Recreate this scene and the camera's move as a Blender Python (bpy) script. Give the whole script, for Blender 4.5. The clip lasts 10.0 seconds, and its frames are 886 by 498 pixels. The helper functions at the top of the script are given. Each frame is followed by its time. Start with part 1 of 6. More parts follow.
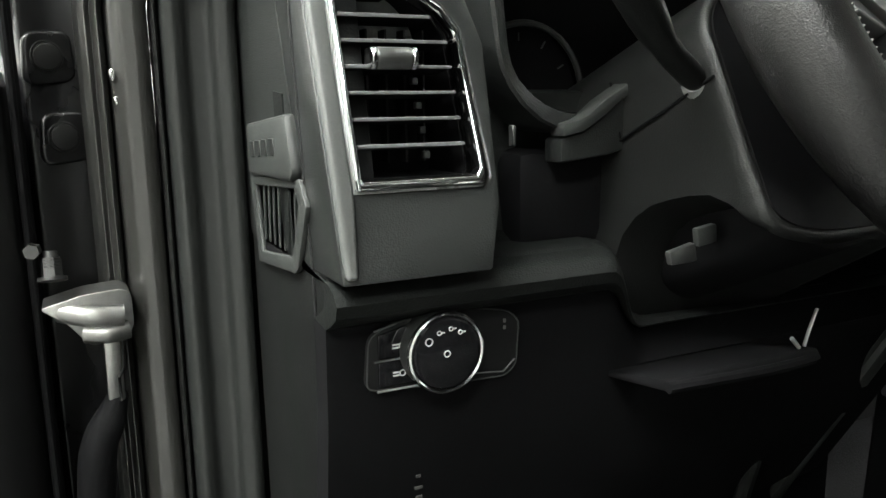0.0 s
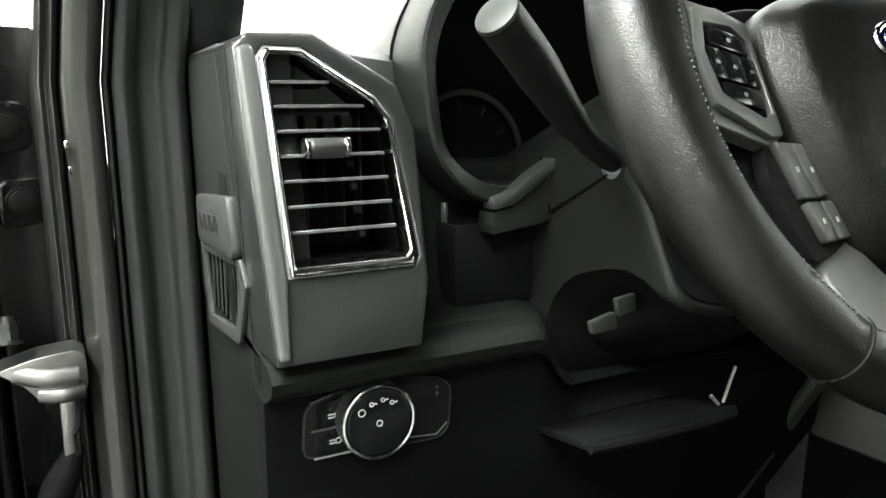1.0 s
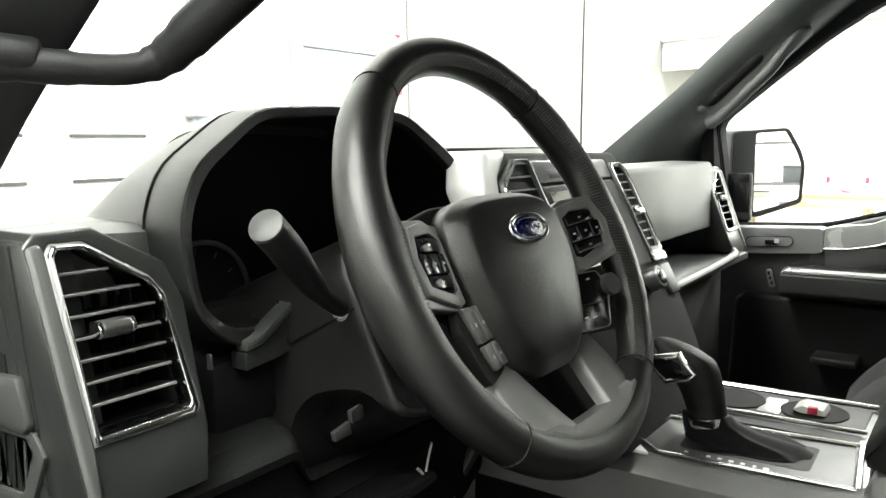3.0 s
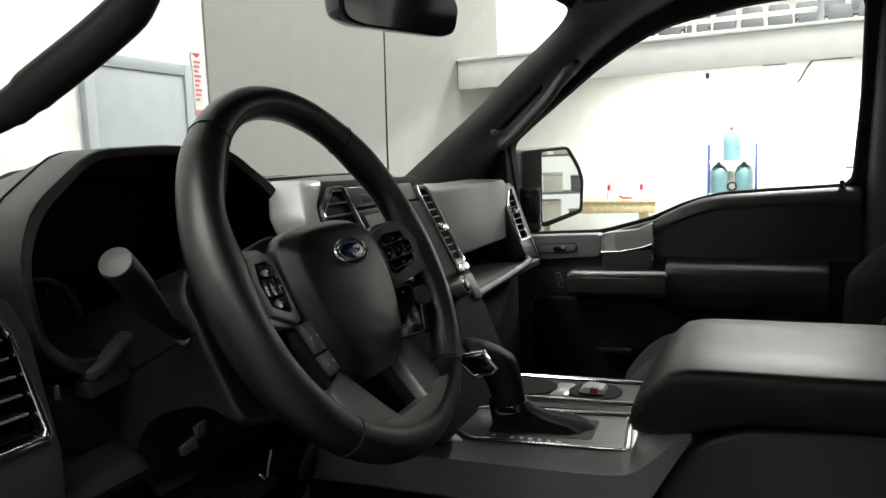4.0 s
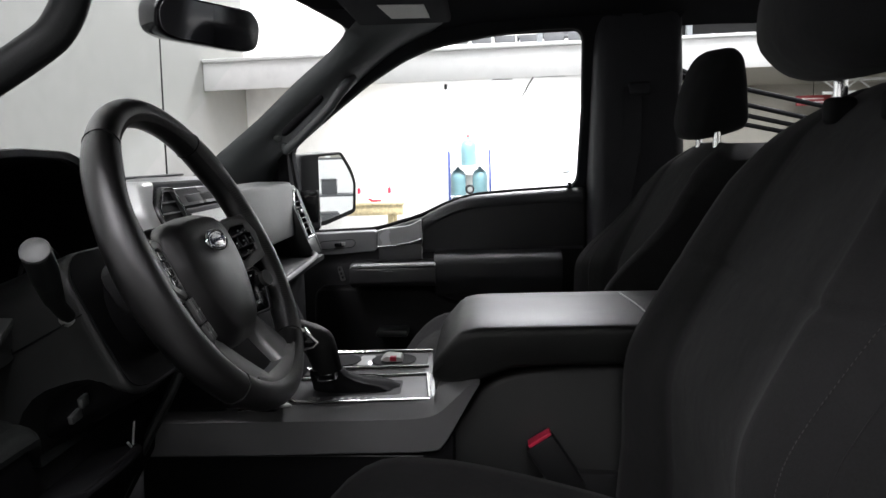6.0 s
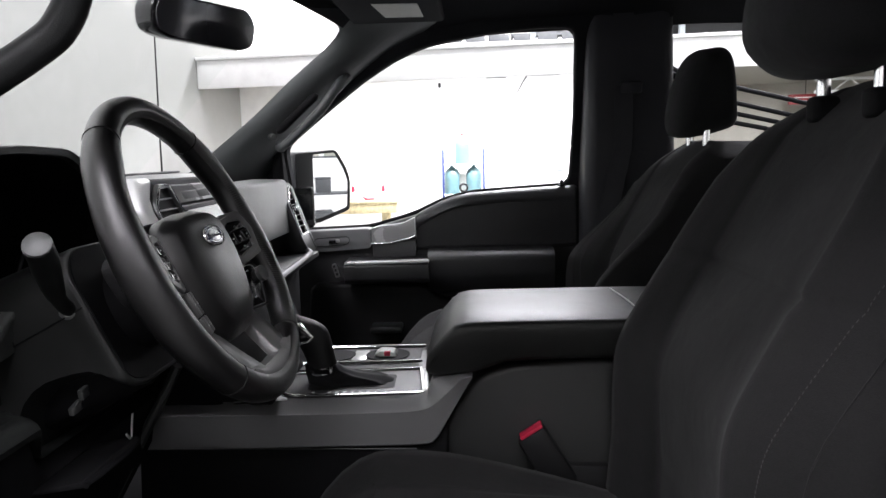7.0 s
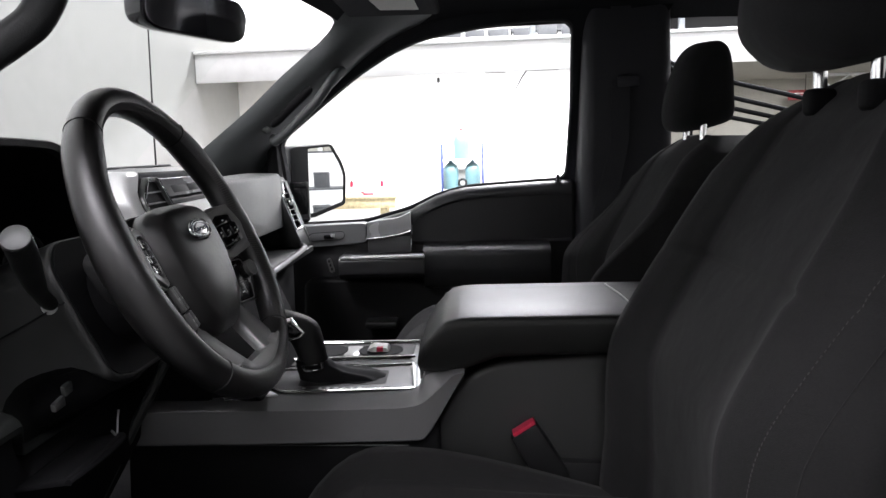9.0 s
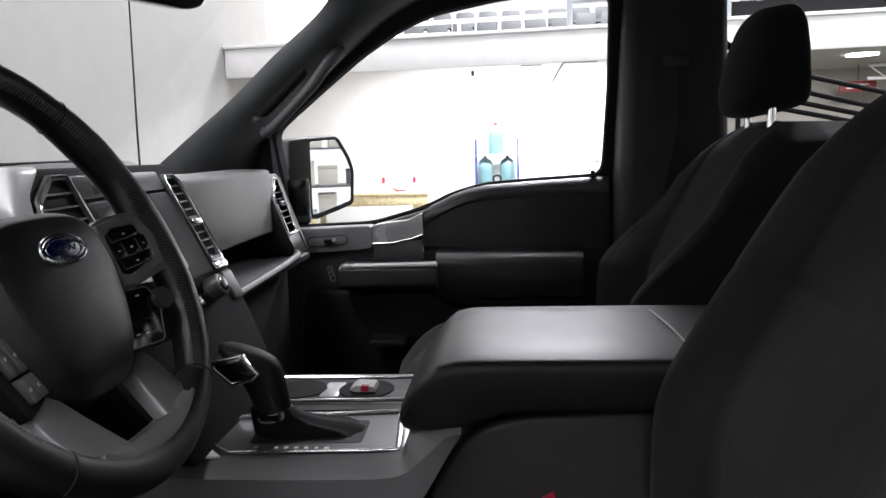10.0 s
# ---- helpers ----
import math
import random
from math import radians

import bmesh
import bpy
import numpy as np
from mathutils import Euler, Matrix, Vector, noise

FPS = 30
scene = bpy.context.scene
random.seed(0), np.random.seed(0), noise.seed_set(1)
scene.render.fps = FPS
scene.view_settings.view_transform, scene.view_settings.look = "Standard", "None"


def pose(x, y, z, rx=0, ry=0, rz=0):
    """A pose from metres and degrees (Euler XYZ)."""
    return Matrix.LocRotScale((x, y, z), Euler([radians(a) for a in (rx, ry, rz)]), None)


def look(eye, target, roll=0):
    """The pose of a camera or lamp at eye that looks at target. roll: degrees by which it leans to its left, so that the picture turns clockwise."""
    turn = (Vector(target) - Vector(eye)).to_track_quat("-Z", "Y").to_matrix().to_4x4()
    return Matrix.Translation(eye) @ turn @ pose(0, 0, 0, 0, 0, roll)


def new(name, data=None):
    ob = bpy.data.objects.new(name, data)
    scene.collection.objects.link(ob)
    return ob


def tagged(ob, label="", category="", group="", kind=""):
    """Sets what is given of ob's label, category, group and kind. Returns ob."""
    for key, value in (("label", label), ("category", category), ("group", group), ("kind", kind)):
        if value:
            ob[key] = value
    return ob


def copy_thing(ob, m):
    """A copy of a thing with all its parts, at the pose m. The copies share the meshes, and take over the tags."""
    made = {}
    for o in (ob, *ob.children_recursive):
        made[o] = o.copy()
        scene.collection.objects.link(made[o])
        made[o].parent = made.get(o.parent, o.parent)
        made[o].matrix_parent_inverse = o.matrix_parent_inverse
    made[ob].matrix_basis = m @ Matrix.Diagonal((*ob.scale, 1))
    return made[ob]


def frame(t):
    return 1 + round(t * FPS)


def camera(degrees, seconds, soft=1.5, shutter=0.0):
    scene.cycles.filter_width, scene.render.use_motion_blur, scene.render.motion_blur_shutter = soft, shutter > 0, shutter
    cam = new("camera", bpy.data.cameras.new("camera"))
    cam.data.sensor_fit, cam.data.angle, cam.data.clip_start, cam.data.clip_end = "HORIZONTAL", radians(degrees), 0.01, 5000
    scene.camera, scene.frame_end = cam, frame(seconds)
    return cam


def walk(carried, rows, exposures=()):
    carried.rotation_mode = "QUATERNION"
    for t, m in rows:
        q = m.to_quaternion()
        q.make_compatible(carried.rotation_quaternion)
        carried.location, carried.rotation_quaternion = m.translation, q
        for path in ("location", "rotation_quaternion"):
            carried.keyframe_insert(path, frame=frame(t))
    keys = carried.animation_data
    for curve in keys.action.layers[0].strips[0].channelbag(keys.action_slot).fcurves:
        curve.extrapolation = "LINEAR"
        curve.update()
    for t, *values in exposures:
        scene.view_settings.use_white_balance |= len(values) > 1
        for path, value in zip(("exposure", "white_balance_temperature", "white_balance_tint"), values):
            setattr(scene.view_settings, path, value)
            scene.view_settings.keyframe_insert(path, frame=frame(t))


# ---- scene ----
cam = camera(60.3, 10.0)
PATH = [
    (0, (-0.835, -0.221, 1.289), (0.023, 1.549, 0.932), -1.0),
    (0.5, (-0.819, -0.233, 1.312), (0.045, 1.535, 0.954), -0.7),
    (1, (-0.818, -0.252, 1.334), (0.084, 1.498, 0.985), -0.9),
    (1.5, (-0.817, -0.275, 1.356), (0.166, 1.435, 1.025), -0.7),
    (2, (-0.836, -0.288, 1.376), (0.26, 1.354, 1.057), -0.7),
    (2.5, (-0.889, -0.291, 1.403), (0.456, 1.161, 1.117), -0.5),
    (3, (-0.946, -0.305, 1.429), (0.655, 0.865, 1.166), -1.0),
    (3.2, (-0.966, -0.309, 1.433), (0.72, 0.738, 1.19), -1.0),
    (4.3, (-1.059, -0.347, 1.448), (0.819, 0.296, 1.203), -2.2),
    (4.5, (-1.081, -0.344, 1.446), (0.823, 0.217, 1.202), -1.9),
    (5, (-1.138, -0.317, 1.454), (0.822, 0.002, 1.215), -2.0),
    (5.5, (-1.195, -0.293, 1.453), (0.785, -0.157, 1.213), -1.7),
    (7, (-1.246, -0.295, 1.45), (0.736, -0.211, 1.196), -1.6),
    (7.5, (-1.254, -0.297, 1.454), (0.728, -0.213, 1.197), -1.5),
    (8, (-1.26, -0.298, 1.452), (0.722, -0.216, 1.193), -1.4),
    (8.5, (-1.261, -0.301, 1.452), (0.72, -0.22, 1.191), -1.5),
    (9, (-1.233, -0.305, 1.447), (0.747, -0.222, 1.181), -1.5),
    (9.5, (-1.126, -0.317, 1.444), (0.854, -0.228, 1.173), -1.4),
    (10, (-0.965, -0.344, 1.436), (1.008, -0.163, 1.162), -1.7),
]
walk(cam, [(t, look(eye, target, roll)) for t, eye, target, roll in PATH],
     exposures=[(0, 2.25, 6550, 6), (1.0, 2.4, 6550, 6), (2.4, 2.4, 6600, 6), (3.1, 1.82, 6700, 6), (4.3, 0.05, 6600, 7), (5.5, 0.16, 6350, 14), (7.0, 0.82, 6250, 19), (9.0, 0.82, 6250, 19), (10, 0.56, 6250, 20)])

# ---- world and lights ----
world = bpy.data.worlds.new("hall_air")
scene.world = world
world.use_nodes = True
world.node_tree.nodes["Background"].inputs[0].default_value = (0.9, 0.95, 0.93, 1)
world.node_tree.nodes["Background"].inputs[1].default_value = 0.0


def hall_lamp(x, y, z, sx, sy, watts):
    """A ceiling panel of the hall that shines straight down."""
    li = bpy.data.lights.new("ceiling_panel_light", "AREA")
    li.shape, li.size, li.size_y, li.energy, li.color = "RECTANGLE", sx, sy, watts, (0.985, 1.0, 0.985)
    ob = new("ceiling_panel_light", li)
    ob.location = (x, y, z)
    return ob


LAMPS = [(-5.0, -7.0, 7.88, 120), (1.8, -7.5, 7.88, 340), (4.4, -0.9, 7.88, 330), (6.2, -5.0, 7.88, 520), (12.5, -1.0, 7.88, 1100), (12.5, -7.0, 7.88, 700)]
ROWS = [(-3.6, -0.2, 210), (-6.6, -0.2, 190)]
# Unseen strips added behind the fascia to brighten the white wall.
FILLSTRIPS = [(8.45, 0.25), (8.35, -0.95), (8.25, -2.15)]
for lx, ly, lz, watts in LAMPS:
    hall_lamp(lx, ly, lz - 0.05, 2.4, 2.4, watts)
for lx, ly, watts in ROWS:
    hall_lamp(lx, ly, 7.80, 1.1, 6.0, watts)
for lx, ly in FILLSTRIPS:
    hall_lamp(lx, ly, 2.50, 0.14, 1.1, 105)
hall_lamp(11.0, -5.5, 2.50, 0.4, 0.4, 150)


# ---- materials ----
def material(name, color, rough=0.5, metal=0.0, grain=0.0, scale=400.0, bump=0.0, wear=0.0, coat=0.0, spec=0.5):
    m = bpy.data.materials.new(name)
    m.use_nodes = True
    nt = m.node_tree
    b = nt.nodes["Principled BSDF"]
    b.inputs["Base Color"].default_value = (*color, 1)
    b.inputs["Roughness"].default_value = rough
    b.inputs["Metallic"].default_value = metal
    b.inputs["Specular IOR Level"].default_value = spec
    if coat:
        b.inputs["Coat Weight"].default_value = coat
        b.inputs["Coat Roughness"].default_value = 0.08
    geo = nt.nodes.new("ShaderNodeNewGeometry")
    if grain or wear:
        big = nt.nodes.new("ShaderNodeTexNoise")
        big.inputs["Scale"].default_value = 9.0
        big.inputs["Detail"].default_value = 5.0
        fine = nt.nodes.new("ShaderNodeTexNoise")
        fine.inputs["Scale"].default_value = scale
        fine.inputs["Detail"].default_value = 3.0
        nt.links.new(geo.outputs["Position"], big.inputs["Vector"])
        nt.links.new(geo.outputs["Position"], fine.inputs["Vector"])
        mix = nt.nodes.new("ShaderNodeMath")
        mix.operation = "ADD"
        nt.links.new(big.outputs["Fac"], mix.inputs[0])
        nt.links.new(fine.outputs["Fac"], mix.inputs[1])
        ramp = nt.nodes.new("ShaderNodeMapRange")
        ramp.inputs["From Min"].default_value, ramp.inputs["From Max"].default_value = 0.7, 1.3
        ramp.inputs["To Min"].default_value, ramp.inputs["To Max"].default_value = 1 - grain, 1 + grain
        nt.links.new(mix.outputs[0], ramp.inputs["Value"])
        mul = nt.nodes.new("ShaderNodeMix")
        mul.data_type, mul.blend_type = "RGBA", "MULTIPLY"
        mul.inputs["Factor"].default_value = 1.0
        mul.inputs["A"].default_value = (*color, 1)
        nt.links.new(ramp.outputs["Result"], mul.inputs["B"])
        nt.links.new(mul.outputs["Result"], b.inputs["Base Color"])
        rr = nt.nodes.new("ShaderNodeMapRange")
        rr.inputs["From Min"].default_value, rr.inputs["From Max"].default_value = 0.3, 0.7
        rr.inputs["To Min"].default_value, rr.inputs["To Max"].default_value = max(0.02, rough - wear), min(1, rough + wear)
        nt.links.new(big.outputs["Fac"], rr.inputs["Value"])
        nt.links.new(rr.outputs["Result"], b.inputs["Roughness"])
    if bump:
        cell = nt.nodes.new("ShaderNodeTexVoronoi")
        cell.inputs["Scale"].default_value = scale
        nt.links.new(geo.outputs["Position"], cell.inputs["Vector"])
        bp = nt.nodes.new("ShaderNodeBump")
        bp.inputs["Strength"].default_value = bump
        bp.inputs["Distance"].default_value = 0.0006
        nt.links.new(cell.outputs["Distance"], bp.inputs["Height"])
        nt.links.new(bp.outputs["Normal"], b.inputs["Normal"])
    return m


def weave(name, color, scale=900.0):
    """Knitted cloth: small cells for relief, a mottled colour and a little fuzz."""
    m = material(name, color, 0.92, grain=0.28, scale=420.0, wear=0.04, spec=0.25)
    nt = m.node_tree
    b = nt.nodes["Principled BSDF"]
    b.inputs["Sheen Weight"].default_value = 0.06
    b.inputs["Sheen Roughness"].default_value = 0.5
    geo = nt.nodes.new("ShaderNodeNewGeometry")
    cell, soft = nt.nodes.new("ShaderNodeTexVoronoi"), nt.nodes.new("ShaderNodeTexNoise")
    cell.inputs["Scale"].default_value = scale
    soft.inputs["Scale"].default_value = 14.0
    soft.inputs["Detail"].default_value = 3.0
    nt.links.new(geo.outputs["Position"], cell.inputs["Vector"])
    nt.links.new(geo.outputs["Position"], soft.inputs["Vector"])
    fine = nt.nodes.new("ShaderNodeBump")
    fine.inputs["Strength"].default_value, fine.inputs["Distance"].default_value = 0.3, 0.0006
    folds = nt.nodes.new("ShaderNodeBump")
    folds.inputs["Strength"].default_value, folds.inputs["Distance"].default_value = 0.25, 0.012
    nt.links.new(soft.outputs["Fac"], folds.inputs["Height"])
    nt.links.new(cell.outputs["Distance"], fine.inputs["Height"])
    nt.links.new(folds.outputs["Normal"], fine.inputs["Normal"])
    nt.links.new(fine.outputs["Normal"], b.inputs["Normal"])
    return m


def glowing(name, color, strength):
    m = bpy.data.materials.new(name)
    m.use_nodes = True
    b = m.node_tree.nodes["Principled BSDF"]
    b.inputs["Base Color"].default_value = (*color, 1)
    b.inputs["Emission Color"].default_value = (*color, 1)
    b.inputs["Emission Strength"].default_value = strength
    return m


def pane(name, tint=(0.96, 0.98, 0.97), gloss=0.02):
    """Thin clear glass: see-through with a faint mirror on it."""
    m = bpy.data.materials.new(name)
    m.use_nodes = True
    nt = m.node_tree
    nt.nodes.remove(nt.nodes["Principled BSDF"])
    out = nt.nodes["Material Output"]
    clear, shine, mix = nt.nodes.new("ShaderNodeBsdfTransparent"), nt.nodes.new("ShaderNodeBsdfGlossy"), nt.nodes.new("ShaderNodeMixShader")
    clear.inputs["Color"].default_value = (*tint, 1)
    shine.inputs["Roughness"].default_value = 0.01
    mix.inputs[0].default_value = gloss
    nt.links.new(clear.outputs[0], mix.inputs[1])
    nt.links.new(shine.outputs[0], mix.inputs[2])
    nt.links.new(mix.outputs[0], out.inputs["Surface"])
    return m


PLASTIC = material("charcoal_grained_plastic", (0.021, 0.0228, 0.0218), 0.34, grain=0.12, scale=900, bump=0.25, wear=0.06, spec=0.8)
# Dash skin in a lit tone for the pad top and glovebox lid.
SOFT = material("lit_soft_dash_skin", (0.12, 0.126, 0.123), 0.42, grain=0.12, scale=1100, bump=0.35, wear=0.06, spec=0.95)
TRIMGREY = material("satin_grey_pillar_trim", (0.042, 0.045, 0.043), 0.45, grain=0.10, scale=600, wear=0.05)
BLACK = material("matt_black_plastic", (0.008, 0.008, 0.0085), 0.6, grain=0.15, scale=500, wear=0.06, spec=0.3)
GLOSSBLACK = material("gloss_black_plastic", (0.010, 0.010, 0.011), 0.14, grain=0.1, scale=80, wear=0.05)
CHROME = material("bright_chrome", (0.86, 0.87, 0.86), 0.17, 1.0, grain=0.05, scale=60, wear=0.05)
SATIN = material("satin_silver_paint", (0.55, 0.56, 0.55), 0.30, 0.55, grain=0.06, scale=900, wear=0.05)
DARKSILVER = material("dark_satin_silver", (0.09, 0.092, 0.09), 0.34, 0.5, grain=0.08, scale=900, wear=0.05)
LEATHER = material("black_wheel_leather", (0.0068, 0.0065, 0.0065), 0.33, grain=0.18, scale=1500, bump=0.26, wear=0.04, spec=0.85)
THREAD = material("grey_thread", (0.11, 0.11, 0.107), 0.8)
SPOKE = material("satin_grey_spoke_paint", (0.15, 0.15, 0.148), 0.40, 0.15, grain=0.06, scale=900, wear=0.05, spec=0.95)
PLATE = material("brushed_dark_plate", (0.045, 0.045, 0.046), 0.48, 0.0, grain=0.10, scale=260, wear=0.06, spec=0.5)
CONSOLESILVER = material("satin_silver_console", (0.58, 0.585, 0.58), 0.33, 0.6, grain=0.06, scale=500, wear=0.05)
PULLSKIN = material("dark_pull_plastic", (0.045, 0.045, 0.047), 0.4, grain=0.1, scale=800, bump=0.15, wear=0.05, spec=0.9)
SHIFTPLATE = material("dark_satin_shift_plate", (0.05, 0.05, 0.051), 0.5, 0.0, grain=0.10, scale=300, wear=0.06, spec=0.45)
POSTSKIN = material("dark_post_trim", (0.017, 0.017, 0.021), 0.55, grain=0.12, scale=700, bump=0.15, wear=0.05, spec=0.5)
JAMB = material("black_jamb_paint", (0.004, 0.004, 0.0045), 0.28, grain=0.12, scale=300, wear=0.06, spec=0.5)
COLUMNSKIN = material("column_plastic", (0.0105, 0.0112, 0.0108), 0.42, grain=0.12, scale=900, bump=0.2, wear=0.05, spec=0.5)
# Lighter than the housing: the sheen on its rounded edge, as colour.
VENTSHEEN = material("vent_strip_sheen", (0.105, 0.11, 0.106), 0.33, grain=0.08, scale=700, wear=0.05)
# Deeper copy of the matt black; carries shade of lower dash and recesses.
SHADEBLACK = material("dull_shaded_black_plastic", (0.0050, 0.0050, 0.0056), 0.72, grain=0.2, scale=500, wear=0.05, spec=0.12)
# Darkened hall paint, so unseen surfaces bounce less light into the cab.
LOWBOUNCE = material("low_bounce_hall_wall", (0.26, 0.26, 0.25), 0.8, grain=0.15, scale=4, wear=0.05)
CLOTH = weave("charcoal_seat_cloth", (0.0108, 0.0105, 0.0108))
CLOTHDARK = weave("dark_bolster_cloth", (0.01, 0.01, 0.0105))
CARPET = material("black_carpet", (0.006, 0.006, 0.0065), 0.95, grain=0.4, scale=300, bump=0.8, spec=0.1)
LINER = material("black_headliner_cloth", (0.016, 0.016, 0.018), 0.95, grain=0.2, scale=500, bump=0.3, spec=0.15)
RUBBER = material("black_rubber", (0.010, 0.010, 0.010), 0.55, grain=0.15, scale=200, wear=0.1, spec=0.25)
PAINT = material("grey_metallic_paint", (0.042, 0.042, 0.039), 0.32, 0.25, grain=0.08, scale=1500, wear=0.03, coat=0.8)
STEEL = material("worn_steel", (0.33, 0.33, 0.32), 0.36, 1.0, grain=0.2, scale=120, wear=0.1)
BLUE = material("deep_blue_enamel", (0.006, 0.012, 0.10), 0.15, grain=0.1, scale=300, coat=1.0)
RED = material("red_plastic", (0.50, 0.018, 0.055), 0.4, grain=0.1, scale=200)
WHITE = material("white_print", (0.62, 0.62, 0.60), 0.6)
LABEL = material("pale_paper_label", (0.62, 0.61, 0.57), 0.7, grain=0.08, scale=150)
MIRROR = material("mirror_silver", (0.9, 0.92, 0.92), 0.015, 1.0)
# Silver base stands in for the bright window reflection on dark glass.
SCREENGLASS = material("screen_glass_reflection", (0.55, 0.56, 0.56), 0.07, 0.75, grain=0.04, scale=20, coat=1.0)
GLASS = pane("clear_glass")
PADSKIN = material("airbag_cover_skin", (0.0078, 0.0074, 0.0076), 0.34, grain=0.12, scale=1000, bump=0.35, wear=0.05, spec=0.9)
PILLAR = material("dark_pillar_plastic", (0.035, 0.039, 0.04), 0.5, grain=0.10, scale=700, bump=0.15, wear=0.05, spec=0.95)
PILLARLOW = material("post_trim_plastic", (0.019, 0.0205, 0.0194), 0.38, grain=0.10, scale=700, wear=0.06)
RAILGREY = material("charcoal_satin_rail", (0.145, 0.145, 0.147), 0.36, 0.1, grain=0.06, scale=900, wear=0.05, spec=0.95)
GRIPSKIN = material("shift_leather", (0.008, 0.008, 0.008), 0.55, grain=0.15, scale=600, bump=0.5, wear=0.06, spec=0.3)
LIDSKIN = material("padded_lid_vinyl", (0.0215, 0.022, 0.0212), 0.45, grain=0.10, scale=900, bump=0.2, wear=0.03, spec=0.38)
DOORSKIN = material("door_vinyl", (0.034, 0.034, 0.0365), 0.42, grain=0.12, scale=800, bump=0.3, wear=0.06, spec=0.9)
DOORGREY = material("grey_door_plastic", (0.16, 0.163, 0.166), 0.45, grain=0.08, scale=800, bump=0.15, wear=0.05, spec=0.95)
STITCH = material("pale_thread", (0.045, 0.044, 0.043), 0.8)
BINSKIN = material("dark_bin_plastic", (0.018, 0.0185, 0.018), 0.42, grain=0.12, scale=900, bump=0.25, wear=0.06, spec=0.6)
DOORDARK = material("black_door_plastic", (0.018, 0.018, 0.0195), 0.5, grain=0.12, scale=800, bump=0.2, wear=0.05, spec=0.6)
BEZEL = material("bright_satin_bezel", (0.62, 0.63, 0.63), 0.28, 0.35, grain=0.05, scale=500, wear=0.05)
DARKSTEEL = material("oiled_steel", (0.10, 0.10, 0.10), 0.35, 0.9, grain=0.2, scale=120, wear=0.1)
# Darker copy of the dash skin, with the hood's shade in its colour.
HOODSHADE = material("shaded_hood_skin", (0.027, 0.0295, 0.0282), 0.40, grain=0.12, scale=1100, bump=0.35, wear=0.06, spec=0.9)
# Charcoal plastic darkened for the shade of the open door and pillar.
ENDSHADE = material("shaded_end_panel_plastic", (0.0065, 0.0071, 0.0068), 0.40, grain=0.12, scale=800, bump=0.25, wear=0.05, spec=0.55)
# Satin silver made paler, with the door-side light put into the colour.
FLANKLIT = material("lit_satin_flank_paint", (0.60, 0.61, 0.60), 0.33, 0.15, grain=0.05, scale=900, wear=0.05)
VENTCHROME = material("vent_chrome", (0.80, 0.81, 0.80), 0.25, 0.45, grain=0.02, scale=60, wear=0.02)
# Charcoal plastic darkened for the shade on ledge and hood rim.
LEDGESHADE = material("shaded_ledge_plastic", (0.0105, 0.0116, 0.011), 0.42, grain=0.12, scale=700, bump=0.35, wear=0.05, spec=0.32)
MIRRORCASE = material("mirror_case_plastic", (0.05, 0.05, 0.052), 0.4, grain=0.1, scale=500, wear=0.05)
# Pillar plastic again, darker for the shaded near side.
PILLARSHADE = material("shaded_pillar_plastic", (0.013, 0.014, 0.0145), 0.5, grain=0.1, scale=700, bump=0.15, wear=0.05, spec=0.4)
SEAM = material("dark_seam_thread", (0.008, 0.008, 0.008), 0.9)
BELT = material("belt_webbing", (0.026, 0.026, 0.029), 0.7, grain=0.2, scale=500, bump=0.4, spec=0.3)
DARKMIRROR = material("dimming_mirror", (0.035, 0.035, 0.04), 0.05, 0.0, coat=1.0)
WALLBEIGE = material("beige_painted_wall", (0.43, 0.41, 0.355), 0.75, grain=0.06, scale=6, wear=0.05)
DOORPAINT = material("pale_grey_door_paint", (0.34, 0.365, 0.385), 0.5, grain=0.05, scale=8, wear=0.06)
PINE = material("pale_pine_board", (0.60, 0.50, 0.29), 0.6, grain=0.25, scale=30, wear=0.08)
RACKBLUE = material("blue_rack_paint", (0.02, 0.04, 0.16), 0.45, grain=0.1, scale=40)
WATER = material("blue_bottle_plastic", (0.105, 0.185, 0.20), 0.12, grain=0.06, scale=12)
BROWNRED = material("dark_red_paint", (0.22, 0.03, 0.03), 0.5, grain=0.1, scale=30)
SIGNRED = material("faded_red_print", (0.60, 0.14, 0.16), 0.6, grain=0.1, scale=60)
SEATGREY = material("grey_seat_plastic", (0.075, 0.078, 0.082), 0.5, grain=0.1, scale=20)
LAMPGLOW = glowing("lit_diffuser", (1.0, 0.99, 0.96), 6.0)
WALLWHITE = material("white_painted_wall", (0.80, 0.80, 0.785), 0.75, grain=0.05, scale=6, wear=0.05)
WALLGREY = material("grey_painted_panel", (0.205, 0.207, 0.195), 0.6, grain=0.05, scale=5, wear=0.06)
CONCRETE = material("hall_concrete", (0.085, 0.085, 0.082), 0.6, grain=0.2, scale=14, wear=0.15)


# ---- builders ----
ORIGIN = {}


def thing(name, at, label, category, group="", kind=""):
    ob = new(name)
    ob.empty_display_size = 0.05
    ob.location = at
    ORIGIN[ob.name] = Vector(at)
    return tagged(ob, label, category, group, kind)


def finish(bm, mat, name, sharp=38):
    bmesh.ops.recalc_face_normals(bm, faces=bm.faces)
    for f in bm.faces:
        f.smooth = True
    lim = radians(sharp)
    for e in bm.edges:
        if len(e.link_faces) == 2 and e.calc_face_angle(0) > lim:
            e.smooth = False
    me = bpy.data.meshes.new(name)
    bm.to_mesh(me)
    bm.free()
    me.materials.append(mat)
    return me


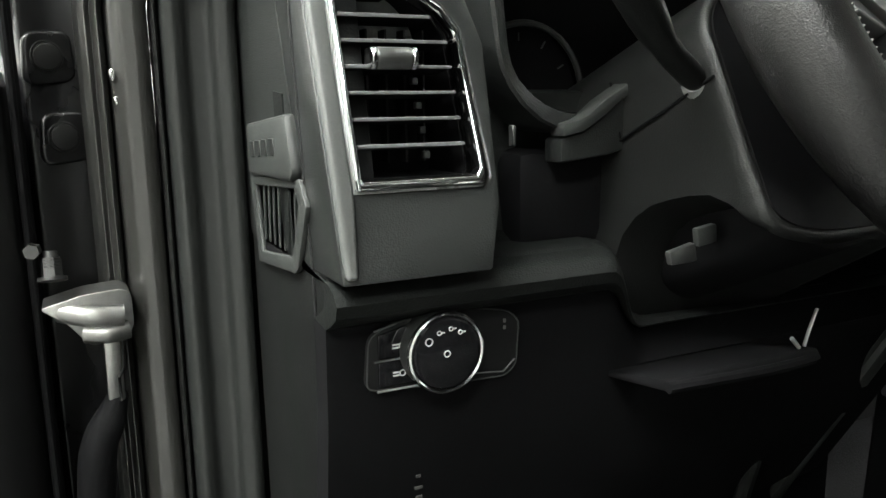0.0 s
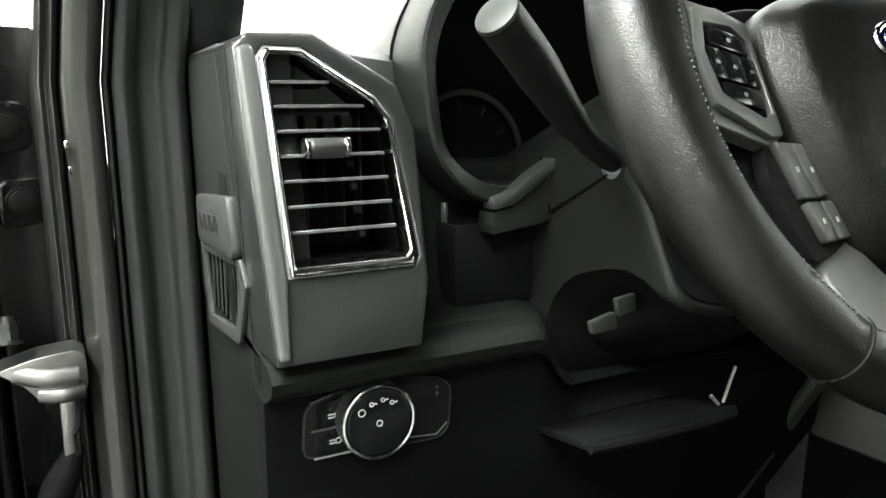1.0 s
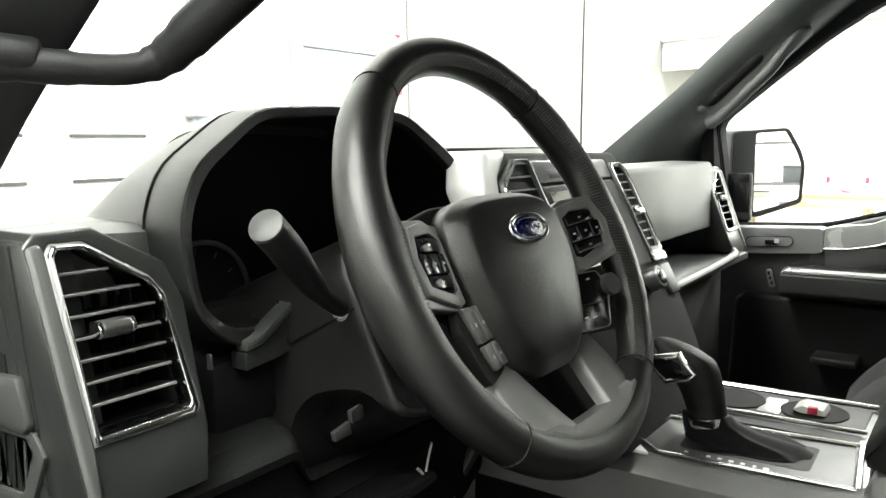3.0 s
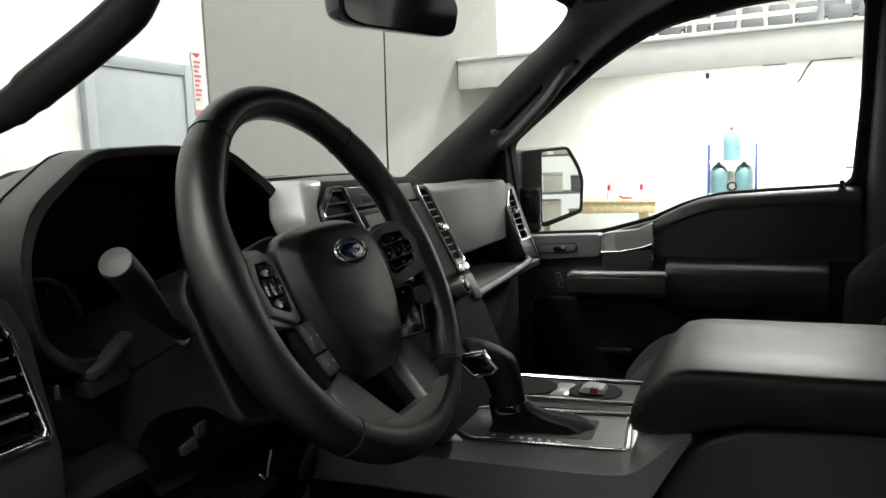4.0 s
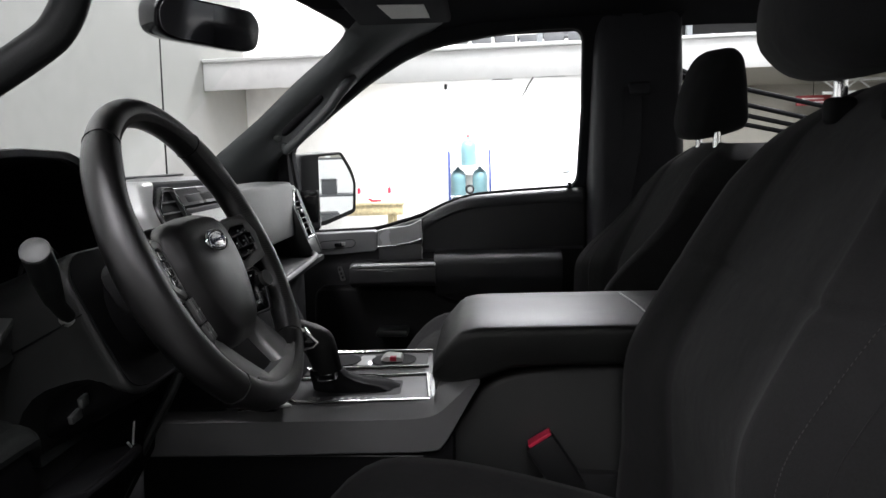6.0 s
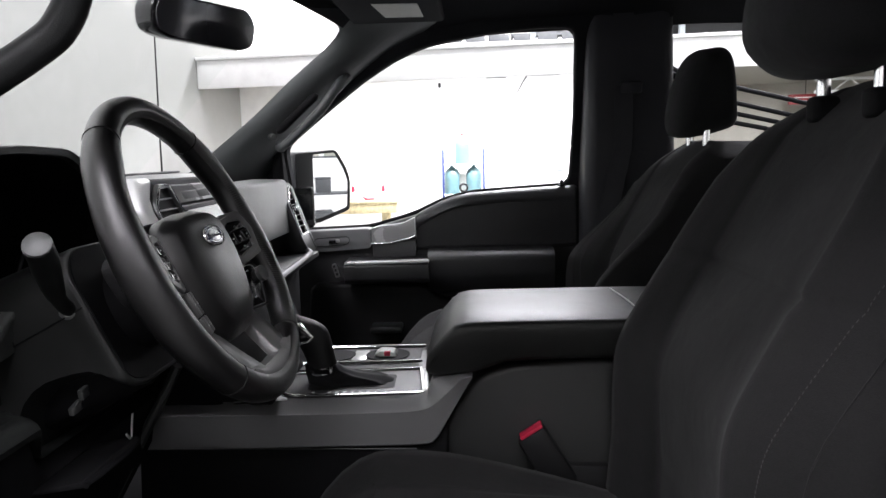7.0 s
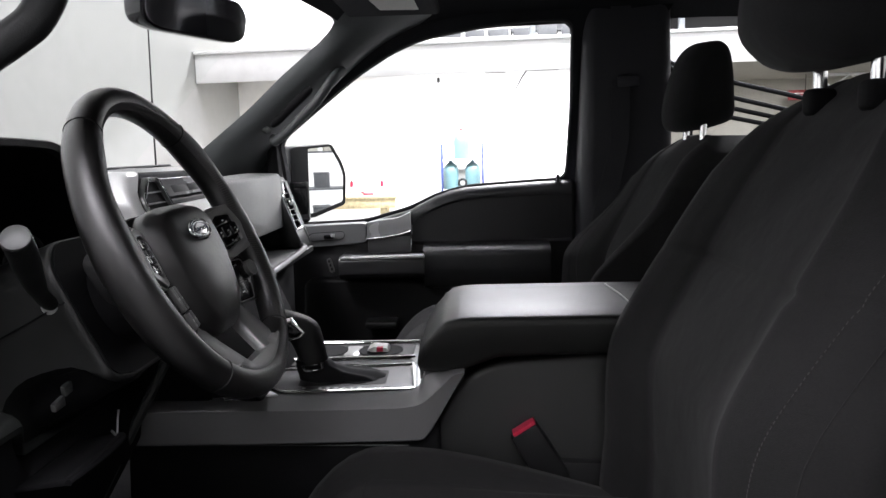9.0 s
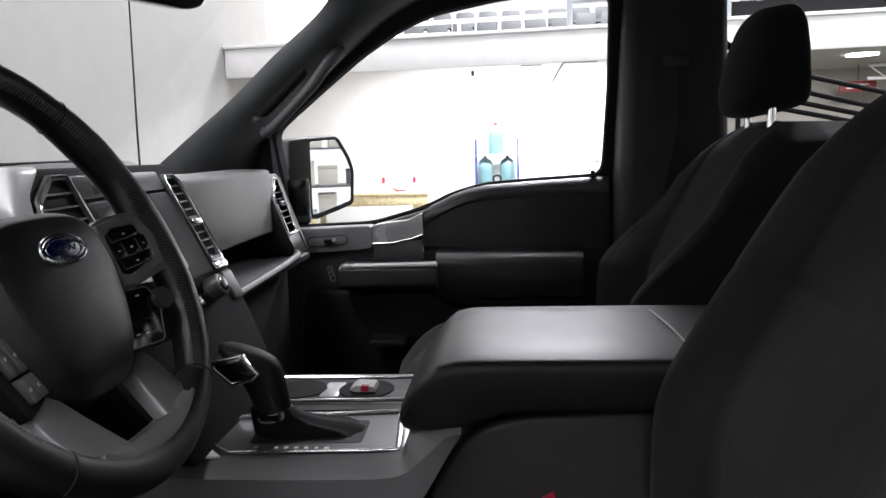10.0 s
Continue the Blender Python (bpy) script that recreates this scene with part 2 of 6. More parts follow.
def part(name, bm, mat, parent, label="", sharp=38):
    """One mesh, modelled in world places, under a thing or a part."""
    o = ORIGIN[parent.name]
    bmesh.ops.translate(bm, verts=bm.verts, vec=-o)
    ob = new(name, finish(bm, mat, name, sharp))
    ob.parent = parent
    ORIGIN[ob.name] = o
    return tagged(ob, label)


def single(name, bm, mat, label, category, group="", kind="", sharp=38):
    """A top-level thing made of one mesh."""
    lo = Vector((min(v.co.x for v in bm.verts), min(v.co.y for v in bm.verts), min(v.co.z for v in bm.verts)))
    hi = Vector((max(v.co.x for v in bm.verts), max(v.co.y for v in bm.verts), max(v.co.z for v in bm.verts)))
    at = Vector(((lo.x + hi.x) / 2, (lo.y + hi.y) / 2, lo.z))
    bmesh.ops.translate(bm, verts=bm.verts, vec=-at)
    ob = new(name, finish(bm, mat, name, sharp))
    ob.location = at
    ORIGIN[ob.name] = at
    return tagged(ob, label, category, group, kind)


def bevelled(bm, width, seg=2, angle=25):
    if width:
        es = [e for e in bm.edges if len(e.link_faces) == 2 and e.calc_face_angle(0) > radians(angle)]
        bmesh.ops.bevel(bm, geom=es, offset=width, segments=seg, affect="EDGES", profile=0.5, clamp_overlap=True)
    return bm


def block(x0, x1, y0, y1, z0, z1, bev=0.0, seg=2, m=None):
    bm = bmesh.new()
    bmesh.ops.create_cube(bm, size=1.0)
    for v in bm.verts:
        v.co = Vector((x0 + (v.co.x + .5) * (x1 - x0), y0 + (v.co.y + .5) * (y1 - y0), z0 + (v.co.z + .5) * (z1 - z0)))
    bevelled(bm, bev, seg)
    if m:
        bmesh.ops.transform(bm, matrix=m, verts=bm.verts)
    return bm


def prism(pts, axis, a, b, bev=0.0, seg=2, m=None):
    """A polygon pushed from a to b along an axis: x takes (y, z), y takes (x, z), z takes (x, y)."""
    put = {"x": lambda p, k: (k, p[0], p[1]), "y": lambda p, k: (p[0], k, p[1]), "z": lambda p, k: (p[0], p[1], k)}[axis]
    bm = bmesh.new()
    lo, hi = [bm.verts.new(put(p, a)) for p in pts], [bm.verts.new(put(p, b)) for p in pts]
    bm.faces.new(lo), bm.faces.new(hi)
    for i in range(len(pts)):
        j = (i + 1) % len(pts)
        bm.faces.new((lo[i], lo[j], hi[j], hi[i]))
    bmesh.ops.recalc_face_normals(bm, faces=bm.faces)
    bevelled(bm, bev, seg)
    if m:
        bmesh.ops.transform(bm, matrix=m, verts=bm.verts)
    return bm


def ring_prism(outer, inner, axis, a, b, bev=0.0, m=None):
    """A flat frame between two outlines of equal count, with depth."""
    put = {"x": lambda p, k: (k, p[0], p[1]), "y": lambda p, k: (p[0], k, p[1]), "z": lambda p, k: (p[0], p[1], k)}[axis]
    bm = bmesh.new()
    n = len(outer)
    L = [[bm.verts.new(put(p, k)) for p in ps] for ps, k in ((outer, a), (outer, b), (inner, b), (inner, a))]
    for q in range(4):
        A, B = L[q], L[(q + 1) % 4]
        for i in range(n):
            j = (i + 1) % n
            bm.faces.new((A[i], A[j], B[j], B[i]))
    bmesh.ops.recalc_face_normals(bm, faces=bm.faces)
    bevelled(bm, bev, 2, 40)
    if m:
        bmesh.ops.transform(bm, matrix=m, verts=bm.verts)
    return bm


def loft(sections, closed=True, caps=True):
    """Skin over rows of points of equal count."""
    bm = bmesh.new()
    R = [[bm.verts.new(p) for p in s] for s in sections]
    n = len(R[0])
    for A, B in zip(R, R[1:]):
        for i in range(n if closed else n - 1):
            j = (i + 1) % n
            bm.faces.new((A[i], A[j], B[j], B[i]))
    if caps and closed:
        bm.faces.new(R[0]), bm.faces.new(R[-1])
    bmesh.ops.recalc_face_normals(bm, faces=bm.faces)
    return bm


def plate(rows, thick, way):
    """A curved panel: a grid of points and the same grid moved by thick along way."""
    w = Vector(way).normalized() * thick
    secs = []
    for r in rows:
        r = [Vector(p) for p in r]
        secs.append(r + [p + w for p in reversed(r)])
    return loft(secs)


def smooth_path(pts, n=6, closed=False):
    """Catmull-Rom points through pts."""
    P = [Vector(p) for p in pts]
    out = []
    k = len(P)
    for i in range(k if closed else k - 1):
        if closed:
            a, b, c, d = P[(i - 1) % k], P[i], P[(i + 1) % k], P[(i + 2) % k]
        else:
            a, b, c, d = P[max(i - 1, 0)], P[i], P[i + 1], P[min(i + 2, k - 1)]
        for s in range(n):
            t = s / n
            out.append(0.5 * ((2 * b) + (c - a) * t + (2 * a - 5 * b + 4 * c - d) * t * t + (3 * b - a - 3 * c + d) * t ** 3))
    if not closed:
        out.append(P[-1])
    return out


def tube(pts, r, sides=10, closed=False, flat=1.0, up=(0, 0, 1), bm=None):
    """A round bar along points; flat squeezes it along the second cross axis; r may be one number or one a point."""
    P = [Vector(p) for p in pts]
    own = bm is None
    bm = bm or bmesh.new()
    rings = []
    for i, p in enumerate(P):
        if closed:
            d = (P[(i + 1) % len(P)] - P[i - 1]).normalized()
        else:
            d = (P[min(i + 1, len(P) - 1)] - P[max(i - 1, 0)]).normalized()
        u = Vector(up)
        s = d.cross(u)
        s = s.normalized() if s.length > 1e-4 else d.orthogonal().normalized()
        v = s.cross(d).normalized()
        rr = r[i] if isinstance(r, (list, tuple)) else r
        rings.append([bm.verts.new(p + s * math.cos(a) * rr + v * math.sin(a) * rr * flat) for a in (2 * math.pi * q / sides for q in range(sides))])
    n = len(rings)
    for i in range(n if closed else n - 1):
        A, B = rings[i], rings[(i + 1) % n]
        for q in range(sides):
            w = (q + 1) % sides
            bm.faces.new((A[q], A[w], B[w], B[q]))
    if not closed:
        bm.faces.new(rings[0]), bm.faces.new(rings[-1])
    if own:
        bmesh.ops.recalc_face_normals(bm, faces=bm.faces)
    return bm


def disc(c, r, depth, axis, sides=32, bev=0.0, rim=None):
    """A round plug with its near face at c, going depth along axis."""
    a = Vector(axis).normalized()
    s = a.orthogonal().normalized()
    t = a.cross(s)
    C = Vector(c)
    bm = bmesh.new()
    loops = []
    prof = [(r, depth)] + ([(r, bev), (r - bev * .3, bev * .3), (r - bev, 0)] if bev else [(r, 0)])
    for rr, k in prof:
        loops.append([bm.verts.new(C + a * k + (s * math.cos(q) + t * math.sin(q)) * rr) for q in (2 * math.pi * i / sides for i in range(sides))])
    for A, B in zip(loops, loops[1:]):
        for i in range(sides):
            j = (i + 1) % sides
            bm.faces.new((A[i], A[j], B[j], B[i]))
    bm.faces.new(loops[0]), bm.faces.new(loops[-1])
    bmesh.ops.recalc_face_normals(bm, faces=bm.faces)
    return bm


def merged(*bms):
    out = bmesh.new()
    for b in bms:
        me = bpy.data.meshes.new("tmp")
        b.to_mesh(me)
        b.free()
        out.from_mesh(me)
        bpy.data.meshes.remove(me)
    return out


def rounded(pts, r, n=3):
    """A polygon with its corners cut round by r."""
    out = []
    k = len(pts)
    for i in range(k):
        p, a, b = Vector(pts[i]), Vector(pts[i - 1]), Vector(pts[(i + 1) % k])
        u, v = (a - p), (b - p)
        q = min(r, u.length * .45, v.length * .45)
        s, e = p + u.normalized() * q, p + v.normalized() * q
        for j in range(n + 1):
            t = j / n
            out.append(tuple((1 - t) ** 2 * s + 2 * t * (1 - t) * p + t * t * e))
    return out


# ---- hall: ground, walls, balcony ----
def slab(name, x0, x1, y0, y1, z0, z1, mat, label, kind="structure", bev=0.0):
    return single(name, block(x0, x1, y0, y1, z0, z1, bev), mat, label, "", kind=kind)


slab("ground", -9, 21, -13, 3.2, -0.1, 0.0, CONCRETE, "smooth grey concrete hall floor")
slab("wall_north", -9, 3.2, 3.0, 3.2, 0, 8.0, WALLWHITE, "white painted hall wall with a grey door")
slab("wall_panel", 3.2, 9.63, 2.985, 3.2, 0, 8.0, WALLGREY, "large smooth grey painted wall panel")
slab("wall_north_end", 9.63, 21, 3.0, 3.2, 0, 8.0, WALLWHITE, "white painted hall wall above the stand")
slab("wall_east", 9.63, 9.83, -2.7, 3.0, 0, 2.72, WALLWHITE, "white painted wall below the stand")
slab("wall_recess_side", 9.83, 13.9, -2.9, -2.7, 0, 2.72, WALLBEIGE, "beige side wall of the covered passage")
slab("wall_recess", 13.9, 14.1, -13, -2.7, 0, 2.72, WALLBEIGE, "beige wall of the covered passage")
slab("wall_far", 20.8, 21, -13, 3.2, 0, 8.0, WALLWHITE, "plain hall wall behind the stand")
slab("wall_south", -9, 21, -13.2, -13, 0, 8.0, WALLWHITE, "plain hall wall")
# West wall and ceiling are kept dark to hold back fill light.
slab("wall_west", -9.2, -9, -13.2, 3.2, 0, 8.0, LOWBOUNCE, "plain hall wall")
slab("ceiling", -9.2, 21, -13.2, 3.2, 7.95, 8.1, LOWBOUNCE, "high hall ceiling darkened to bounce less light")


def edge_x(y):
    """The slightly skewed line of the balcony edge."""
    return 8.0 - 0.107 * (2.98 - y)


single("balcony_slab", prism([(edge_x(2.98) + 0.02, 2.98), (14.6, 2.98), (14.6, -12.9), (edge_x(-12.9) + 0.02, -12.9)], "z", 2.56, 2.62), WALLBEIGE, "pale underside of the balcony floor", "", kind="structure")
single("fascia", prism([(edge_x(2.98) - 0.05, 2.98), (edge_x(2.98), 2.98), (edge_x(-12.9), -12.9), (edge_x(-12.9) - 0.05, -12.9)], "z", 2.27, 2.60, 0.006), WALLWHITE, "white steel fascia along the balcony edge", "", kind="trim")
single("trim_cap", prism([(edge_x(2.98) - 0.09, 2.98), (edge_x(2.98) + 0.08, 2.98), (edge_x(-12.9) + 0.08, -12.9), (edge_x(-12.9) - 0.09, -12.9)], "z", 2.60, 2.635, 0.006), WALLWHITE, "white cap rail on the balcony edge", "", kind="trim")
single("stand_riser", block(14.6, 14.75, -12.9, 2.98, 2.6, 3.62), WALLWHITE, "white riser below the stand seats", "", kind="structure")
single("stand_deck", block(14.75, 15.7, -12.9, 2.98, 3.30, 3.40), CONCRETE, "concrete step of the stand", "", kind="structure")
single("stand_riser_upper", block(15.7, 15.85, -12.9, 2.98, 3.30, 3.70), WALLWHITE, "white upper riser of the stand", "", kind="structure")
single("stand_deck_upper", block(15.85, 18.0, -12.9, 2.98, 3.60, 3.70), CONCRETE, "upper concrete step of the stand", "", kind="structure")


# ---- truck shell ----
def glass_x(z):
    return 0.90 - 0.333 * (z - 1.26)


WIN = rounded([(0.204, 1.24), (0.0, 1.246), (-0.131, 1.282), (-0.204, 1.317), (-0.283, 1.338), (-0.393, 1.345), (-0.560, 1.353),
               (-0.566, 1.55), (-0.562, 1.752), (-0.464, 1.753), (-0.322, 1.743), (-0.177, 1.719), (-0.102, 1.69),
               (-0.009, 1.637), (0.088, 1.568), (0.172, 1.506), (0.217, 1.472)], 0.03, 3)
RWIN = rounded([(-0.790, 1.375), (-1.50, 1.40), (-1.62, 1.60), (-1.58, 1.765), (-0.790, 1.788)], 0.045, 4)


def side_frame(sign, win, c, up, down):
    """Dark window surround of a cab side."""
    outer = []
    c = Vector(c)
    for y, z in win:
        d = (Vector((y, z)) - c)
        o = Vector((y, z)) + d.normalized() * (up if z > 1.42 else down)
        outer.append((o.x, o.y))
    bm = bmesh.new()
    L = []
    for ps, off in ((outer, -0.02), (outer, 0.05), (win, 0.05), (win, 0.012), (win, -0.014)):
        L.append([bm.verts.new((sign * (glass_x(z) + off), y, z)) for y, z in ps])
    n = len(win)
    for q in range(5):
        A, B = L[q], L[(q + 1) % 5]
        for i in range(n):
            j = (i + 1) % n
            bm.faces.new((A[i], A[j], B[j], B[i]))
    bmesh.ops.recalc_face_normals(bm, faces=bm.faces)
    return bm


def side_glass(win, label, name):
    b = bmesh.new()
    b.faces.new([b.verts.new((glass_x(z) + 0.022, y, z)) for y, z in win])
    ob = single(name, b, GLASS, label, "", kind="structure")
    ob.visible_shadow = False


single("window_frame_front", side_frame(1, WIN, (-0.2, 1.52), 0.10, 0.05), LINER, "black door window surround of the cab", "", kind="trim")
single("window_frame_rear", side_frame(1, RWIN, (-1.2, 1.56), 0.10, 0.08), LINER, "black rear door window surround", "", kind="trim")
side_glass(WIN, "clear passenger door window glass", "window_1")
side_glass(RWIN, "clear rear door window glass", "window_3")
single("glass_run", tube([(glass_x(z) - 0.004, y, z) for y, z in WIN], 0.0045, 8, True, 1, (1, 0, 0)), RUBBER, "black rubber window seal", "", kind="trim")
single("mirror_sail", prism([(0.208, 1.245), (0.245, 1.245), (0.245, 1.47), (0.218, 1.47)], "x", 0.80, 0.90, 0.004), SHADEBLACK, "black triangle trim at the window corner", "", kind="trim")

# roof and headliner
roof = []
for y, zc in ((0.175, 1.80), (0.10, 1.815), (-0.3, 1.845), (-0.9, 1.855), (-1.6, 1.84), (-2.15, 1.79)):
    row = []
    for i in range(17):
        u = -1 + i / 8
        row.append((0.78 * u, y - (0.25 * u * u if y > 0.05 else 0), zc - 0.10 * abs(u) ** 3.4))
    roof.append(row)
single("ceiling_liner", plate(roof, 0.05, (0, 0, 1)), LINER, "black cloth headliner of the cab", "", kind="structure")
slab("floor", -0.86, 0.86, -2.1, 0.75, 0.60, 0.66, CARPET, "black carpeted cab floor")
slab("firewall", -0.88, 0.88, 0.72, 0.78, 0.60, 1.28, BLACK, "black cab bulkhead")
slab("back_wall", -0.84, 0.84, -2.20, -2.12, 0.60, 1.36, LINER, "black rear cab wall")
slab("back_wall_top", -0.74, 0.74, -2.20, -2.12, 1.72, 1.82, LINER, "black strip above the rear window")
for q in (-0.74, 0.60):
    slab("rear_post", q, q + 0.14, -2.20, -2.12, 1.36, 1.72, LINER, "black rear corner post of the cab")
slab("sill", -0.92, -0.80, -2.1, 0.35, 0.60, 0.72, BLACK, "black door sill")
# Unseen panel added to block low light from behind the driver side.
slab("light_block_rear_left", -0.95, -0.83, -2.12, -0.84, 0.60, 1.365, BLACK, "unseen closed rear door added to block low light")
slab("rear_door_panel", 0.83, 0.93, -2.12, -0.80, 0.66, 1.365, BLACK, "black rear door trim panel")


PILW = [(0.68, 0.536, 1.33), (0.68, 0.446, 1.40), (0.68, 0.350, 1.475), (0.68, 0.254, 1.55), (0.675, 0.160, 1.632), (0.665, 0.066, 1.705), (0.645, 0.026, 1.74), (0.615, 0.020, 1.76), (0.57, 0.045, 1.785)]


def pillar(sign):
    """Front roof post trim from the dash up to the roof."""
    wind = PILW
    wins = [(0.89, 0.33, 1.26), (0.875, 0.28, 1.36), (0.835, 0.208, 1.475), (0.81, 0.118, 1.552), (0.782, 0.022, 1.628), (0.760, -0.070, 1.695), (0.75, -0.15, 1.735), (0.745, -0.24, 1.765), (0.74, -0.34, 1.79)]
    if sign < 0:
        wind = [(0.688, 0.36, 1.33), (0.688, 0.303, 1.395), (0.690, 0.263, 1.425), (0.684, 0.218, 1.468), (0.674, 0.160, 1.52), (0.66, 0.10, 1.58), (0.645, 0.06, 1.65), (0.62, 0.045, 1.72), (0.56, 0.07, 1.80)]
        wins = [(0.755, 0.36, 1.33), (0.75, 0.34, 1.395), (0.742, 0.31, 1.425), (0.73, 0.26, 1.468), (0.715, 0.20, 1.52), (0.70, 0.13, 1.58), (0.69, 0.06, 1.65), (0.675, -0.02, 1.72), (0.66, -0.12, 1.79)]
    secs = []
    for a, b in zip(wind, wins):
        a, b = Vector(a), Vector(b)
        mid = (a + b) / 2
        inn = Vector((-0.032, -0.024, -0.005)) if sign > 0 else Vector((-0.004, -0.010, 0))
        out = Vector((0.05 if sign > 0 else 0.0, 0.05, 0.02))
        row = [a, a.lerp(b, .12) + inn * .55, a.lerp(b, .3) + inn * .9, a.lerp(b, .5) + inn, a.lerp(b, .72) + inn * .8, a.lerp(b, .9) + inn * .3, b, b + out * .9, mid + out * 1.3, a + (Vector((0.05, 0.008, 0)) if sign > 0 else out * .9)]
        secs.append([Vector((sign * p.x, p.y, p.z)) for p in row])
    fine = []
    for i in range(len(secs[0])):
        fine.append(smooth_path([s[i] for s in secs], 3))
    return loft([[col_[k] for col_ in fine] for k in range(len(fine[0]))])


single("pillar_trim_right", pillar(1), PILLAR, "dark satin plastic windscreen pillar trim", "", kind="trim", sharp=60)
# Near trim takes the darker copy, its shade held in the colour.
single("pillar_trim_left", pillar(-1), PILLARSHADE, "windscreen pillar trim beside the open door, in a shaded tone", "", kind="trim", sharp=60)
single("door_post_right", prism([(-0.575, 0.70), (-0.81, 0.70), (-0.81, 1.35), (-0.80, 1.80), (-0.585, 1.80), (-0.580, 1.35)], "x", 0.71, 0.95, 0.03, 4), POSTSKIN,
       "black trimmed centre door post of the cab", "", kind="trim")

single("door_post_near", prism([(-0.60, 0.70), (-0.83, 0.70), (-0.83, 1.35), (-0.82, 1.80), (-0.605, 1.80), (-0.600, 1.35)], "x", -0.95, -0.74, 0.03, 4), LINER,
       "black trimmed centre door post on the driver side", "", kind="trim")
single("roof_rail_left", prism([(-0.80, 1.72), (-0.70, 1.72), (-0.68, 1.80), (-0.80, 1.80)], "y", -2.1, -0.60, 0.02, 3), LINER, "black roof rail on the driver side", "", kind="trim")

# windscreen
bm = bmesh.new()
grid = []
for k in range(7):
    t = k / 6
    grid.append([bm.verts.new((0.74 * u * (1 - .10 * t), 0.72 - 0.53 * t + 0.10 * (1 - u * u) * (1 - .5 * t), 1.27 + 0.54 * t)) for u in (-1, -.75, -.5, -.25, 0, .25, .5, .75, 1)])
for A, B in zip(grid, grid[1:]):
    for i in range(8):
        bm.faces.new((A[i], A[i + 1], B[i + 1], B[i]))
g = single("window_2", bm, GLASS, "clear curved windscreen glass", "", kind="structure")
g.visible_shadow = False

# ---- dashboard ----
dash = thing("dashboard", (0, 0.3, 0.9), "charcoal grained plastic truck dashboard", "dashboard")


def pod_y(z):
    return 0.137 + 0.353 * (z - 1.253)


def leaning(y0, z0, k):
    """Shear that sets back a face, drawn at y = 0, by k for each metre above z0."""
    return Matrix(((1, 0, 0, 0), (0, 1, k, y0 - k * z0), (0, 0, 1, 0), (0, 0, 0, 1)))


LEAN = leaning(0.137, 1.253, 0.353)
STACK = leaning(0.15, 1.407, 0.51)


def mirrored(bm, about=0.0):
    for v in bm.verts:
        v.co.x = 2 * about - v.co.x
    bmesh.ops.reverse_faces(bm, faces=bm.faces)
    return bm


POD = [(-0.723, 1.206), (-0.723, 1.372), (-0.714, 1.380), (-0.676, 1.381), (-0.629, 1.352), (-0.622, 1.325), (-0.629, 1.240), (-0.640, 1.206)]
VENT = [(-0.709, 1.250), (-0.709, 1.366), (-0.705, 1.3715), (-0.685, 1.371), (-0.645, 1.344), (-0.637, 1.332), (-0.634, 1.255), (-0.638, 1.250)]
VENTIN = [(-0.7045, 1.2575), (-0.7045, 1.362), (-0.702, 1.3665), (-0.687, 1.366), (-0.649, 1.3405), (-0.6425, 1.330), (-0.6415, 1.261), (-0.6435, 1.2575)]
VENTOUT = [(-0.7105, 1.2485), (-0.7105, 1.3665), (-0.706, 1.373), (-0.6845, 1.3725), (-0.644, 1.3455), (-0.6355, 1.333), (-0.6325, 1.2545), (-0.637, 1.2485)]


VENTIN = [(a[0] + 0.62 * (b[0] - a[0]), a[1] + 0.62 * (b[1] - a[1])) for a, b in zip(VENT, VENTIN)]


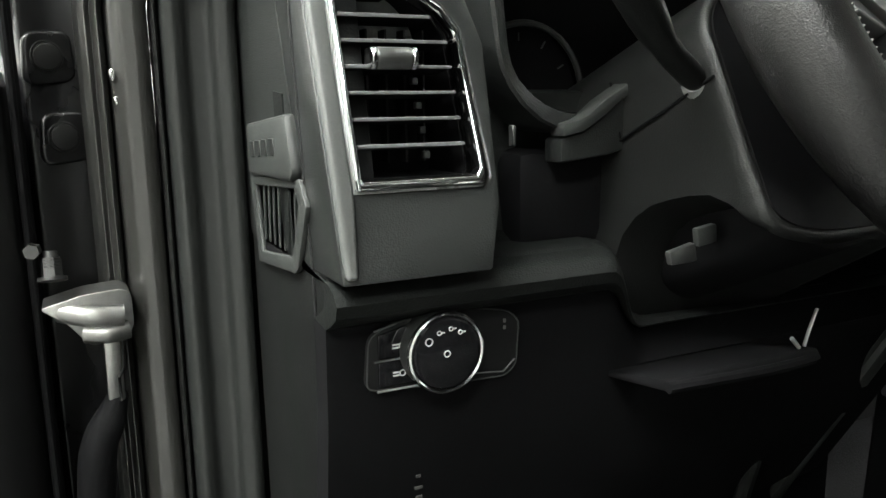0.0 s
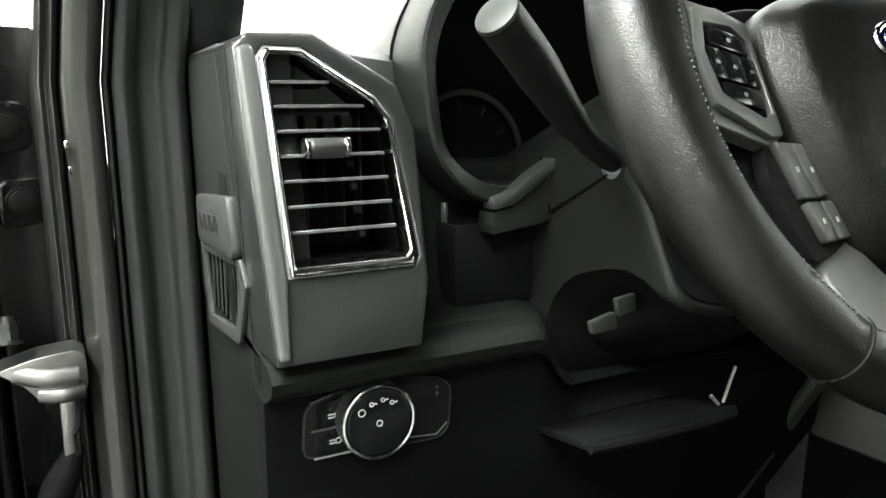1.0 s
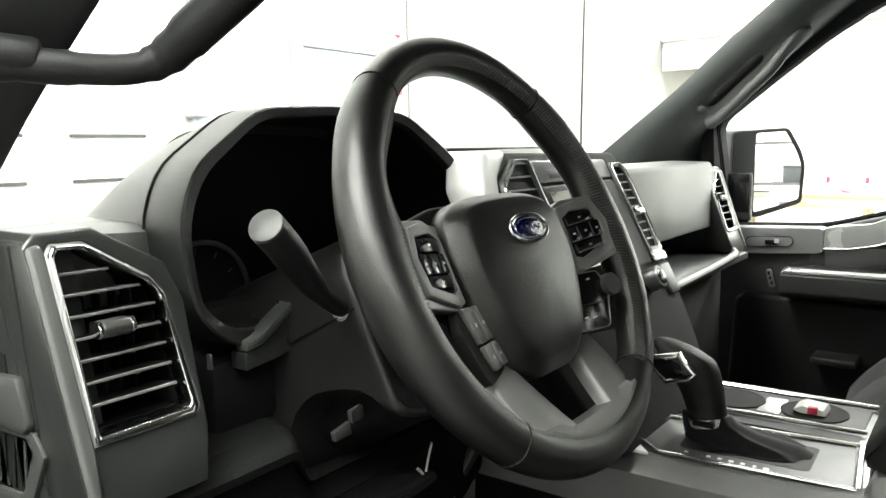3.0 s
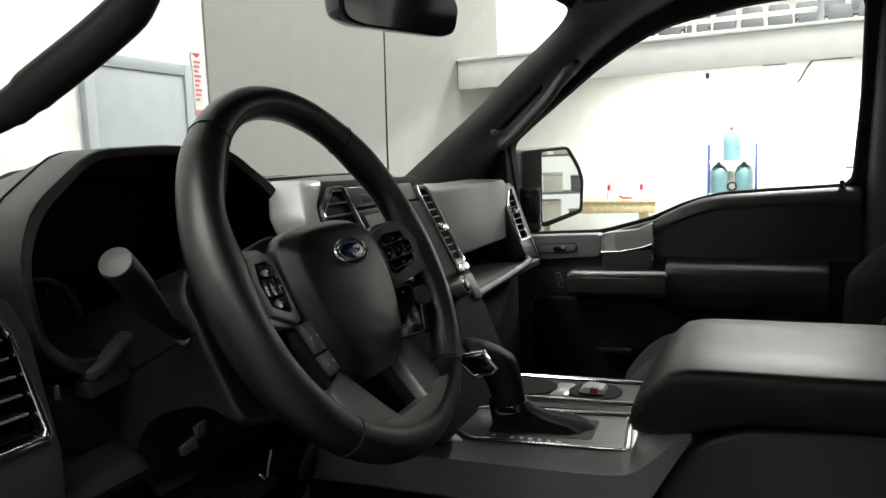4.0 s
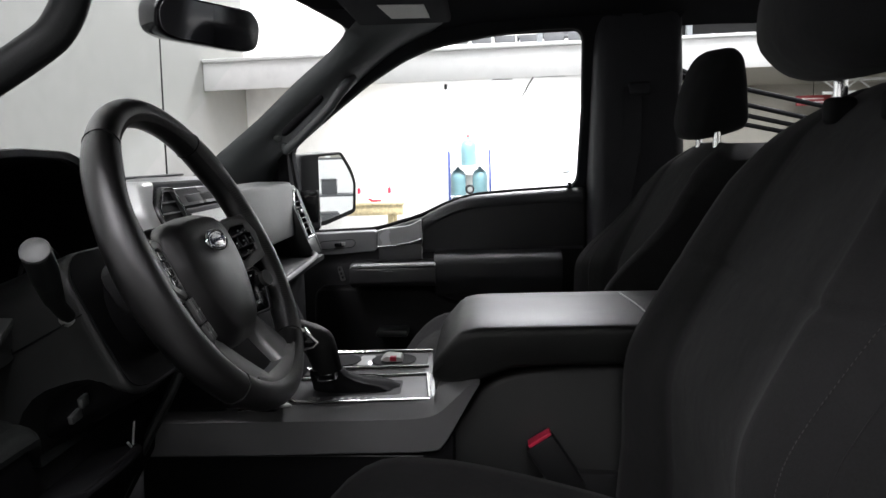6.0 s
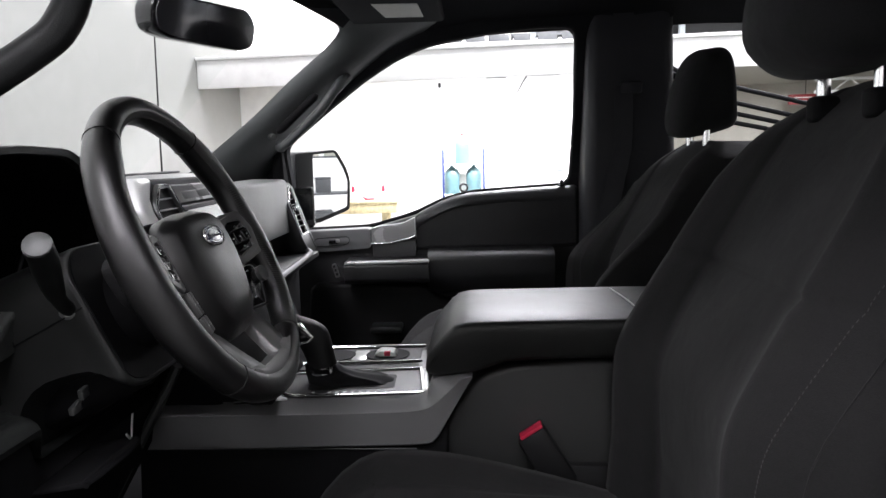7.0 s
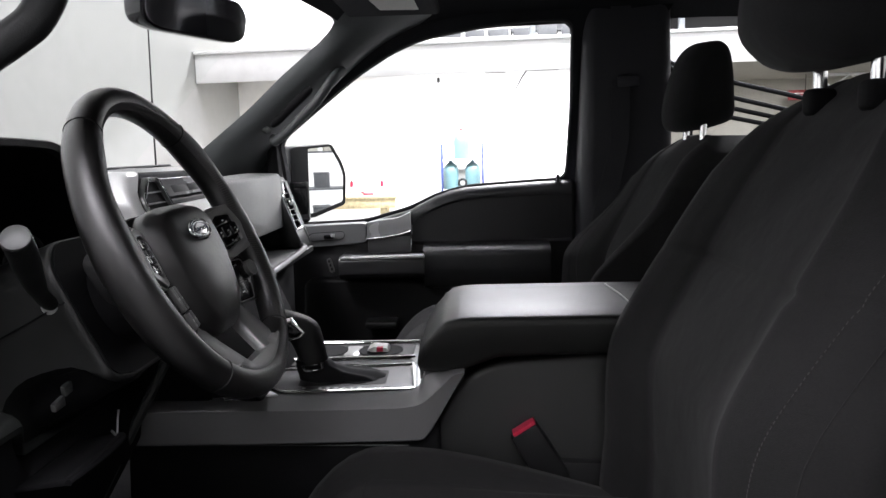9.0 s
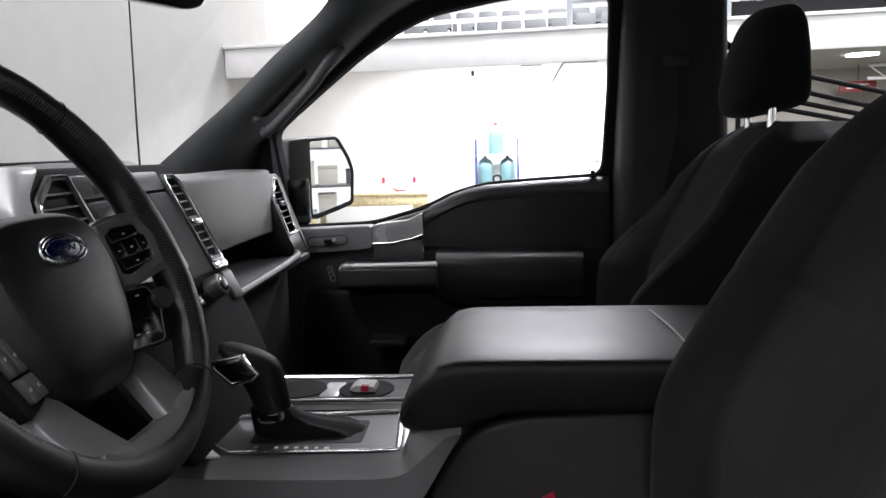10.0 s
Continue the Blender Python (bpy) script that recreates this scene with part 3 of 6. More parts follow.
def side_vent(sign):
    flip = (lambda b: mirrored(b)) if sign > 0 else (lambda b: b)
    face = ring_prism(POD, VENTOUT, "y", 0.0, 0.05, 0.004, LEAN)
    strip = [(-0.7215, 1.209), (-0.7215, 1.3715), (-0.7125, 1.3735), (-0.7112, 1.366), (-0.7112, 1.248), (-0.7150, 1.209)]
    body = ring_prism(POD, VENT, "y", 0.05, 0.20, 0.0, LEAN)
    ph = part("vent_housing", flip(merged(face, body)), PLASTIC, dash)
    # Pale strip paints the reflection along the left edge of the housing.
    part("vent_strip", flip(prism(strip, "y", -0.0035, 0.003, 0.0025, 3, LEAN)), VENTSHEEN, dash, "vent edge strip with its sheen in the colour")
    v = part("air_vent", flip(ring_prism(VENT, VENTIN, "y", -0.003, 0.014, 0.0018, LEAN)), CHROME, dash, "chrome ringed air vent with dark slats")
    mid = [((a[0] + b[0]) / 2, (a[1] + b[1]) / 2) for a, b in zip(VENT, VENTIN)]
    bead = tube([(p[0], pod_y(p[1]) - 0.0012, p[1]) for p in rounded(mid, 0.004, 3)], 0.0017, 12, True, 0.9, (0, 1, 0))
    part("chrome_bead", flip(bead), VENTCHROME, v)
    part("outer_bead", flip(ring_prism(VENTOUT, VENT, "y", 0.001, 0.012, 0.0006, LEAN)), SATIN, v)
    part("vent_throat", flip(prism(VENT, "y", 0.060, 0.064, 0, 2, LEAN)), SHADEBLACK, v)
    part("throat_wall", flip(ring_prism(VENT, VENTIN, "y", 0.0145, 0.060, 0, LEAN)), SHADEBLACK, v)
    for i in range(7):
        z = 1.2715 + i * 0.01355
        x1 = -0.6425 if z < 1.331 else -0.6445 - (z - 1.335) / 0.027 * 0.038
        s = prism([(0.0005, -0.0008), (0.022, -0.0030), (0.022, -0.0020), (0.0005, 0.0008)], "x", -0.7040, x1)
        bmesh.ops.translate(s, verts=s.verts, vec=(0, pod_y(z) + 0.004, z))
        sl = part("slat", flip(s), SHADEBLACK, v)
        e = block(-0.7038, x1, -0.0006, 0.0012, -0.0009, 0.0010, 0.0003, 1)
        bmesh.ops.translate(e, verts=e.verts, vec=(0, pod_y(z) + 0.0035, z))
        part("slat_edge", flip(e), SLAT, v)
    for i in range(5):
        x = -0.694 + i * 0.0115
        part("vane", flip(block(x, x + 0.0012, pod_y(1.3) + 0.034, pod_y(1.3) + 0.044, 1.260, 1.334)), BLACK, v)
    for i in range(6):
        z = 1.2650 + i * 0.01355
        part("clip", flip(block(-0.6575, -0.6535, pod_y(z) + 0.026, pod_y(z) + 0.030, z - 0.002, z + 0.002, 0.0005, 1)), TRIMGREY, v)
    zk = 1.3165
    prof = [(-0.0065, -0.003), (-0.0072, 0.001), (-0.004, 0.0055), (0.006, 0.0050), (0.008, -0.0055), (-0.003, -0.0062)]
    k = prism(prof, "x", -0.6885, -0.6685, 0.0014, 2)
    bmesh.ops.translate(k, verts=k.verts, vec=(0, pod_y(zk), zk))
    kn = part("vent_knob", flip(k), DARKSILVER, v)
    for x in (-0.6915, -0.6685):
        k = prism(prof, "x", x, x + 0.003, 0.0008, 2)
        bmesh.ops.translate(k, verts=k.verts, vec=(0, pod_y(zk), zk))
        part("knob_end", flip(k), CHROME, kn)


SLAT = material("dark_grey_slat", (0.16, 0.16, 0.16), 0.30, 0.0, grain=0.1, scale=300, wear=0.05)
side_vent(-1)
side_vent(1)

# upper pad from end to end, with the crown over the middle
rows = []
for x, f, zt in ((-0.722, 0.205, 1.377), (-0.66, 0.205, 1.379), (-0.602, 0.225, 1.374), (-0.590, 0.316, 1.374), (-0.5, 0.316, 1.374), (-0.34, 0.316, 1.380), (-0.29, 0.316, 1.404), (-0.230, 0.316, 1.422), (-0.206, 0.18, 1.424), (-0.05, 0.18, 1.426), (0.09, 0.18, 1.424), (0.13, 0.18, 1.412), (0.18, 0.178, 1.398), (0.45, 0.178, 1.392), (0.62, 0.178, 1.388), (0.66, 0.20, 1.381), (0.722, 0.20, 1.377)):
    rows.append([(x, f, zt - 0.03), (x, f + 0.004, zt - 0.006), (x, f + 0.018, zt), (x, 0.34, zt), (x, 0.46, zt - 0.012), (x, 0.57, zt - 0.05), (x, 0.62, zt - 0.09)])
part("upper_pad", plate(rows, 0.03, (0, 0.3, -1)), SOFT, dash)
part("defrost_grille", block(-0.25, 0.12, 0.235, 0.255, 1.4245, 1.4285, 0.001, 1), BLACK, dash)
for i in range(2):
    part("pad_seam", tube([(-0.20 + 0.3 * i * 0, 0.30 + 0.1 * i, 1.4262), (0.10, 0.30 + 0.1 * i, 1.4262)], 0.0007, 6), BLACK, dash)

# instrument hood
hood_in = rounded([(-0.565, 1.287), (-0.592, 1.310), (-0.594, 1.372), (-0.575, 1.410), (-0.508, 1.456), (-0.42, 1.460), (-0.322, 1.456), (-0.252, 1.410), (-0.226, 1.372), (-0.236, 1.310), (-0.263, 1.287), (-0.42, 1.280)], 0.02, 3)
hood_out = rounded([(-0.575, 1.276), (-0.604, 1.306), (-0.608, 1.376), (-0.587, 1.419), (-0.513, 1.466), (-0.42, 1.470), (-0.317, 1.466), (-0.240, 1.419), (-0.213, 1.376), (-0.226, 1.306), (-0.255, 1.276), (-0.42, 1.268)], 0.02, 3)
bm = bmesh.new()
c = Vector((-0.415, 1.36))


def hoodring(pts, y, k, dz=0.0):
    return [bm.verts.new((c.x + (p[0] - c.x) * k, y + 0.14 * (p[1] - 1.30), 1.36 + (p[1] - 1.36) * k + dz)) for p in pts]


rings = [hoodring(hood_out, 0.176, 0.995), hoodring(hood_out, 0.181, 1.0), hoodring(hood_out, 0.215, 1.0, -0.001), hoodring(hood_out, 0.30, 0.985, -0.022), hoodring(hood_out, 0.42, 0.96, -0.080)]
for A, B in zip(rings, rings[1:]):
    for i in range(len(A)):
        j = (i + 1) % len(A)
        bm.faces.new((A[i], A[j], B[j], B[i]))
hood = part("instrument_hood", bm, HOODSHADE, dash, sharp=60)
bm = bmesh.new()
rings = [hoodring(hood_in, 0.187, 1.0), hoodring(hood_in, 0.181, 1.003), hoodring(hood_in, 0.178, 1.012), hoodring(hood_out, 0.1745, 0.985), hoodring(hood_out, 0.1758, 0.996)]
for A, B in zip(rings, rings[1:]):
    for i in range(len(A)):
        j = (i + 1) % len(A)
        bm.faces.new((A[i], A[j], B[j], B[i]))
part("hood_rim", bm, LEDGESHADE, hood, "dark inner rim of the hood", sharp=40)
bm = bmesh.new()
rings = [hoodring(hood_in, 0.300, 0.93), hoodring(hood_in, 0.187, 1.0)]
for i in range(len(rings[0])):
    j = (i + 1) % len(rings[0])
    bm.faces.new((rings[0][i], rings[0][j], rings[1][j], rings[1][i]))
part("hood_lining", bm, SHADEBLACK, hood, sharp=60)
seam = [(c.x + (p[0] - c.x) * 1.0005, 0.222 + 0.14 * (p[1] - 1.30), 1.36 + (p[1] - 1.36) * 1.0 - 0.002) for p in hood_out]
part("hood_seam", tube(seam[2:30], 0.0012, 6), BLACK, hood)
part("gauge_face", prism(hood_in, "y", 0.298, 0.302, 0, 2, Matrix(((0.93, 0, 0, c.x * .07), (0, 1, 0.14, -0.14 * 1.30), (0, 0, 0.93, 1.36 * .07), (0, 0, 0, 1)))), SHADEBLACK, hood)
for gx in (-0.533, -0.300):
    gr = part("gauge_ring", tube([(gx + 0.050 * math.cos(a), 0.262, 1.300 + 0.050 * math.sin(a)) for a in (2 * math.pi * i / 40 for i in range(40))], 0.0024, 8, True, 1, (0, 1, 0)), TRIMGREY, hood)
    part("gauge_dial", disc((gx, 0.27, 1.300), 0.049, 0.02, (0, 1, 0), 36), SHADEBLACK, gr)
    for q in range(9):
        a = radians(215 - q * 31)
        part("tick", tube([(gx + r * math.cos(a), 0.2685, 1.300 + r * math.sin(a)) for r in (0.038, 0.044)], 0.0006, 5), TRIMGREY, gr)
BAND = [(-0.566, 1.280), (-0.556, 1.282), (-0.548, 1.285), (-0.536, 1.294), (-0.517, 1.3045), (-0.49, 1.307), (-0.36, 1.307), (-0.31, 1.294), (-0.26, 1.280), (-0.26, 1.273), (-0.31, 1.285), (-0.36, 1.299), (-0.49, 1.299), (-0.520, 1.295), (-0.535, 1.284), (-0.550, 1.275), (-0.566, 1.272)]
part("cluster_arch", prism(BAND, "y", 0.164, 0.180, 0.002, 2), TRIMGREY, dash, "curved grey band over the column")
part("arch_skirt", prism([(-0.566, 1.271), (-0.550, 1.274), (-0.535, 1.283), (-0.520, 1.294), (-0.500, 1.298), (-0.498, 1.268), (-0.528, 1.260), (-0.566, 1.256)], "y", 0.167, 0.186, 0.002, 2), PLASTIC, dash)
part("column_shroud", block(-0.585, -0.265, 0.185, 0.30, 1.20, 1.264, 0.01, 2), SHADEBLACK, dash)
part("shroud_clip", block(-0.6045, -0.602, 0.160, 0.165, 1.268, 1.280, 0.0006, 1), TRIMGREY, dash)

# knee panel, brow and lower dash
def ease(t):
    t = min(1.0, max(0.0, t))
    return t * t * (3 - 2 * t)


rows, lows = [], []
BROW = ((0.214, 1.300, 0.10), (0.210, 1.240, 0.07), (0.205, 1.212, 0.06), (0.196, 1.2045, 0.055), (0.175, 1.2035, 0.055), (0.155, 1.204, 0.055), (0.142, 1.2035, 0.053), (0.133, 1.2005, 0.05), (0.1285, 1.1945, 0.045), (0.131, 1.1875, 0.04), (0.140, 1.182, 0.036), (0.149, 1.178, 0.032))
for x in [-0.724, -0.70, -0.66, -0.60, -0.575] + [-0.565 + 0.006 * i for i in range(17)] + [-0.44, -0.36, -0.30, -0.24]:
    row = []
    for y, z, fall in BROW:
        # the ledge ends in a rounded corner beside the column and drops away under it
        d = ease((x + 0.556 - 0.55 * (y - 0.128)) / 0.045)
        row.append((x, y + 0.024 * d * (1 if y < 0.16 else 0.3), z - fall * d))
    rows.append(row)
    lows.append([row[-1], (x, 0.152, 1.125), (x, 0.162, 1.06), (x, 0.22, 0.96), (x, 0.30, 0.88)])
part("dash_ledge", plate(rows, 0.02, (0, 1, 0.1)), LEDGESHADE, dash, "soft rounded ledge under the vent")
# Knee panel colour includes the shade low in the footwell.
knee = part("knee_panel", plate(lows, 0.02, (0, 1, 0.1)), SHADEBLACK, dash, "dull black knee panel with shade in its colour")
part("knee_ledge", tube(smooth_path([(-0.540, 0.096, 1.131), (-0.51, 0.093, 1.131), (-0.46, 0.094, 1.129), (-0.415, 0.100, 1.127)], 4), 0.0035, 8, False, 1.0), SHADEBLACK, dash)
part("knee_lip", prism([(0.096, 1.127), (0.16, 1.118), (0.16, 1.122), (0.101, 1.134)], "x", -0.538, -0.41, 0.003), SHADEBLACK, dash)
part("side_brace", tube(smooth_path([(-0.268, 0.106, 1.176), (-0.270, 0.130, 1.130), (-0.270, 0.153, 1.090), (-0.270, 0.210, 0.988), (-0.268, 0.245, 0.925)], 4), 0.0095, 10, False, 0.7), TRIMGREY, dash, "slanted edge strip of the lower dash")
part("lower_filler", block(-0.70, -0.20, 0.24, 0.33, 0.86, 1.26), SHADEBLACK, dash)
rel = part("lock_plate", prism([(-0.532, 1.207), (-0.513, 1.211), (-0.511, 1.200), (-0.530, 1.199)], "y", 0.107, 0.112, 0.001), DARKSILVER, dash, "small silver plates round the key lock")
part("lock_tab", prism([(-0.512, 1.219), (-0.497, 1.221), (-0.496, 1.210), (-0.510, 1.208)], "y", 0.107, 0.112, 0.001), TRIMGREY, rel)
wire = smooth_path([(-0.404, 0.108, 1.157), (-0.412, 0.106, 1.146), (-0.419, 0.104, 1.135)], 4)
part("loose_clip", tube(wire, 0.0012, 6), SATIN, dash)
part("loose_clip_end", tube([(-0.431, 0.104, 1.142), (-0.4235, 0.104, 1.1345)], 0.0014, 6), SATIN, dash)

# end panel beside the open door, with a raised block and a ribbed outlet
# The panel's shade beside the door is in its colour.
ep = part("end_panel", prism([(0.183, 1.375), (0.315, 1.378), (0.325, 1.36), (0.315, 0.90), (0.21, 0.90), (0.160, 1.10), (0.148, 1.20)], "x", -0.7225, -0.69, 0.002), ENDSHADE, dash)
part("panel_groove", tube([(-0.7228, 0.196, 1.372), (-0.7228, 0.178, 1.25), (-0.7228, 0.170, 1.21), (-0.7228, 0.166, 1.12)], 0.0012, 6), BLACK, ep)
part("raised_block", prism([(0.290, 1.283), (0.192, 1.289), (0.181, 1.258), (0.187, 1.252), (0.290, 1.250)], "x", -0.7295, -0.7215, 0.003, 2), TRIMGREY, ep)
for i in range(4):
    y = 0.278 - i * 0.017
    part("embossed_bar", block(-0.7302, -0.7292, y - 0.011, y, 1.262 + 0.001 * i, 1.272 + 0.001 * i, 0.0004, 1), PLASTIC, ep)
gro = [(0.300, 1.248), (0.180, 1.254), (0.168, 1.240), (0.190, 1.203), (0.198, 1.199), (0.288, 1.191)]
gri = [(0.288, 1.243), (0.190, 1.248), (0.183, 1.240), (0.199, 1.211), (0.203, 1.208), (0.278, 1.200)]
gp = part("outlet_frame", ring_prism(gro, gri, "x", -0.7262, -0.7222, 0.0012), TRIMGREY, ep)
part("outlet_back", prism(gri, "x", -0.7230, -0.7226), SHADEBLACK, gp)
for i in range(7):
    y = 0.196 + i * 0.0125
    part("rib", prism([(y + 0.003, 1.208), (y + 0.0055, 1.208), (y + 0.0025, 1.245), (y, 1.245)], "x", -0.7240, -0.7231), TRIMGREY, gp)

# light switch
SW = rounded([(-0.704, 1.142), (-0.702, 1.171), (-0.689, 1.1775), (-0.645, 1.1805), (-0.617, 1.1755), (-0.609, 1.169), (-0.611, 1.142), (-0.618, 1.1365), (-0.65, 1.1375)], 0.005, 3)
sw = part("light_switch", prism(SW, "y", 0.146, 0.160, 0.0015), BLACK, dash, "black headlamp switch with a chrome edged dial")
part("switch_button", prism([(-0.697, 1.1585), (-0.697, 1.172), (-0.680, 1.176), (-0.678, 1.1585)], "y", 0.1445, 0.150, 0.001), GLOSSBLACK, sw)
part("switch_button", prism([(-0.697, 1.143), (-0.697, 1.1570), (-0.678, 1.1570), (-0.676, 1.143)], "y", 0.1445, 0.150, 0.001), GLOSSBLACK, sw)
part("switch_edge", tube([(-0.698, 0.1455, 1.1405), (-0.673, 0.1455, 1.1405)], 0.0006, 6), SATIN, sw)
part("switch_outline", tube([(x, 0.1458, z) for x, z in SW], 0.00045, 5, True, 1, (0, 1, 0)), TRIMGREY, sw)
part("switch_line", tube([(-0.6995, 0.1444, 1.1578), (-0.684, 0.1444, 1.1578)], 0.0005, 5), SLAT, sw)
part("switch_line", tube([(-0.699, 0.1450, 1.1745), (-0.686, 0.1450, 1.1775)], 0.0005, 5), SLAT, sw)
part("switch_line", tube([(-0.639, 0.1450, 1.1415), (-0.620, 0.1450, 1.1395), (-0.6125, 0.1450, 1.146)], 0.0005, 5), SLAT, sw)
dial = part("dial", disc((-0.6628, 0.130, 1.1612), 0.0202, 0.02, (0, 1, 0), 44, 0.002), GLOSSBLACK, sw)
part("dial_ring", tube([(-0.6628 + 0.0214 * math.cos(a), 0.1325, 1.1612 + 0.0214 * math.sin(a)) for a in (2 * math.pi * i / 48 for i in range(48))], 0.0014, 8, True, 1.6, (0, 1, 0)), CHROME, dial)
part("dial_skirt", disc((-0.6628, 0.1335, 1.1612), 0.0222, 0.014, (0, 1, 0), 44), PLASTIC, dial)


def ring_mark(x, z, r, y, mat, host):
    part("ring_mark", tube([(x + r * math.cos(a), y, z + r * math.sin(a)) for a in (2 * math.pi * i / 16 for i in range(16))], 0.00035, 5, True, 1, (0, 1, 0)), mat, host)


ring_mark(-0.6635, 1.1612, 0.0017, 0.1297, WHITE, dial)
ring_mark(-0.6740, 1.1692, 0.0020, 0.1297, WHITE, dial)
for x, z in ((-0.6680, 1.1732), (-0.6610, 1.1747), (-0.6555, 1.1722)):
    ring_mark(x, z, 0.0011, 0.1297, WHITE, dial)
    part("dash_mark", block(x + 0.0014, x + 0.0032, 0.1295, 0.1299, z - 0.0004, z + 0.0004), WHITE, dial)
for z in (1.1655, 1.1500):
    part("dash_mark", block(-0.689, -0.6855, 0.1441, 0.1446, z - 0.0018, z - 0.0010), WHITE, sw)
    part("dash_mark", block(-0.689, -0.6855, 0.1441, 0.1446, z, z + 0.0008), WHITE, sw)
    ring_mark(-0.6835, z - 0.0004, 0.0016, 0.1443, WHITE, sw)
for z in (1.1695, 1.1655):
    part("dash_mark", block(-0.6195, -0.6180, 0.1453, 0.1459, z - 0.001, z + 0.0012), THREAD, sw)
for z, w in ((1.0815, 0.003), (1.0745, 0.005), (1.0685, 0.004), (1.062, 0.002)):
    part("dash_mark", block(-0.671 - w / 2, -0.671 + w / 2, 0.1548, 0.1555, z - 0.0008, z + 0.0008), STITCH, knee)

# centre stack
STK = rounded([(-0.234, 1.422), (0.112, 1.418), (0.124, 1.40), (0.120, 1.21), (0.09, 1.10), (-0.22, 1.10), (-0.268, 1.20), (-0.266, 1.381)], 0.012, 3)
stk = part("centre_panel", prism(STK, "y", 0.002, 0.034, 0.006, 3, STACK), SHADEBLACK, dash)
part("panel_core", prism([(-0.185, 1.405), (0.110, 1.405), (0.116, 1.39), (0.114, 1.21), (0.086, 1.106), (-0.216, 1.106), (-0.262, 1.20), (-0.262, 1.255), (-0.185, 1.275)], "y", 0.033, 0.20, 0.003, 2, STACK), SHADEBLACK, stk)
part("button_strip", prism(rounded([(-0.144, 1.412), (0.064, 1.409), (0.064, 1.385), (-0.144, 1.385)], 0.004), "y", -0.0015, 0.004, 0.001, 2, STACK), SLAT, stk)
# Flank towards the open door, its brightness painted in.
part("panel_flank", prism([(-0.2685, 1.382), (-0.236, 1.4250), (-0.184, 1.4240), (-0.229, 1.3935), (-0.2365, 1.379), (-0.2420, 1.30), (-0.272, 1.30)], "y", -0.003, 0.052, 0.008, 4, STACK), FLANKLIT, stk)


def tall_vent(outer, inner, count):
    v = part("air_vent", ring_prism(outer, inner, "y", -0.005, 0.008, 0.0015, STACK), PLASTIC, dash, "tall chrome edged centre air vent")
    bead = [Vector((p[0] * 0.75 + q[0] * 0.25, -0.0055, p[1] * 0.75 + q[1] * 0.25)) for p, q in zip(outer, inner)]
    part("chrome_bead", tube([STACK @ p for p in bead], 0.0016, 8, True, 1, (0, 1, 0)), CHROME, v)
    part("vent_throat", prism(outer, "y", -0.0005, 0.0015, 0, 2, STACK), SHADEBLACK, v)
    z0, z1 = min(p[1] for p in inner), max(p[1] for p in inner)
    for i in range(count):
        z = z0 + (i + 1) * (z1 - z0) / (count + 1)
        xs = []
        for a, b in zip(inner, inner[1:] + inner[:1]):
            if (a[1] - z) * (b[1] - z) < 0:
                xs.append(a[0] + (b[0] - a[0]) * (z - a[1]) / (b[1] - a[1]))
        if len(xs) >= 2:
            s = block(min(xs), max(xs), -0.003, 0.001, z - 0.0009, z + 0.0009, 0, 2, STACK)
            part("slat", s, SLAT, v)
    return v


tall_vent([(-0.150, 1.287), (-0.150, 1.410), (-0.156, 1.4145), (-0.186, 1.4145), (-0.228, 1.390), (-0.234, 1.378), (-0.238, 1.30), (-0.232, 1.287)],
          [(-0.156, 1.293), (-0.156, 1.405), (-0.160, 1.4085), (-0.184, 1.4085), (-0.222, 1.386), (-0.228, 1.375), (-0.231, 1.303), (-0.227, 1.293)], 7)
rvn = tall_vent([(0.070, 1.279), (0.070, 1.398), (0.074, 1.404), (0.102, 1.404), (0.112, 1.396), (0.116, 1.372), (0.113, 1.285), (0.108, 1.279)],
                [(0.077, 1.286), (0.077, 1.394), (0.079, 1.398), (0.099, 1.398), (0.106, 1.391), (0.109, 1.370), (0.107, 1.290), (0.104, 1.286)], 9)
part("vent_knob", block(0.082, 0.104, -0.011, 0.0, 1.333, 1.342, 0.002, 2, STACK), CHROME, rvn)
part("vent_foot", block(0.068, 0.112, -0.009, 0.0, 1.268, 1.280, 0.003, 2, STACK), CHROME, rvn)
for x0, x1 in ((-0.114, -0.062), (-0.052, 0.0)):
    part("stack_button", block(x0, x1, -0.002, 0.003, 1.389, 1.401, 0.0015, 2, STACK), BLACK, stk)
part("screen_bezel", prism(rounded([(-0.146, 1.381), (0.066, 1.381), (0.066, 1.268), (-0.146, 1.268)], 0.006), "y", -0.003, 0.004, 0.0015, 2, STACK), BLACK, stk)
part("screen", block(-0.134, 0.0, -0.0045, -0.002, 1.284, 1.374, 0.0, 2, STACK), SCREENGLASS, stk, "glossy touch screen that is off, silvered for its bright reflection")
for x, z in ((0.030, 1.256), (-0.10, 1.252)):
    k = part("climate_knob", disc((x, 0.05, z), 0.016, 0.03, (0, 0.89, -0.45), 28, 0.003), DARKSILVER, stk, "ribbed silver climate knob")
    part("knob_cap", disc((x, 0.0485, z + 0.0008), 0.011, 0.004, (0, 0.89, -0.45), 24, 0.001), GLOSSBLACK, k)
for i in range(6):
    part("climate_button", block(-0.075 + i * 0.018, -0.06 + i * 0.018, -0.003, 0.003, 1.235, 1.247, 0.001, 1, STACK), GLOSSBLACK, stk)
part("corner_panel", block(0.085, 0.118, -0.004, 0.004, 1.222, 1.262, 0.003, 2, STACK), PLASTIC, stk)

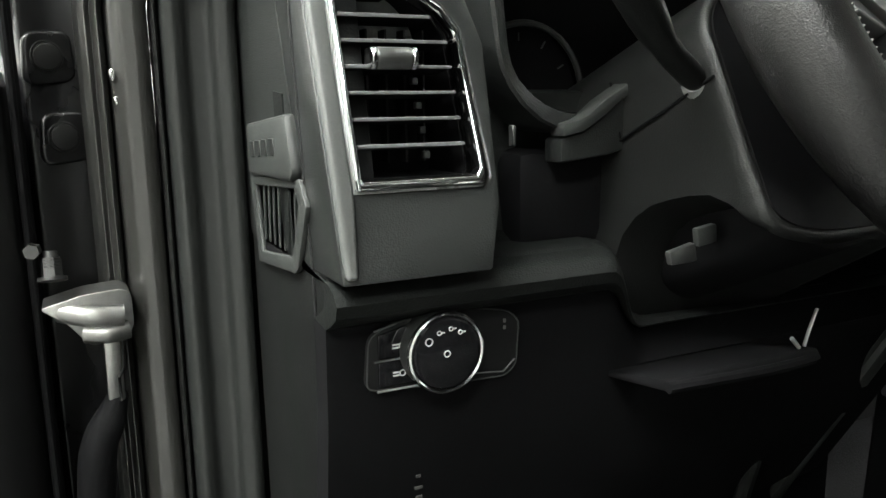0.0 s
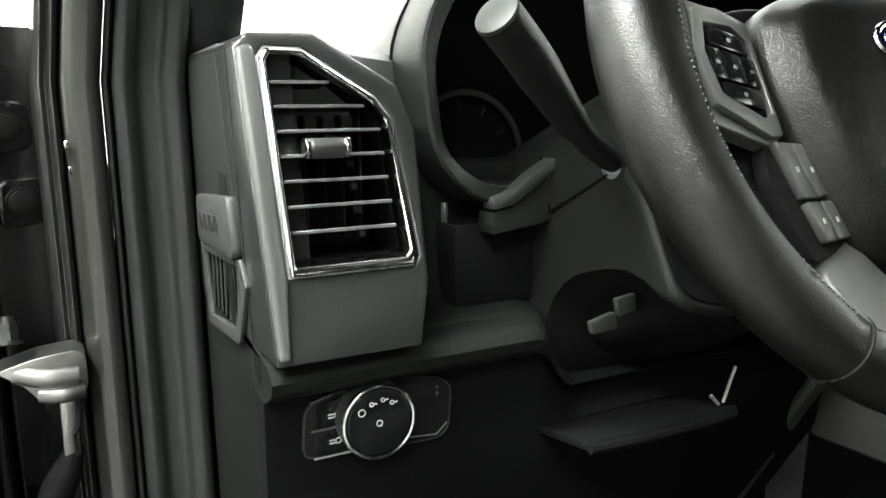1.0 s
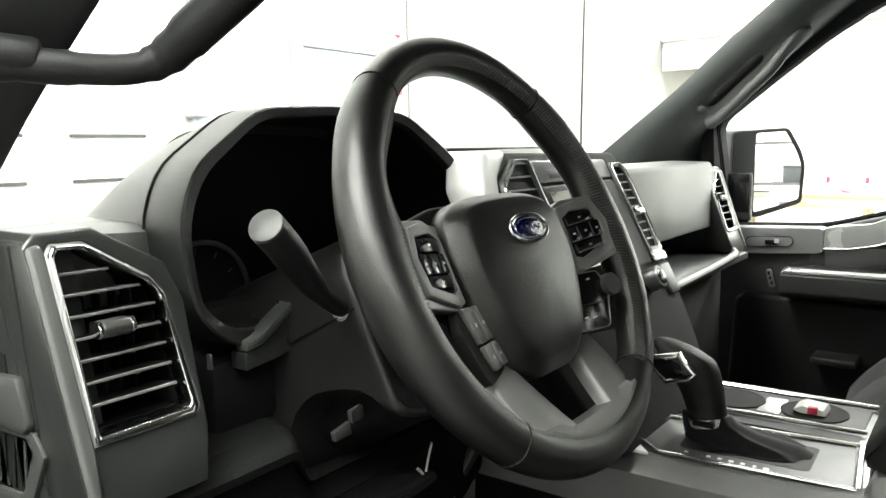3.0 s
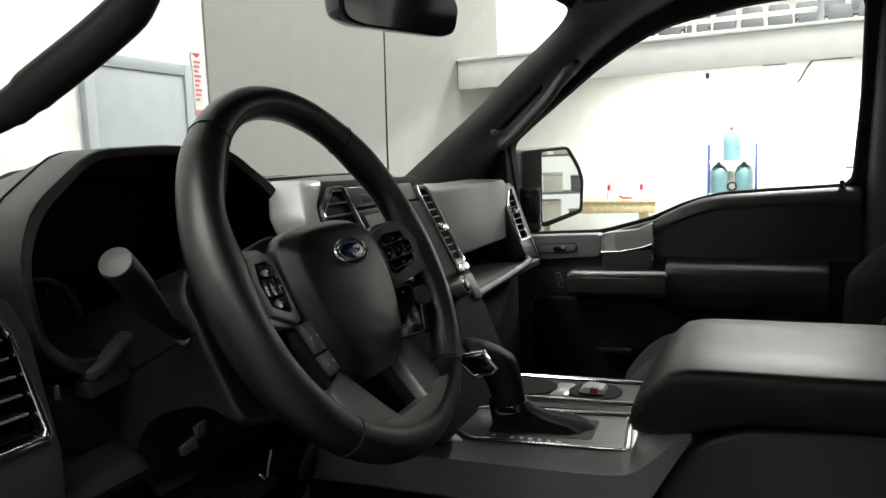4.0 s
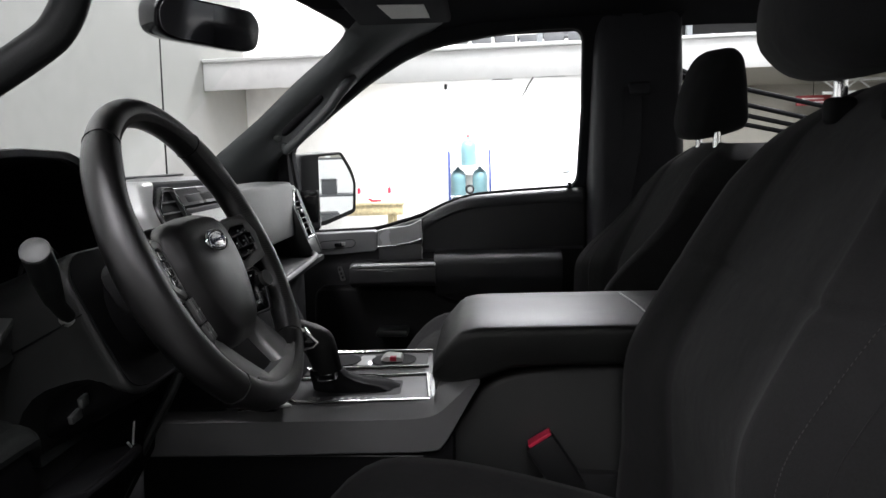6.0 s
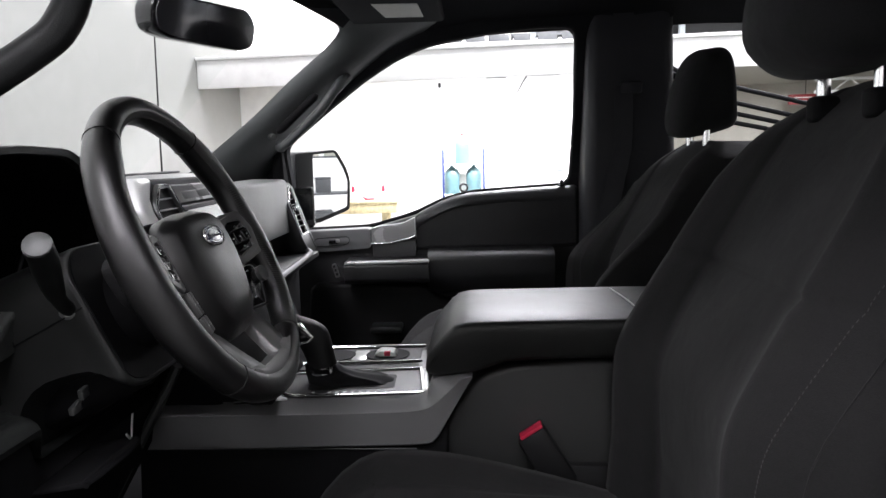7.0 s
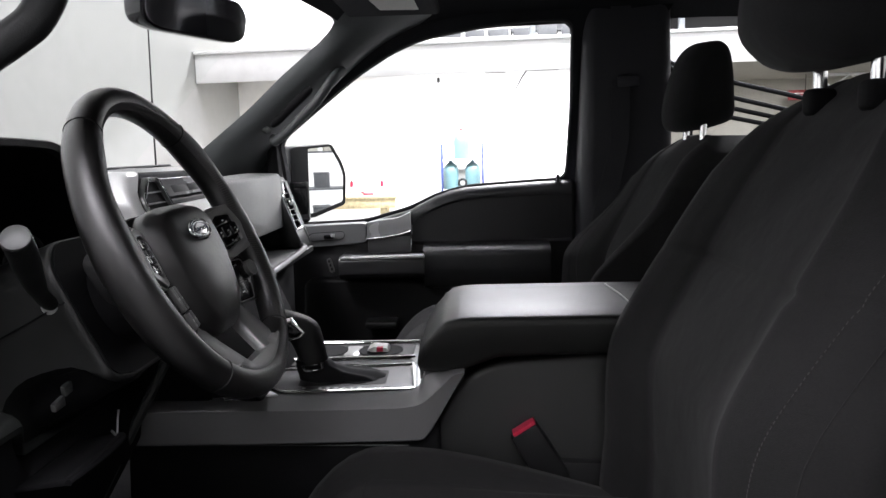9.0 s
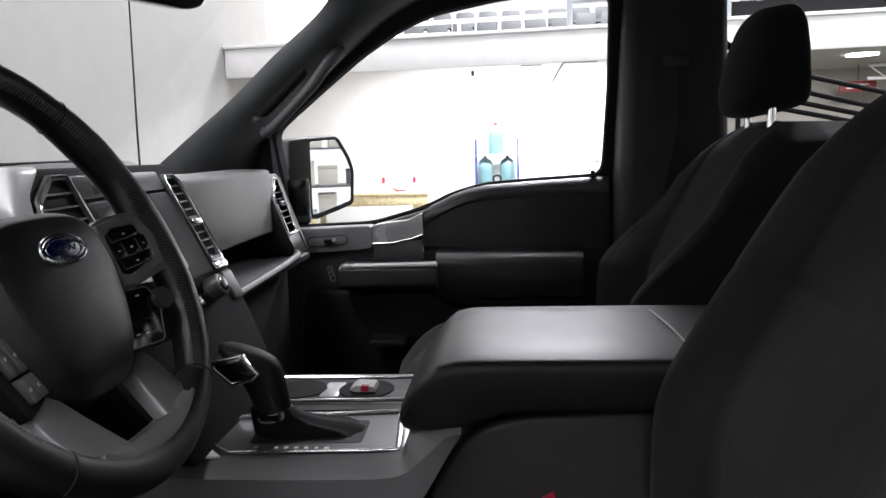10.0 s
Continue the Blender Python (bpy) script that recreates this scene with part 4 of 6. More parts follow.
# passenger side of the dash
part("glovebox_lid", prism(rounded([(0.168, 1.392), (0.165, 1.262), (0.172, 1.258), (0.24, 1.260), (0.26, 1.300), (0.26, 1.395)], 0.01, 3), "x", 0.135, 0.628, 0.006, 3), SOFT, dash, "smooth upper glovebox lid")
part("dash_recess", block(0.118, 0.715, 0.245, 0.30, 1.18, 1.30), BLACK, dash)
part("shelf_lip", tube(smooth_path([(0.135, 0.112, 1.199), (0.25, 0.110, 1.199), (0.45, 0.110, 1.203), (0.60, 0.112, 1.208), (0.64, 0.125, 1.211)], 4), 0.0085, 10, False, 0.9), DOORDARK, dash)
part("dash_shelf", prism([(0.110, 1.190), (0.110, 1.203), (0.245, 1.209), (0.245, 1.190)], "x", 0.125, 0.70, 0.002), PLASTIC, dash)
part("shelf_edge", tube([(0.14, 0.238, 1.2105), (0.56, 0.238, 1.2125)], 0.0008, 6), TRIMGREY, dash)
part("lower_glovebox", block(0.13, 0.72, 0.165, 0.35, 0.92, 1.186, 0.02, 3), BLACK, dash)
part("glovebox_line", tube([(0.135, 0.166, 1.150), (0.24, 0.164, 1.165)], 0.0012, 6), TRIMGREY, dash)

# ---- steering wheel ----
TILT = radians(25.5)
WX, WY, WZ = Vector((1, 0, 0)), Vector((0, math.sin(TILT), math.cos(TILT))), Vector((0, -math.cos(TILT), math.sin(TILT)))
WC = Vector((-0.4274, -0.0005, 1.3522))
WM = Matrix(((WX.x, WY.x, WZ.x, WC.x), (WX.y, WY.y, WZ.y, WC.y), (WX.z, WY.z, WZ.z, WC.z), (0, 0, 0, 1)))
RIM_R = 0.1662
wheel = thing("steering_wheel", WC, "black leather steering wheel with grey lower spokes", "steering wheel")


def onwheel(bm):
    bmesh.ops.transform(bm, matrix=WM, verts=bm.verts)
    return bm


def bell(x, m, s):
    d = (x - m + 180) % 360 - 180
    return math.exp(-(d / s) ** 2)


def rim_ring(a, grow=0.0, count=22):
    """One cross-section of the rim: fuller at the sides, with thumb rests and a web that runs into the side spokes."""
    d = math.degrees(a) % 360
    sides = bell(d, 190, 42) + 0.35 * bell(d, 350, 42)
    thumb = bell(d, 141, 11) + bell(d, 39, 11)
    web = bell(d, 171, 9) + bell(d, 9, 9)
    root = bell(d, 182, 15) + bell(d, 358, 15)
    w = 0.0150 + 0.0020 * sides + 0.0012 * thumb + grow
    h = 0.0150 + 0.0042 * sides + 0.0010 * thumb + grow
    inner = 1 + 0.22 * thumb + 0.42 * web + 0.30 * root
    out = Vector((math.cos(a), math.sin(a), 0))
    ring = []
    for k in range(count):
        q = 2 * math.pi * k / count
        x = math.copysign(abs(math.cos(q)) ** 0.9, math.cos(q)) * w
        z = math.copysign(abs(math.sin(q)) ** 0.95, math.sin(q)) * h
        if x < 0:
            x *= inner
        ring.append(out * (RIM_R + x) + Vector((0, 0, z - 0.002 * sides)))
    return ring


bm = bmesh.new()
N, S = 180, 22
rings = [[bm.verts.new(p) for p in rim_ring(2 * math.pi * i / N)] for i in range(N)]
for i in range(N):
    A, B = rings[i], rings[(i + 1) % N]
    for k in range(S):
        l = (k + 1) % S
        bm.faces.new((A[k], A[l], B[l], B[k]))
rim = part("rim", onwheel(bm), LEATHER, wheel, "grained black leather rim", sharp=80)
for d in (51, 129, 231, 309):
    part("rim_seam", onwheel(tube(rim_ring(radians(d), 0.0001), 0.0008, 6, True)), SEAM, rim)
# crossed thread along the inner face of the rim
bm = bmesh.new()
n = 330
for i in range(n):
    a = 2 * math.pi * i / n
    if 233 < math.degrees(a) < 307:
        continue
    r0, r1 = rim_ring(a, 0.0003), rim_ring(a + 2 * math.pi / n * 0.7, 0.0003)
    A, B = r0[7], r1[9]
    tube([A, (A + B) / 2 + Vector((0, 0, 0.0003)), B], 0.00055, 4, bm=bm)
bmesh.ops.recalc_face_normals(bm, faces=bm.faces)
tagged(part("stitching", onwheel(bm), THREAD, rim, "dark grey stitching on the rim"), kind="stuff")

# airbag cover: shield with a broad domed middle and slanted cheeks
PADO = rounded([(-0.080, 0.030), (-0.062, 0.0425), (-0.03, 0.0470), (0.03, 0.0470), (0.062, 0.0425), (0.080, 0.030), (0.083, -0.008), (0.073, -0.050), (0.053, -0.088), (0.030, -0.102), (-0.030, -0.102), (-0.053, -0.088), (-0.073, -0.050), (-0.083, -0.008)], 0.014, 4)
secs = []
for k, z in ((0.99, -0.048), (1.0, -0.012), (0.99, -0.007), (0.975, -0.0045), (0.865, 0.0035), (0.845, 0.0052), (0.80, 0.0072), (0.62, 0.0108), (0.40, 0.0126), (0.2, 0.0134), (0.02, 0.0136)):
    secs.append([(p[0] * k, -0.022 + (p[1] + 0.022) * (k if p[1] < 0 else 0.25 + 0.75 * k if k > 0.6 else k * 1.1667), z - 0.004 * max(0, -p[1] * k / 0.1)) for p in PADO])
pad = part("airbag_cover", onwheel(loft(secs)), PADSKIN, wheel, "grained dark airbag cover", sharp=28)
part("small_mark", onwheel(merged(block(-0.004, 0.012, -0.0450, -0.0437, 0.0106, 0.0116), block(0.003, 0.008, -0.0585, -0.0572, 0.0088, 0.0098))), BLACK, pad)
EX, EY, EZ = 0.0, 0.0085, 0.0125


def oval(ra, rb, z, count=48):
    return [(EX + ra * math.cos(a), EY + rb * math.sin(a), z) for a in (2 * math.pi * i / count for i in range(count))]


em = part("emblem", onwheel(prism([p[:2] for p in oval(0.0265, 0.0108, 0)], "z", EZ - 0.004, EZ + 0.0030, 0.0010)), BLUE, wheel, "oval deep blue badge")
part("emblem_rim", onwheel(tube(oval(0.0270, 0.0113, EZ + 0.0020), 0.0018, 8, True)), CHROME, em)
part("emblem_inner_ring", onwheel(tube(oval(0.0222, 0.0080, EZ + 0.0031), 0.0005, 6, True)), CHROME, em)
part("emblem_script", onwheel(tube([(EX - 0.015 + 0.030 * i / 24, EY + 0.0022 * math.sin(i * 1.1), EZ + 0.0031) for i in range(25)], 0.0005, 5)), CHROME, em)
part("hub", onwheel(prism(rounded([(-0.146, 0.020), (-0.105, 0.036), (-0.070, 0.0455), (0.070, 0.0455), (0.105, 0.036), (0.146, 0.020), (0.140, -0.020), (0.100, -0.045), (0.080, -0.088), (0.05, -0.100), (-0.05, -0.100), (-0.080, -0.088), (-0.100, -0.045), (-0.140, -0.020)], 0.012), "z", -0.045, -0.018, 0.006, 3)), BLACK, wheel)
part("hub_stub", onwheel(disc((0, -0.02, -0.045), 0.050, -0.075, (0, 0, 1), 28)), SHADEBLACK, wheel)


def dished(bm, s, z0, x0, slope):
    """Tilts a flat piece so that it climbs from the hub towards the rim."""
    for v in bm.verts:
        v.co.z += z0 + slope * (s * v.co.x - x0)
    return bm


def side(pts, s):
    return [(s * x, y) for x, y in pts]


for s in (-1, 1):
    # side spoke panel with a keyed frame round the buttons
    panel_o = rounded([(0.089, 0.028), (0.102, 0.033), (0.140, 0.031), (0.160, 0.025), (0.169, 0.004), (0.166, -0.020), (0.148, -0.029), (0.096, -0.036), (0.086, -0.034)], 0.005, 3)
    sp = part("side_spoke", onwheel(dished(prism(side(panel_o, s), "z", -0.012, -0.0030, 0.003, 3), s, -0.006, 0.088, 0.285)), SPOKE, wheel, "satin grey side spoke")
    o = side([(0.0895, 0.0265), (0.116, 0.0290), (0.137, 0.0250), (0.146, 0.004), (0.141, -0.0225), (0.1000, -0.0335), (0.0875, -0.0315)], s)
    i_ = side([(0.093, 0.0150), (0.106, 0.0210), (0.131, 0.0185), (0.1375, 0.003), (0.1335, -0.0160), (0.1010, -0.0240), (0.0915, -0.0205)], s)
    br = part("button_bracket", onwheel(dished(ring_prism(o, i_, "z", -0.004, 0.0012, 0.0014), s, -0.006, 0.088, 0.285)), SPOKE, wheel, "satin grey frame round the buttons")
    part("button_bed", onwheel(dished(prism(i_, "z", -0.0042, -0.0024), s, -0.006, 0.088, 0.285)), SHADEBLACK, br)
    cells = ((0.0965, 0.1300, 0.0075, 0.0175), (0.0935, 0.1055, -0.0085, 0.0065), (0.1065, 0.1225, -0.0085, 0.0065), (0.1235, 0.1352, -0.0085, 0.0065), (0.0965, 0.1300, -0.0190, -0.0095))
    for x0, x1, y0, y1 in cells:
        part("button", onwheel(dished(block(min(s * x0, s * x1), max(s * x0, s * x1), y0, y1, -0.003, 0.0010, 0.0012, 2), s, -0.006, 0.088, 0.285)), GLOSSBLACK, br)
        cx, cy = s * (x0 + x1) / 2, (y0 + y1) / 2
        part("button_mark", onwheel(dished(block(cx - 0.0013, cx + 0.0013, cy - 0.0008, cy + 0.0008, 0.0008, 0.0014), s, -0.006, 0.088, 0.285)), SATIN, br)
    # button row that follows the airbag down
    bed = part("lower_button_bed", onwheel(dished(prism(side(rounded([(0.066, -0.031), (0.112 + 0.010 * s, -0.035), (0.118 + 0.012 * s, -0.052), (0.102 + 0.012 * s, -0.092), (0.054, -0.084)], 0.004), s), "z", -0.012, -0.0035, 0.002), s, -0.012, 0.060, 0.22)), BLACK, wheel)
    if s < 0:
        for k in range(4):
            t0, t1 = ((0.02, 0.56), (0.60, 0.98))[k % 2]
            c0, c1 = ((0.0, 0.46), (0.54, 1.0))[k // 2]
            a0, a1 = Vector((s * 0.099, -0.034)), Vector((s * 0.080, -0.084))
            b0, b1 = Vector((s * 0.072, -0.0335)), Vector((s * 0.056, -0.082))
            q = [tuple(a0.lerp(a1, u).lerp(b0.lerp(b1, u), cc_)) for u, cc_ in ((t0, c0), (t0, c1), (t1, c1), (t1, c0))]
            part("button", onwheel(dished(prism(q, "z", -0.004, 0.0015, 0.0012), s, -0.012, 0.060, 0.22)), SPOKE, bed)
            m0 = (Vector(q[0]) + Vector(q[2])) / 2
            part("button_mark", onwheel(dished(block(m0.x - 0.0012, m0.x + 0.0012, m0.y - 0.0016, m0.y + 0.0010, 0.0013, 0.0019), s, -0.012, 0.060, 0.22)), WHITE, bed)
    else:
        padq = rounded([(0.073, -0.035), (0.108, -0.038), (0.114, -0.056), (0.098, -0.088), (0.058, -0.084)], 0.004)
        part("button_pad", onwheel(dished(prism(padq, "z", -0.004, 0.0010, 0.0015), s, -0.012, 0.060, 0.22)), GLOSSBLACK, bed, "gloss black button pad with pale marks")
        part("pad_edge", onwheel(dished(tube([(p[0], p[1], 0.0011) for p in padq], 0.0006, 6, True), s, -0.012, 0.060, 0.22)), SLAT, bed)
        part("pad_split", onwheel(dished(tube([(0.064, -0.062, 0.0011), (0.098, -0.066, 0.0011)], 0.0006, 6), s, -0.012, 0.060, 0.22)), BLACK, bed)
        part("pad_dial", onwheel(dished(disc((0.116, -0.054, 0.006), 0.010, -0.008, (0, 0, 1), 24, 0), s, -0.012, 0.060, 0.22)), DARKSILVER, bed, "ribbed silver thumb wheel")
        for x, y in ((0.078, -0.041), (0.093, -0.043), (0.072, -0.074), (0.083, -0.076)):
            part("button_mark", onwheel(dished(block(x - 0.0022, x + 0.0022, y - 0.0007, y + 0.0007, 0.0008, 0.0014), s, -0.012, 0.060, 0.22)), WHITE, bed)
    # lower arm: narrow under the airbag, broad where it meets the rim
    arm = []
    for t in [i / 8 for i in range(9)]:
        y = -0.076 - 0.070 * t
        xi = 0.050 - 0.022 * t
        xo = 0.078 + 0.010 * math.sin(t * 2.4) - 0.008 * t
        z = -0.019 + 0.022 * t + 0.006 * t * t
        arm.append([(s * xi, y, z - 0.014), (s * xi, y, z - 0.0025), (s * (xi + 0.0025), y, z), (s * (xi * .5 + xo * .5), y, z + 0.0012), (s * (xo - 0.0025), y, z), (s * xo, y, z - 0.0025), (s * xo, y, z - 0.014)])
    part("lower_spoke", onwheel(loft(arm)), SPOKE, wheel, "satin grey lower spoke", sharp=50)

bow = []
for i in range(25):
    a = radians(242 + 56 * i / 24)
    e = abs(i - 12) / 12
    r_in = 0.1395 + 0.012 * e ** 3
    r_out = RIM_R - 0.010
    bow.append([Vector((r * math.cos(a), r * math.sin(a) if r > 0.15 else -0.1385 - 0.003 * (1 - e * e) if e < 0.6 else r * math.sin(a), z)) for r, z in ((r_in, -0.012), (r_in, 0.005), (r_in + 0.0022, 0.0078), (r_out - 0.004, 0.0122), (r_out, 0.0118), (r_out, -0.012))])
part("lower_trim", onwheel(loft(bow)), SPOKE, wheel, "satin grey trim inside the bottom of the rim", sharp=50)

# ---- steering column ----
col = thing("steering_column", (-0.42, 0.16, 1.25), "dark plastic steering column cover with stalk", "steering column")
CO = rounded([(-0.086, 0.036), (-0.060, 0.062), (0.060, 0.062), (0.086, 0.036), (0.084, -0.085), (0.050, -0.100), (-0.050, -0.100), (-0.084, -0.090)], 0.030, 6)
LOWEDGE = ((-0.105, -0.100), (-0.113, -0.094), (-0.122, -0.072), (-0.135, -0.060), (-0.155, -0.053), (-0.18, -0.050), (-0.20, -0.053), (-0.22, -0.066), (-0.24, -0.100), (-0.29, -0.110))


def low_edge(w):
    """Height of the scalloped lower edge of the cover, w along the column."""
    for (w0, y0), (w1, y1) in zip(LOWEDGE, LOWEDGE[1:]):
        if w1 <= w <= w0:
            return y0 + (y1 - y0) * (w - w0) / (w1 - w0)
    return -0.11


secs = []
for k, w in ((0.88, -0.1095), (0.93, -0.1065), (0.965, -0.1060), (0.985, -0.1075), (1.0, -0.112), (1.005, -0.118), (1.015, -0.126), (1.03, -0.136), (1.045, -0.15), (1.06, -0.165), (1.075, -0.18), (1.09, -0.195), (1.105, -0.21), (1.12, -0.225), (1.14, -0.245), (1.16, -0.27)):
    yl = low_edge(w)
    secs.append([(p[0] * k, max(p[1] * k, yl - 0.012 * max(0, (p[0] + 0.084) / 0.03)) if p[0] < 0.03 else p[1] * k, w) for p in CO])
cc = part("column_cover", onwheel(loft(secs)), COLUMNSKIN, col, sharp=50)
# Black plate added over the cover front to stand for its shade.
part("cover_shade", onwheel(prism([(p[0] * 0.945, max(p[1] * 0.945, low_edge(-0.1065)) if p[0] < 0.03 else p[1] * 0.945) for p in CO], "z", -0.110, -0.1048)), SHADEBLACK, cc, "added black plate that shades the column cover front")
part("cover_split", onwheel(tube([(-0.0862, 0.000, -0.1095), (-0.0900, -0.002, -0.15), (-0.0955, -0.004, -0.205)], 0.0009, 6)), SHADEBLACK, cc)
part("cover_split", onwheel(tube([(-0.0945, -0.003, -0.186), (-0.0935, 0.034, -0.182)], 0.0007, 6)), SHADEBLACK, cc)
part("column_core", onwheel(prism(rounded([(-0.062, -0.03), (0.06, -0.03), (0.06, -0.095), (-0.035, -0.105), (-0.060, -0.090)], 0.012), "z", -0.27, -0.114, 0.004)), SHADEBLACK, cc)
st = part("stalk", tube(smooth_path([(-0.494, 0.118, 1.300), (-0.512, 0.112, 1.303), (-0.545, 0.104, 1.322), (-0.578, 0.092, 1.350), (-0.597, 0.084, 1.3655), (-0.617, 0.0765, 1.3805)], 4), [0.0065] * 5 + [0.0075] * 4 + [0.0095, 0.0105, 0.0112, 0.0118] + [0.0125] * 8, 18), COLUMNSKIN, col, "thick dark turn signal stalk")
part("stalk_cap", disc((-0.6185, 0.0758, 1.3818), 0.0122, 0.003, (0.766, 0.287, -0.575), 24, 0.001), TRIMGREY, st)
part("stalk_collar", tube([(-0.496, 0.117, 1.300), (-0.506, 0.114, 1.3015), (-0.511, 0.1125, 1.303), (-0.514, 0.1115, 1.304)], [0.0125, 0.0125, 0.0105, 0.0075], 20), SATIN, col)
part("stalk_mark", block(-0.586, -0.580, 0.0825, 0.0832, 1.357, 1.3585), WHITE, st)

# ---- centre console ----
con = thing("centre_console", (-0.04, -0.3, 0.66), "charcoal centre console with chrome edged shifter plate", "console")
part("console_body", prism([(0.22, 0.70), (0.20, 1.12), (0.05, 1.092), (-0.225, 1.082), (-0.25, 1.10), (-0.25, 0.70)], "x", -0.192, 0.115, 0.006, 3), SHADEBLACK, con)
part("rear_bin", prism(rounded([(-0.225, 0.70), (-0.236, 1.04), (-0.285, 1.118), (-0.335, 1.140), (-0.47, 1.148), (-0.80, 1.150), (-0.80, 0.70)], 0.03, 4), "x", -0.168, 0.145, 0.010, 3), BINSKIN, con)
rail = []
for y, zi, zc, zb in ((0.19, 1.100, 1.084, 1.031), (0.05, 1.098, 1.084, 1.031), (-0.10, 1.0975, 1.0845, 1.032), (-0.19, 1.099, 1.086, 1.033), (-0.213, 1.102, 1.0885, 1.034), (-0.222, 1.108, 1.091, 1.0345), (-0.229, 1.127, 1.0945, 1.037), (-0.238, 1.132, 1.101, 1.048), (-0.250, 1.133, 1.112, 1.069), (-0.262, 1.135, 1.1235, 1.090), (-0.271, 1.1365, 1.1325, 1.106), (-0.287, 1.138, 1.136, 1.133)):
    d, h = zi - zc, zc - zb
    rail.append([(-0.178, y, zi), (-0.187, y, zi - 0.10 * d), (-0.198, y, zc + 0.45 * d), (-0.2068, y, zc + 0.07 * d), (-0.2085, y, zc - 0.01 * h), (-0.2083, y, zc - 0.07 * h), (-0.2040, y, zb + 0.06 * h), (-0.2015, y, zb + 0.015 * h), (-0.190, y, zb)])
part("side_rail", plate(rail, 0.008, (1, 0, 0)), RAILGREY, con, "satin charcoal side rail", sharp=30)
part("rail_edge", tube([(-0.197, 0.19, 1.030), (-0.197, 0.0, 1.029), (-0.197, -0.205, 1.027)], 0.0009, 6), TRIMGREY, con)
tp = part("top_plate", prism([(-0.178, 0.06), (0.098, 0.06), (0.098, -0.203), (-0.166, -0.222), (-0.178, -0.01)], "z", 1.086, 1.099, 0.003), PLATE, con, "brushed satin silver console plate")
part("shifter_plate", prism(rounded([(-0.160, -0.002), (-0.074, -0.003), (-0.052, -0.199), (-0.166, -0.211), (-0.178, -0.026)], 0.004), "z", 1.0985, 1.1025, 0.001), SHIFTPLATE, tp)
part("chrome_edge", tube([(-0.158, 0.001, 1.1035), (-0.178, -0.020, 1.1035), (-0.181, -0.028, 1.1032), (-0.176, -0.10, 1.1030), (-0.169, -0.214, 1.1030)], 0.0022, 8, False, 0.7), CHROME, tp)
part("chrome_edge", tube([(-0.158, 0.001, 1.1037), (-0.112, 0.001, 1.1037), (-0.072, -0.001, 1.1037)], 0.0026, 8, False, 0.7), CHROME, tp)
part("chrome_edge", tube([(-0.072, -0.001, 1.1037), (-0.062, -0.10, 1.1037), (-0.050, -0.202, 1.1037)], 0.0034, 8, False, 0.7), CHROME, tp)
part("chrome_edge", tube([(-0.168, -0.2155, 1.1035), (-0.048, -0.2040, 1.1035)], 0.0028, 8, False, 0.7), CHROME, tp)
part("chrome_edge", tube([(-0.012, 0.05, 1.1035), (-0.010, -0.07, 1.1035), (-0.006, -0.203, 1.1035)], 0.0036, 8, False, 0.7), CHROME, tp)
part("chrome_edge", tube([(0.094, 0.05, 1.1035), (0.094, -0.203, 1.1035)], 0.0042, 8, False, 0.7), CHROME, tp)
part("chrome_edge", tube([(-0.20, 0.055, 1.098), (-0.192, 0.0, 1.099)], 0.0030, 8, False, 0.7), CHROME, tp)
part("end_strip", prism([(-0.176, -0.2175), (-0.048, -0.2065), (-0.046, -0.2135), (-0.172, -0.2245)], "z", 1.0975, 1.1025, 0.001), CONSOLESILVER, tp)
part("front_strip", prism([(-0.192, 0.060), (-0.085, 0.062), (-0.076, 0.006), (-0.160, 0.006), (-0.186, -0.018)], "z", 1.0972, 1.1015, 0.001), CONSOLESILVER, tp, "satin silver strip ahead of the lever")
part("tray_slot", prism(rounded([(-0.044, 0.05), (-0.016, 0.05), (-0.012, -0.198), (-0.036, -0.198)], 0.003), "z", 1.0985, 1.1010), BLACK, tp)
part("cup_plate", prism(rounded([(-0.004, 0.05), (0.086, 0.05), (0.086, -0.198), (0.0, -0.198)], 0.005), "z", 1.0985, 1.1015, 0.0008), BLACK, tp)
part("cup_bridge", prism(rounded([(0.010, -0.080), (0.072, -0.080), (0.072, -0.105), (0.010, -0.105)], 0.004), "z", 1.1012, 1.1022, 0.0004), CONSOLESILVER, tp)
# Flush black discs stand in for the shade inside deep cup wells.
for y in (-0.045, -0.140):
    cup = part("cup_shade_disc", disc((0.041, y, 1.1028), 0.037, -0.001, (0, 0, 1), 36), SHADEBLACK, tp)
    part("cup_rim", tube([(0.041 + 0.0375 * math.cos(a), y + 0.0375 * math.sin(a), 1.1022) for a in (2 * math.pi * i / 36 for i in range(36))], 0.0010, 6, True), SHADEBLACK, cup)
part("gate_slot", prism(rounded([(-0.156, -0.040), (-0.086, -0.036), (-0.080, -0.168), (-0.150, -0.170)], 0.008), "z", 1.1020, 1.1030), BLACK, tp)
for i, (w, g) in enumerate(((0.004, 0), (0.004, 1), (0.004, 1), (0.005, 1), (0.004, 1), (0.003, 1), (0.005, 1))):
    y = -0.052 - i * 0.0115 - (0.012 if i else 0)
    part("gear_mark", block(-0.168, -0.163, y - w / 2, y + w / 2, 1.1023, 1.1029), WHITE, tp)
for x, y in ((-0.100, 0.055), (-0.135, 0.050)):
    part("front_trim", block(x - 0.052, x + 0.012, y - 0.036, y - 0.030, 1.1010, 1.1045, 0.001, 1), CHROME, tp)
